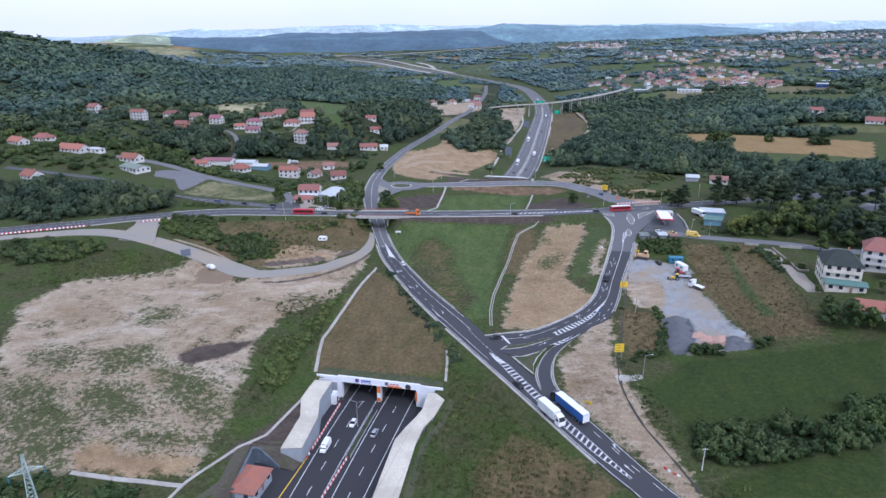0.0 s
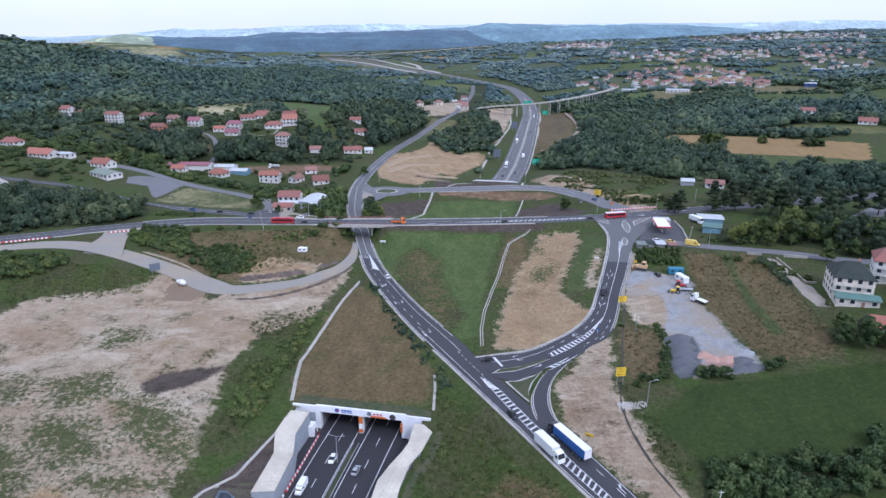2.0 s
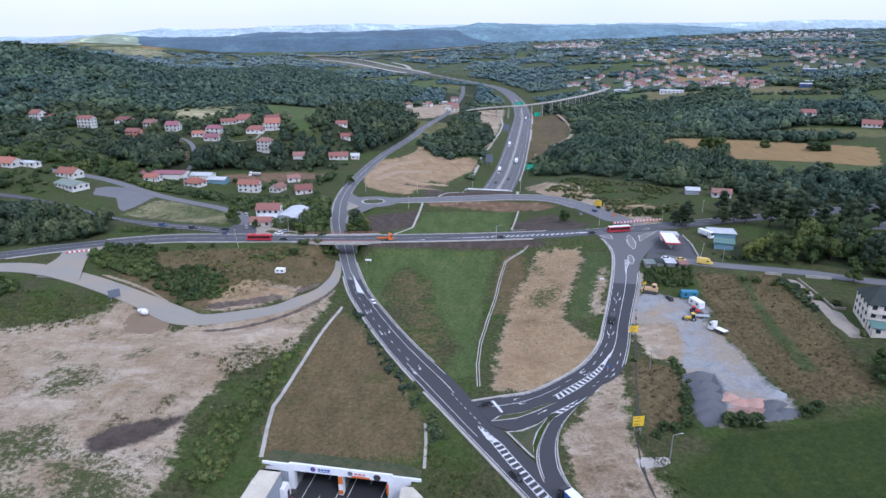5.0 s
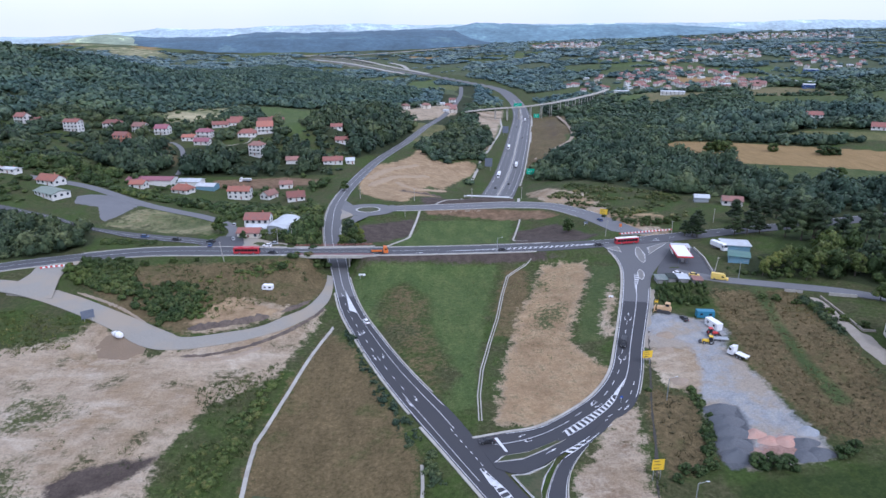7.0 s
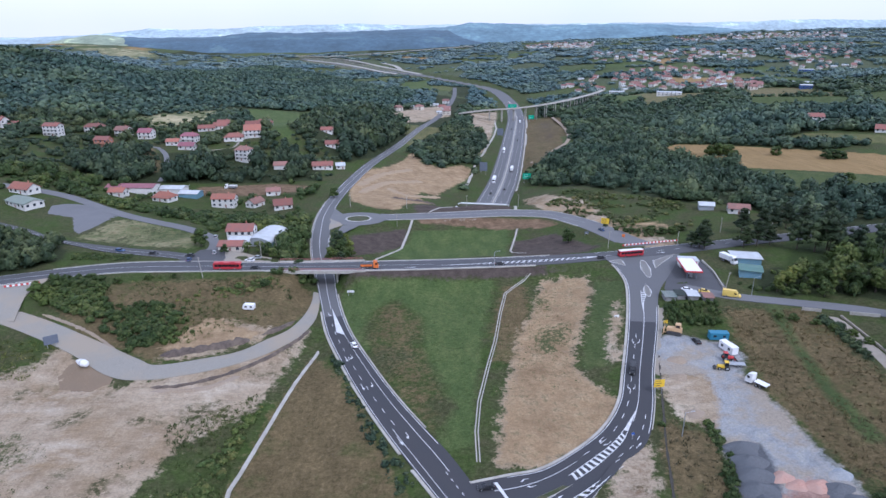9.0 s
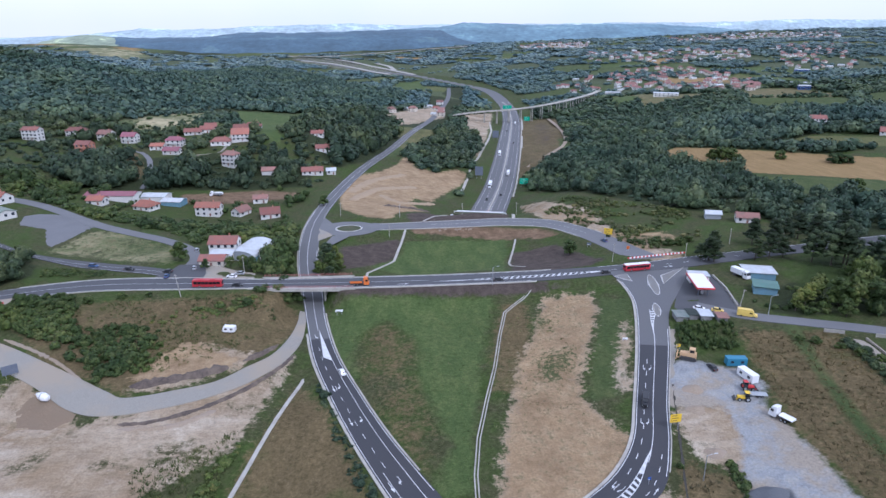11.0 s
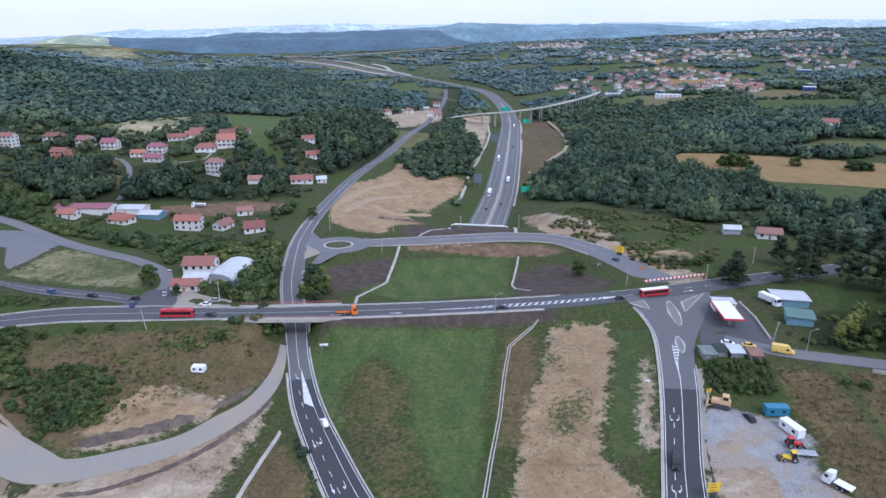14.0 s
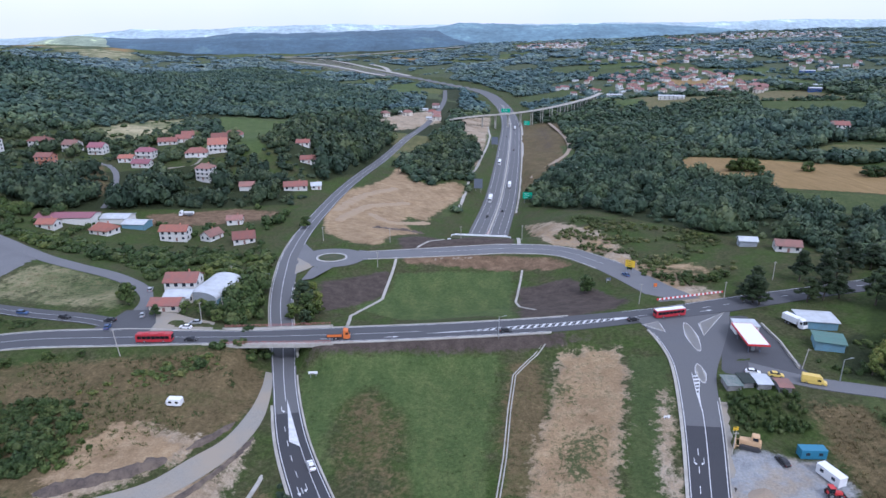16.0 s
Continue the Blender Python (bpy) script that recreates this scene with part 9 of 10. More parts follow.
def far_trees():
    """Woods and hedgerows over the distant valley and hills."""
    rng = np.random.RandomState(20)
    rows = []
    for lo, hi, gap, size in ((600, 1100, 8.5, 10), (1100, 1900, 12.5, 15), (1900, 2600, 19, 23), (2600, 4150, 30, 36)):
        for b in np.arange(lo, hi, gap):
            half = b * .72 + 130
            xs = np.arange(-half, half, gap)
            xs = xs + rng.uniform(-.45, .45, len(xs)) * gap
            ys = b + rng.uniform(-.45, .45, len(xs)) * gap
            if b > 3650:
                ys = np.where(xs > 300, ys, -1000)
            k = (far_fields(xs, ys) < np.where(ys > 1300, WOODED - .14, WOODED)) | far_hedges(xs, ys)
            rows.append(np.column_stack([xs[k], ys[k], np.full(k.sum(), size)]))
    r = np.vstack(rows)
    r = r[r[:, 1] > 0]
    ok = clear_of_roads(r[:, 0], r[:, 1], 14 + np.maximum(r[:, 1] - 700, 0) * .02)
    for poly in [WOOD_HILL, WOOD_TOWN, WOOD_MID, WOOD_EAST, WOOD_FAR_E, WOOD_ROW, WHEAT, GRASS_HILL, DRY_HILL, FIELD_GREEN_E, FIELD_YEL_E, BARE_NORTH, MOUND_EAST, BARE_FAR_A, BARE_FAR_B, BARE_FAR_C, SUNLIT_FAR, VERGE_FAR, [(322, 755), (300, 735), (345, 655), (395, 585), (440, 590), (440, 625)]] + FAR_GREENS + FAR_DRY:
        ok &= ~inside(r[:, 0], r[:, 1], poly)
    v = mid(FAR_VIADUCT, 60)
    ok &= np.hypot(r[:, 0, None] - v[None, :, 0], r[:, 1, None] - v[None, :, 1] - 30).min(1) > 70
    for poly, share in ((TOWN_A, .55), (TOWN_B, .5), (TOWN_C, .5), (TOWN_D, .35), (TOWN_E, .4), (TOWN_F, .5), (TOWN_G, .35)):
        ok &= ~inside(r[:, 0], r[:, 1], poly) | (rng.uniform(size=len(r)) < share)
    ok &= ~((r[:, 0] > -330) & (r[:, 0] < -60) & (r[:, 1] < 760))
    r = r[ok]
    near = np.zeros(len(r), bool)
    hx, hy = np.array(HOUSES).T
    for i in range(0, len(r), 4000):
        dx, dy = r[i:i + 4000, 0, None] - hx[None], r[i:i + 4000, 1, None] - hy[None]
        near[i:i + 4000] = ((np.abs(dx) < 9) & (dy < 6) & (dy > -16)).any(1)
    r = r[~near]
    z = height(r[:, 0], r[:, 1])
    grow = (.6 + .8 * drift(r[:, 0], r[:, 1], 110, 3)) * np.exp(rng.normal(0, .25, len(r)))
    places = [(x, y, h - 1, s * min(1.7, .35 + .75 * g), min(9, s * .7) * min(1.6, g)) for (x, y, s), h, g in zip(r, z, grow)]
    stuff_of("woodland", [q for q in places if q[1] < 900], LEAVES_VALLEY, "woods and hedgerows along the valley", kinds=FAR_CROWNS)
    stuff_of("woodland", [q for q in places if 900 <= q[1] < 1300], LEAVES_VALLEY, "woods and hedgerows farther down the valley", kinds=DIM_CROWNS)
    stuff_of("woodland", [q for q in places if 1300 <= q[1] < 2400], LEAVES_FAR_HAZE, "woods and hedgerows over the distant hills", kinds=DIM_CROWNS)
    return stuff_of("woodland", [q for q in places if q[1] >= 2400], LEAVES_HORIZON_HAZE, "woods towards the horizon, pale bluish with painted haze", kinds=DIM_CROWNS)


# ---------------------------------------------------------------- single trees and shrubs
def tree_kind(name, label, tall, wide, seed, mat, conifer=False, place=(0, 0)):
    """A tapered trunk with limbs and a crown of many small leaf clumps."""
    rng = random.Random(seed)
    base = thing(name, label, "tree", (place[0], place[1], ground_z(*place)), 0, "trees")
    bm = bmesh.new()
    rod(bm, (0, 0, -.5), (0, 0, tall * .62), .06 * wide * .5 + .08, .06, 7)
    for k in range(7):
        a, z = rng.uniform(0, 6.28), tall * rng.uniform(.3, .6)
        r = wide * rng.uniform(.2, .36)
        rod(bm, (0, 0, z), (r * math.cos(a), r * math.sin(a), z + r * rng.uniform(.5, .9)), .07, .03, 5)
    part("trunk", bm, BARK, base)
    verts, faces, tones, at = [], [], [], 0
    nclump = 30 if not conifer else 36
    for k in range(nclump):
        t = rng.random()
        z = tall * (.05 + .87 * t if name == "shrub" else .26 + .7 * t)
        r = wide / 2 * (math.sqrt(max(.04, 1 - ((t - .42) / .62) ** 2)) if not conifer else (1.05 - t) * (.75 + .3 * (k % 2)))
        a = rng.uniform(0, 6.28)
        q = r * math.sqrt(rng.random()) * .95
        s = wide * rng.uniform(.11, .2)
        v, f, tone = TEMPLATES[rng.randrange(8)]
        w = v * np.array([s, s, s * (.8 if not conifer else .5)]) * 1.15 + np.array([q * math.cos(a), q * math.sin(a), z])
        verts.append(w)
        faces.append(f + at)
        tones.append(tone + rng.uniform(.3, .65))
        at += len(v)
    foliage_mesh("crown", verts, faces, tones, mat, parent=base)
    return base


BARK = surface("bark", (0.05, 0.04, 0.03), (0.1, 0.085, 0.065), 6, 0.9)
LEAVES_PINE = leaves("needles", (0.012, 0.024, 0.014), (0.022, 0.038, 0.02), (0.035, 0.05, 0.024))
TREES = [tree_kind("broadleaf_tree", "round broadleaf tree with a dense green crown", 9, 8, 1, LEAVES_MID, place=(-34, 390)), tree_kind("broadleaf_tree", "tall broadleaf tree with a dark crown", 12, 8, 2, LEAVES_DARK, place=(-36, 396)),
         tree_kind("broadleaf_tree", "small light green broadleaf tree", 6, 5.5, 3, LEAVES_LIGHT, place=(-31, 400)), tree_kind("pine_tree", "dark spreading pine tree", 12, 9, 4, LEAVES_PINE, True, place=(139.5, 368)),
         tree_kind("shrub", "low dense green shrub", 3.0, 4.2, 5, LEAVES_MID, place=(-60, 337))]


def plant(kind, x, y, size=1.0, turn=0.0):
    ob = copy_thing(TREES[kind], pose(x, y, ground_z(x, y) - .1, 0, 0, turn))
    ob.scale = (size, size, size * (1 + .12 * math.sin(x * 3 + y)))
    return ob


rng = random.Random(11)
TREE_ROWS = [(0, -38, 383, 0.8), (0, -31, 384, 0.75), (1, -33, 380, 0.6), (2, -29, 391, 0.9), (0, -36, 404, 0.7), (2, -34, 411, 0.8), (3, 147, 380, 1.0), (3, 141, 366, 0.95), (3, 136, 369, 0.8), (3, 160, 366, 1.0), (3, 167, 367, 1.0), (3, 174, 368, 0.95), (1, 186, 352, 1.5), (1, 193, 354, 1.6), (3, 190, 348, 1.3), (1, 182, 359, 1.2), (3, 169, 386, 1.1), (3, 178, 384, 1.15), (3, 187, 389, 1.0), (3, 196, 393, 1.1), (3, 207, 396, 1.1), (3, 218, 392, 1.2)]
TREE_ROWS += [(0, 83.2, 396, 0.95), (0, -50.5, 508, 0.9), (1, 205, 350, 1.1), (1, 214, 346, 1.2), (1, 223, 350, 1.1), (3, 232, 348, 1.2), (3, 240, 344, 1.2), (1, 250, 338, 1.2), (2, 152, 315, 1.2), (2, 157, 319, 1.3), (0, 163, 312, 1.2), (2, 168, 309, 1.4), (0, 174, 306, 1.3), (2, 180, 303, 1.4), (1, 186, 305, 1.1), (0, 193, 300, 1.2), (1, 199, 297, 1.1), (0, 206, 293, 1.2), (1, 212, 297, 1.2), (2, 146, 311, 1.0), (0, 160, 303, 0.8), (2, 175, 312, 1.1)]
TREE_ROWS += [(0, 188, 283, 0.9), (1, 196, 279, 1.0), (1, 204, 284, 1.1), (3, 212, 276, 1.1), (1, 221, 281, 1.2), (0, 174, 279, 0.8), (1, 190, 292, 1.1), (1, 208, 268, 1.1), (0, 138, 208, 0.9), (0, 144, 204, 1.0), (1, 147, 211, 0.7), (0, 150, 203, 0.9), (0, 156, 200, 1.0), (0, 141, 214, 0.8), (0, 163, 204, 1.0), (0, 170, 208, 1.0), (2, 170, 228, 0.9), (2, 148, 234, 0.5), (0, -86, 372, 0.5), (2, -76, 375, 0.8), (2, -71, 377, 0.9), (0, -66, 372, 0.8)]
TREE_ROWS += [(2, -63, 368, 0.8), (0, -58, 372, 0.9), (0, -100, 383, 0.9), (2, -104, 387, 0.8), (4, 300, 590, 2.2), (4, 287, 482, 2.6), (4, 262, 611, 3.3), (4, 269, 607, 3.0), (4, 258, 616, 2.6), (4, 326, 560, 2.9), (4, 331, 557, 2.4), (4, 268, 596, 1.3)]
for k, x, y, s in TREE_ROWS:
    plant(k, x, y, s, rng.uniform(0, 360))
SHRUB_ROWS = [(-84, 308, 0.7), (-82, 302, 0.5), (-79, 300, 0.4), (-58, 346, 0.7), (-128, 336, 1.2), (-124, 331, 1.1), (-121, 338, 1.0), (-133, 341, 1.1), (-110, 343, 0.8), (-100, 344, 0.7), (115, 402, 0.9), (118, 398, 0.9), (124, 394, 1.2), (130, 391, 1.1), (136, 392, 1.2), (127, 398, 1.0), (142, 396, 1.2), (108, 416, 0.7), (111, 406, 0.6), (88, 199, 1.2), (91, 198, 1.3), (95, 197.5, 1.2), (110, 199, 1.0), (114, 201, 0.9)]
SHRUB_ROWS += [(72, 198, 0.9), (69, 199, 0.8), (66, 196, 0.7), (76, 200, 0.9), (72, 236, 0.5), (150, 272, 0.9), (147, 277, 0.8), (152, 266, 0.8), (144, 282, 0.8), (155, 260, 0.8), (139, 287, 0.8), (135, 290, 0.7)]
for x, y, s in SHRUB_ROWS:
    plant(4, x, y, s, rng.uniform(0, 360))


# ---------------------------------------------------------------- garden, tufts and weeds
def tufts(name, poly, gap, size, tall, material, label, seed, keep=1.0, clumpy=.1):
    """Low weeds: small uneven clumps, thicker in some spots than in others."""
    rng = np.random.RandomState(seed)
    x, y = scatter(poly, gap, rng)
    w = np.sin(x * clumpy + 2 * np.sin(y * clumpy * .7 + seed)) * np.sin(y * clumpy * 1.3 + 1.5 * np.sin(x * clumpy * .6)) + rng.uniform(-.5, .5, len(x))
    k = clear_of_roads(x, y, 1.0) & (w > 1 - 2 * keep) & ~inside(x, y, NEAR_CUT)
    if tall > 2.4:
        k &= away_from_houses(x, y)
    x, y = x[k], y[k]
    z = height(x, y)
    rows = [(a, b, c - .1, size * rng.uniform(.5, 1.5), tall * rng.uniform(.5, 1.5)) for a, b, c in zip(x, y, z)]
    return stuff_of(name, rows, material, label, "weeds", TUFT_CLUMPS if tall < 1.4 else TEMPLATES) if rows else None


GRASS_TUFT = leaves("grass_tufts", (0.034, 0.05, 0.014), (0.075, 0.098, 0.032), (0.16, 0.15, 0.075))
DRY_TUFT = leaves("dry_tufts", (0.06, 0.056, 0.026), (0.11, 0.092, 0.05), (0.2, 0.16, 0.1))
tufts("garden_rows", [(99, 307), (118, 305), (114, 288), (95, 291)], 1.7, 1.7, 2.0, LEAVES_MID, "dense rows of young garden shrubs", 1, 1.0)
tufts("weeds", [(-180, 300), (-118, 288), (-122, 270), (-180, 250), (-215, 275)], 2.0, 2.2, 1.1, GRASS_TUFT, "rank green weeds beside the site road", 2, .7)
tufts("weeds", [(-105, 345), (-55, 345), (-46, 330), (-60, 305), (-80, 290), (-110, 310), (-125, 335)], 2.2, 2.2, 1.1, GRASS_TUFT, "rough weeds on the wedge of ground by the bridge", 3, .6)
tufts("weeds", [(-70, 245), (-46, 262), (-48, 215), (-52, 190), (-62, 172), (-66, 200), (-62, 225)], 1.8, 2.0, 1.3, GRASS_TUFT, "green weeds down the bank beside the bare ground", 4, .75)
tufts("weeds", [(2, 200), (14, 188), (28, 160), (40, 140), (30, 118), (-6, 120), (-8, 150), (2, 180)], 1.5, 1.7, 1.0, GRASS_TUFT, "long rough grass between ramp and motorway", 5, .85)
tufts("weeds", [(-150, 240), (-70, 235), (-66, 150), (-100, 142), (-140, 170)], 2.0, 1.5, .5, GRASS_TUFT, "thin weeds scattered over the bare site", 6, .3, .16)
tufts("weeds", [(110, 206), (137, 204), (152, 292), (120, 300), (112, 270)], 1.6, 1.5, .8, DRY_TUFT, "dry tangled weeds in the fallow field", 7, .85)
tufts("weeds", [(69, 198), (84, 200), (82, 240), (76, 243), (68, 215)], 1.9, 1.8, 1.0, DRY_TUFT, "dry weeds between ditch and gravel lot", 8, .7)
tufts("weeds", [(-180, 150), (-100, 138), (-70, 133), (-75, 110), (-190, 110)], 2.6, 2.2, 1.2, GRASS_TUFT, "green weeds below the bare site", 9, .7)
tufts("weeds", [(-44, 285), (-20, 290), (0, 230), (10, 205), (-4, 200), (-44, 205)], 2.4, 1.2, .35, DRY_TUFT, "thin dry grass over the tunnel roof", 10, .35)
tufts("weeds", [(-26, 335), (80, 340), (60, 300), (60, 240), (20, 228), (-18, 290)], 1.9, 1.2, .45, GRASS_TUFT, "uneven grass inside the loop road", 11, .5, .07)
tufts("weeds", [(115, 385), (150, 395), (165, 450), (110, 520), (85, 470), (105, 430)], 3.0, 2.8, 1.6, GRASS_TUFT, "scrubby grass beyond the upper road", 12, .55)
wood([(-150, 482), (-72, 492), (-58, 452), (-66, 404), (-78, 414), (-104, 412), (-128, 442)], 3.6, 4.2, 3.4, "thicket", LEAVES_MID, "overgrown gardens behind the hall", 26, .7, FAR_CROWNS, 18.0, .45)
wood([(-207, 486), (-185, 505), (-152, 482), (-122, 434), (-144, 446), (-173, 456), (-196, 468)], 4.2, 5, 4, "thicket", LEAVES_MID, "dense shrubs above the village lane", 27, .9, FAR_CROWNS, 18.0, .15)
wood([(-430, 800), (-300, 745), (-205, 735), (-120, 770), (-58, 690), (-60, 566), (-150, 560), (-245, 545), (-430, 560)], 6.5, 7.5, 7, "woodland", LEAVES_DARK, "gardens and trees between the village houses", 24, .8, FAR_CROWNS, 40.0, .3, [GRASS_HILL, DRY_HILL, WOOD_ROW, WOOD_TOWN] + FAR_DRY)
wood(DRY_HILL, 9, 5, 2.6, "thicket", LEAVES_MID, "scattered bushes on the straw-coloured slope", 28, .45, FAR_CROWNS, 30.0, .5)
wood([(-215, 500), (-198, 512), (-140, 540), (-80, 560), (-66, 540), (-66, 505), (-80, 496), (-140, 494), (-170, 500)], 4.5, 4.4, 4, "thicket", LEAVES_MID, "garden trees and shrubs round the village houses", 29, .6, FAR_CROWNS, 22.0, .45, [BARE_YARD])
truck("white lorry parked in the gravel yard", on_ground(-127, 543), 88, CAR_WHITE, CAR_SILVER, CAR_WHITE, 6.0, tall=2.6)
wood([(-420, 620), (-290, 560), (-205, 535), (-185, 535), (-180, 480), (-250, 420), (-340, 440), (-420, 520)], 5.5, 6, 5.5, "woodland", LEAVES_MID, "trees and shrubs among the west village", 25, .7, None, 30.0, .3)
tufts("weeds", [(60, 200), (66, 178), (70, 140), (80, 130), (66, 128), (62, 150), (60, 176)], 1.8, 2.0, 1.2, GRASS_TUFT, "weeds along the muddy ditch", 16, .7)

for k, poly in enumerate((RANK_A, RANK_B, RANK_C, RANK_D, RANK_E, RANK_F, RANK_G)):
    tufts("weeds", poly, 1.5, 1.5, .55, GRASS_TUFT, "patchy green weeds on the bare site", 30 + k, .6, .3)


# ---------------------------------------------------------------- far towns, flyover and the distant hills
def far_house(roof, wall, label, w, d, storeys, rise, hip):
    return far_panes(house(label, (0, -700, 0), 0, w=w, d=d, storeys=storeys, rise=rise, hip=hip, wall=wall, roof=roof, windows=False, chimney=False), w, d, storeys)


def far_panes(base, w, d, storeys):
    for s in range(storeys):
        for x in (-w * .25, w * .25):
            bm = bmesh.new()
            box(bm, x - .8, x + .8, -d / 2 - .06, -d / 2 + .02, s * 2.85 + 1.1, s * 2.85 + 2.5)
            part("window", bm, WINDOW, base)
    return base


# duller tile red for far roofs, with the haze put into the colour
ROOF_HAZED = surface("hazed_clay_tiles", (0.2, 0.095, 0.085), (0.29, 0.14, 0.125), 3.0, 0.9, (0.2, 0.12, 0.11), 0.3, 0.4, 5.0, vary=0.2, stretch=(0.5, 2, 2))
FAR_TYPES = [far_house(ROOF_HAZED, PLASTER, "far white house with a red tiled roof", 12, 10, 2, 3, 0), far_house(R, PLASTER, "far white house with a bright clay roof", 13, 10, 1, 3, 3),
             far_house(B, PLASTER_CREAM, "far cream house with a brown tiled roof", 12, 11, 2, 3, 3), far_house(ROOF_PALE, PLASTER, "far white building with a pale roof", 16, 10, 1, 1.2, 0)]


def town_plots(poly, count, seed, gap=17.0):
    rng = np.random.RandomState(seed)
    x, y = scatter(poly, 8, rng)
    k = np.arange(len(x))
    rng.shuffle(k)
    placed = []
    for i in k:
        if len(placed) >= count:
            break
        if all(math.hypot(x[i] - a, y[i] - b) > gap for a, b in placed):
            placed.append((x[i], y[i]))
    HOUSES.extend(placed)
    return placed, rng


def town(poly, count, seed, weights):
    placed, rng = town_plots(poly, count, seed)
    for a, b in placed:
        kind = FAR_TYPES[rng.choice(4, p=np.array(weights) / sum(weights))]
        copy_thing(kind, pose(a, b, ground_z(a, b) - .2, 0, 0, rng.uniform(-40, 40)))


def distant_town(poly, count, seed, label):
    """Houses too far off to tell apart singly: walls, roofs and windows joined."""
    placed, rng = town_plots(poly, count, seed, 20.0)
    bm = bmesh.new()
    for a, b in placed:
        w, d, storeys, rise = rng.uniform(10, 17), rng.uniform(9, 12), rng.randint(1, 4), rng.uniform(1.5, 3.4)
        hip, h = rng.choice([0.0, 3.0]), 2.85 * storeys + .3
        wall_mat, roof_mat = rng.choice([0, 1], p=[.75, .25]), rng.choice([2, 3, 4], p=[.5, .25, .25])
        m = pose(a, b, ground_z(a, b) - .2, 0, 0, rng.uniform(-40, 40))
        old_v, old_f = len(bm.verts), len(bm.faces)
        walls_of(bm, w, d, h, rise, hip)
        walls_end = len(bm.faces)
        gable(bm, w, d, h, h + rise, .55, hip)
        roofs_end = len(bm.faces)
        for k in range(storeys):
            for x in (-w * .28, 0, w * .28):
                box(bm, x - .8, x + .8, -d / 2 - .06, -d / 2 + .02, k * 2.85 + 1.1, k * 2.85 + 2.5)
        bm.verts.ensure_lookup_table()
        bm.faces.ensure_lookup_table()
        for v in bm.verts[old_v:]:
            v.co = m @ v.co
        for at in range(old_f, len(bm.faces)):
            bm.faces[at].material_index = wall_mat if at < walls_end else roof_mat if at < roofs_end else 5
    ob = part("distant_houses", bm, PLASTER)
    for extra in (PLASTER_CREAM, ROOF_HAZED, ROOF_BROWN, ROOF_PALE, WINDOW):
        ob.data.materials.append(extra)
    return tagged(ob, label, "houses", kind="stuff")


for poly, count, seed, weights in ((TOWN_A, 120, 1, (5, 3, 4, 1)), (TOWN_C, 70, 3, (4, 3, 3, 2)), (TOWN_F, 14, 6, (5, 4, 3, 1)), (TOWN_G, 10, 7, (1, 1, 3, 4))):
    town(poly, count, seed, weights)
distant_town(TOWN_B, 90, 2, "far village of pale houses with dull red roofs")
distant_town(TOWN_D, 190, 4, "distant suburb of pale houses on the ridge")
distant_town(TOWN_E, 90, 5, "distant pale houses and halls in the valley")
for k, ob in enumerate(FAR_TYPES):
    x, y = (-430 - 30 * k, 640 + 20 * k)
    ob.matrix_basis = pose(x, y, ground_z(x, y) - .2, 0, 0, 20 * k)


HALL_BLUE = paint("hall_blue", (0.04, 0.1, 0.3), 0.6)
for x, y, w, d, wall_mat, note in ((1013, 1733, 34, 16, HALL_BLUE, "long blue hall at the edge of the far town"), (702, 1216, 46, 18, PLASTER, "long white hall at the edge of the far town"), (670, 1165, 18, 12, HALL_BLUE, "small blue hall below the far town"), (446, 1191, 40, 16, PLASTER, "wide white hall below the far town"), (433, 1436, 30, 14, PLASTER, "white hall beside the far lane")):
    put_house(note, x, y, -20, w=w, d=d, storeys=2, rise=1.2, roof=ROOF_PALE, wall=wall_mat, chimney=False, name="hall", category="hall", bays=6)


def flyover():
    c, ob = road("road_flyover", FLYOVER, CONCRETE, "pale concrete road over the motorway on slim piers", .0)
    base = thing("flyover_piers", "slim concrete piers under the far flyover", "piers", kind="structure")
    s = 55
    while s < c.length - 60:
        for v in (.2, .8):
            x, y, z = c.at(s, v)
            bm = bmesh.new()
            rod(bm, (x, y, min(ground_z(x, y), z - 1) - 1), (x, y, z - .3), .7, .7, 8)
            part("pier", bm, CONCRETE, base)
        s += 22
    c.ribbon("parapet", (0, -.3), (0, 0), .9, CONCRETE, ob, 0, None, 8, 1.3)
    c.ribbon("parapet", (1, 0), (1, -.3), .9, CONCRETE, ob, 0, None, 8, 1.3)


flyover()
far_trees()


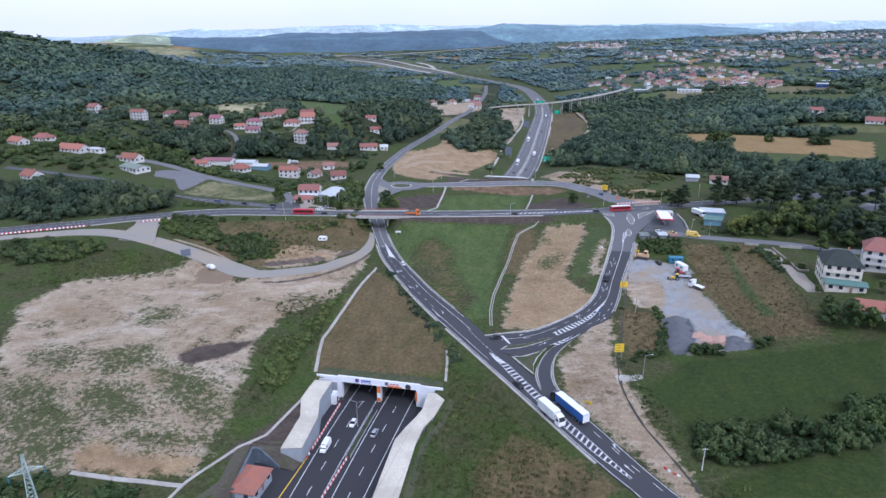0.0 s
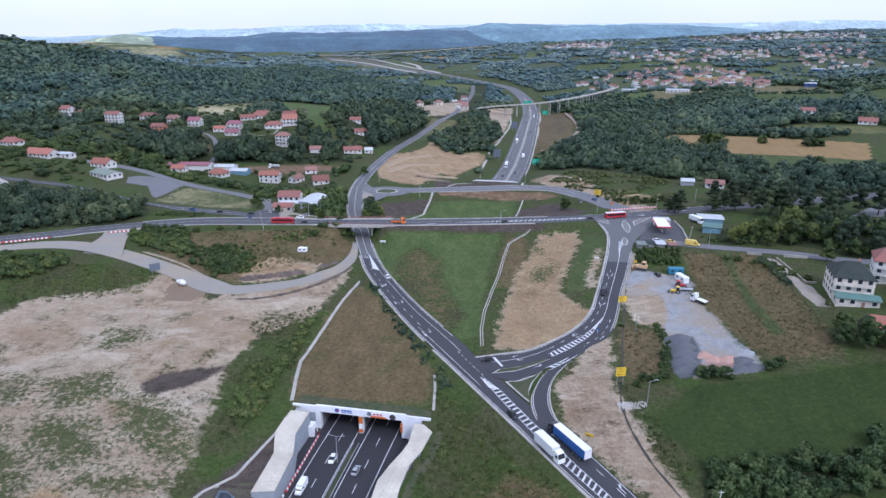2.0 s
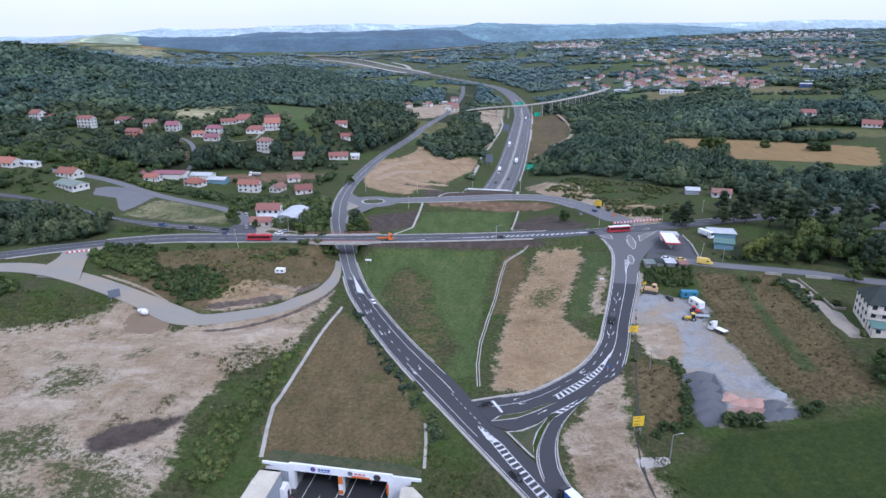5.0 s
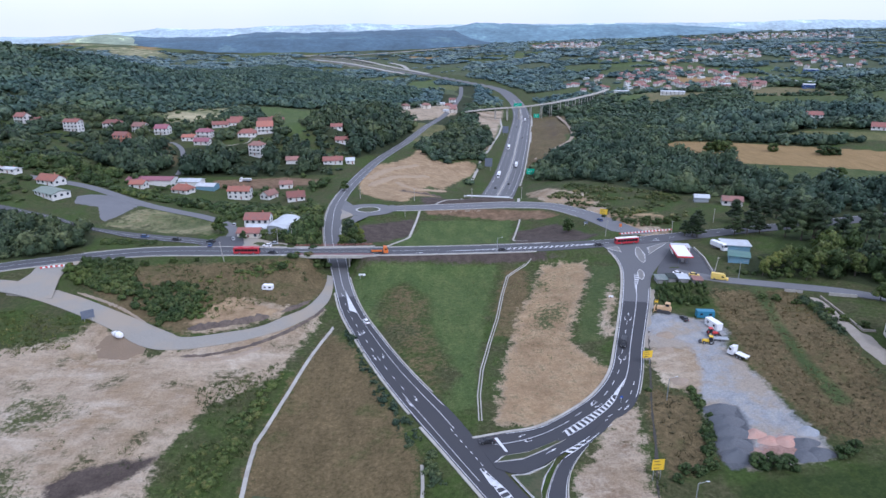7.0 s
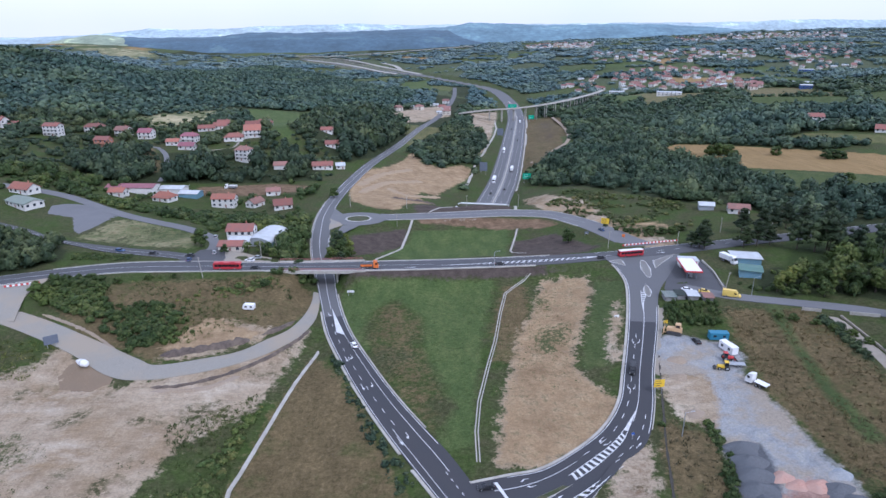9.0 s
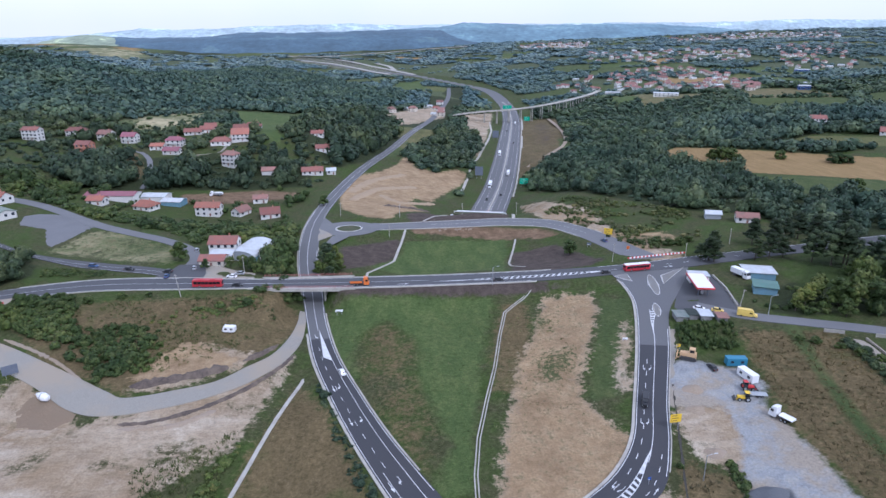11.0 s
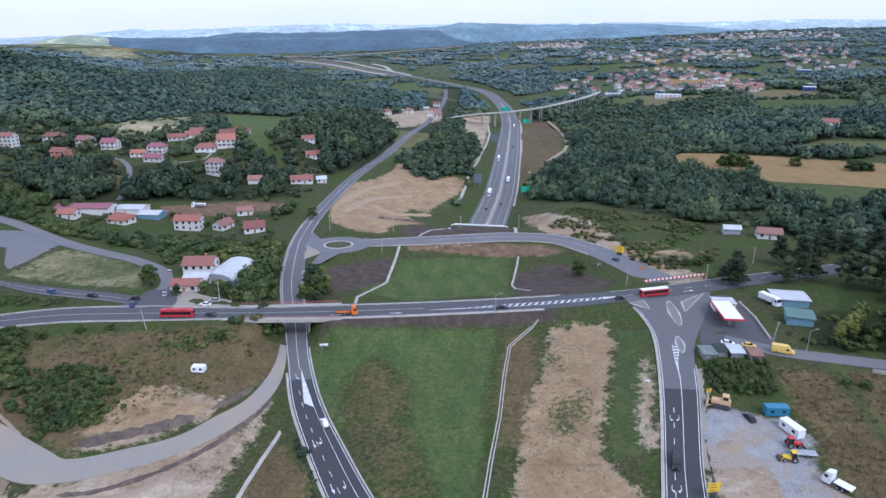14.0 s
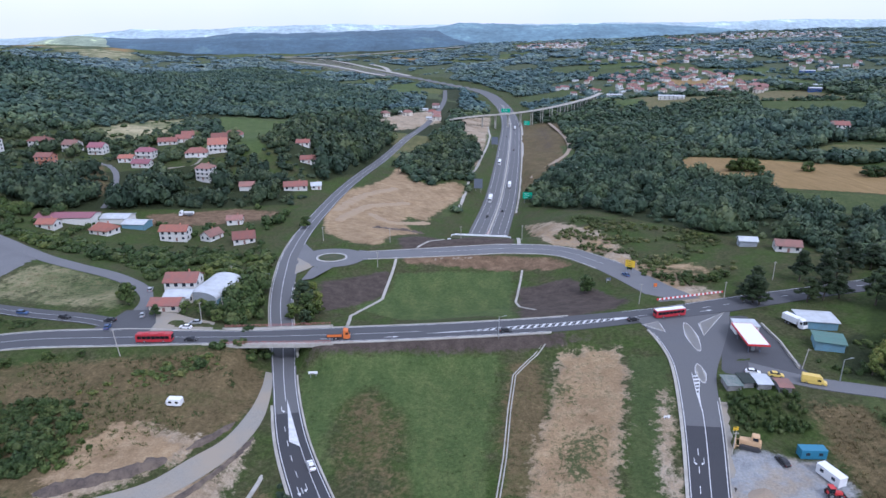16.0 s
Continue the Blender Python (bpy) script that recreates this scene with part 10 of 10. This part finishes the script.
def haze_hills(name, dist, profile, depth, col, label, seed, open_land=1.0):
    """A distant ridge, its haze painted as a pale glow of its own: profile rows of bearing in degrees and height."""
    m, n, l, p = nodes_of(name)
    geo = n.new("ShaderNodeNewGeometry")
    pos = geo.outputs["Position"]
    tex = noise_node(n, l, 0.006, 7, 0.7, vector=pos, stretch=(0.7, 1, 2.2))
    fine = noise_node(n, l, 0.035, 6, 0.75, vector=pos)
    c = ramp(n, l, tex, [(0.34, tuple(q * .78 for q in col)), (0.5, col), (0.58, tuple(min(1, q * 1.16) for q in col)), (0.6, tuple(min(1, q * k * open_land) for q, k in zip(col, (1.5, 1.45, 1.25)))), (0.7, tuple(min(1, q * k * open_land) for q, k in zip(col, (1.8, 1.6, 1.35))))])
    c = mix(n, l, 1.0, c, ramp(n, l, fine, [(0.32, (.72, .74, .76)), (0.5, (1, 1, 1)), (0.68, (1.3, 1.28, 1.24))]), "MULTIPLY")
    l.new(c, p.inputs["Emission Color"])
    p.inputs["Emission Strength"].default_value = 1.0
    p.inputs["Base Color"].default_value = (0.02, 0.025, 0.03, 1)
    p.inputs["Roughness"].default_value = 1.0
    rng = random.Random(seed)
    b = np.array(profile, float)
    verts, faces = [], []
    steps = 260
    for i in range(steps + 1):
        a = b[0, 0] + (b[-1, 0] - b[0, 0]) * i / steps
        h = np.interp(a, b[:, 0], b[:, 1]) + 1.5 * math.sin(a * 1.7 + seed) + 1.2 * math.sin(a * 4.3) + rng.uniform(-.8, .8)
        for r, z in ((dist - depth, -70), (dist - depth * .6, h * .35), (dist - depth * .25, h * .8), (dist, h), (dist + 60, h - 60)):
            verts.append((r * math.tan(radians(a)), r, z))
    for i in range(steps):
        for k in range(4):
            q = i * 5 + k
            faces.append((q, q + 5, q + 6, q + 1))
    return tagged(link_mesh(name, verts, faces, m, smooth=True), label, "hills", kind="structure")


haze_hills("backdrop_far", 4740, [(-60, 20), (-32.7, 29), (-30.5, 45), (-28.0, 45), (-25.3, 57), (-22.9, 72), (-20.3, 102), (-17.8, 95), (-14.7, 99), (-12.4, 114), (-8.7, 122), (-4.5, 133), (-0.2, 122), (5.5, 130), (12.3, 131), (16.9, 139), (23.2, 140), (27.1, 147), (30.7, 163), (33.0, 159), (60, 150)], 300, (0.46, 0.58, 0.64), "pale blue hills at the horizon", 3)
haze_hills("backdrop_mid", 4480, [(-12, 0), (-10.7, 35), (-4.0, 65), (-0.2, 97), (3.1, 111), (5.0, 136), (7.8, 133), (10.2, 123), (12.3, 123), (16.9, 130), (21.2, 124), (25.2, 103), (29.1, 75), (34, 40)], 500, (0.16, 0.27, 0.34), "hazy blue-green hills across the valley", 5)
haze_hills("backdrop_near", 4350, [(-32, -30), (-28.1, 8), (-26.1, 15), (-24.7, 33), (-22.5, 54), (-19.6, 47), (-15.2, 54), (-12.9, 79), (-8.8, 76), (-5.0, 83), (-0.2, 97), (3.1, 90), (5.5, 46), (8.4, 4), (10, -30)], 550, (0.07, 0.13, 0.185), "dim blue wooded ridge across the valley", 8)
# sunlight on this hill is painted in as a paler, stronger glow
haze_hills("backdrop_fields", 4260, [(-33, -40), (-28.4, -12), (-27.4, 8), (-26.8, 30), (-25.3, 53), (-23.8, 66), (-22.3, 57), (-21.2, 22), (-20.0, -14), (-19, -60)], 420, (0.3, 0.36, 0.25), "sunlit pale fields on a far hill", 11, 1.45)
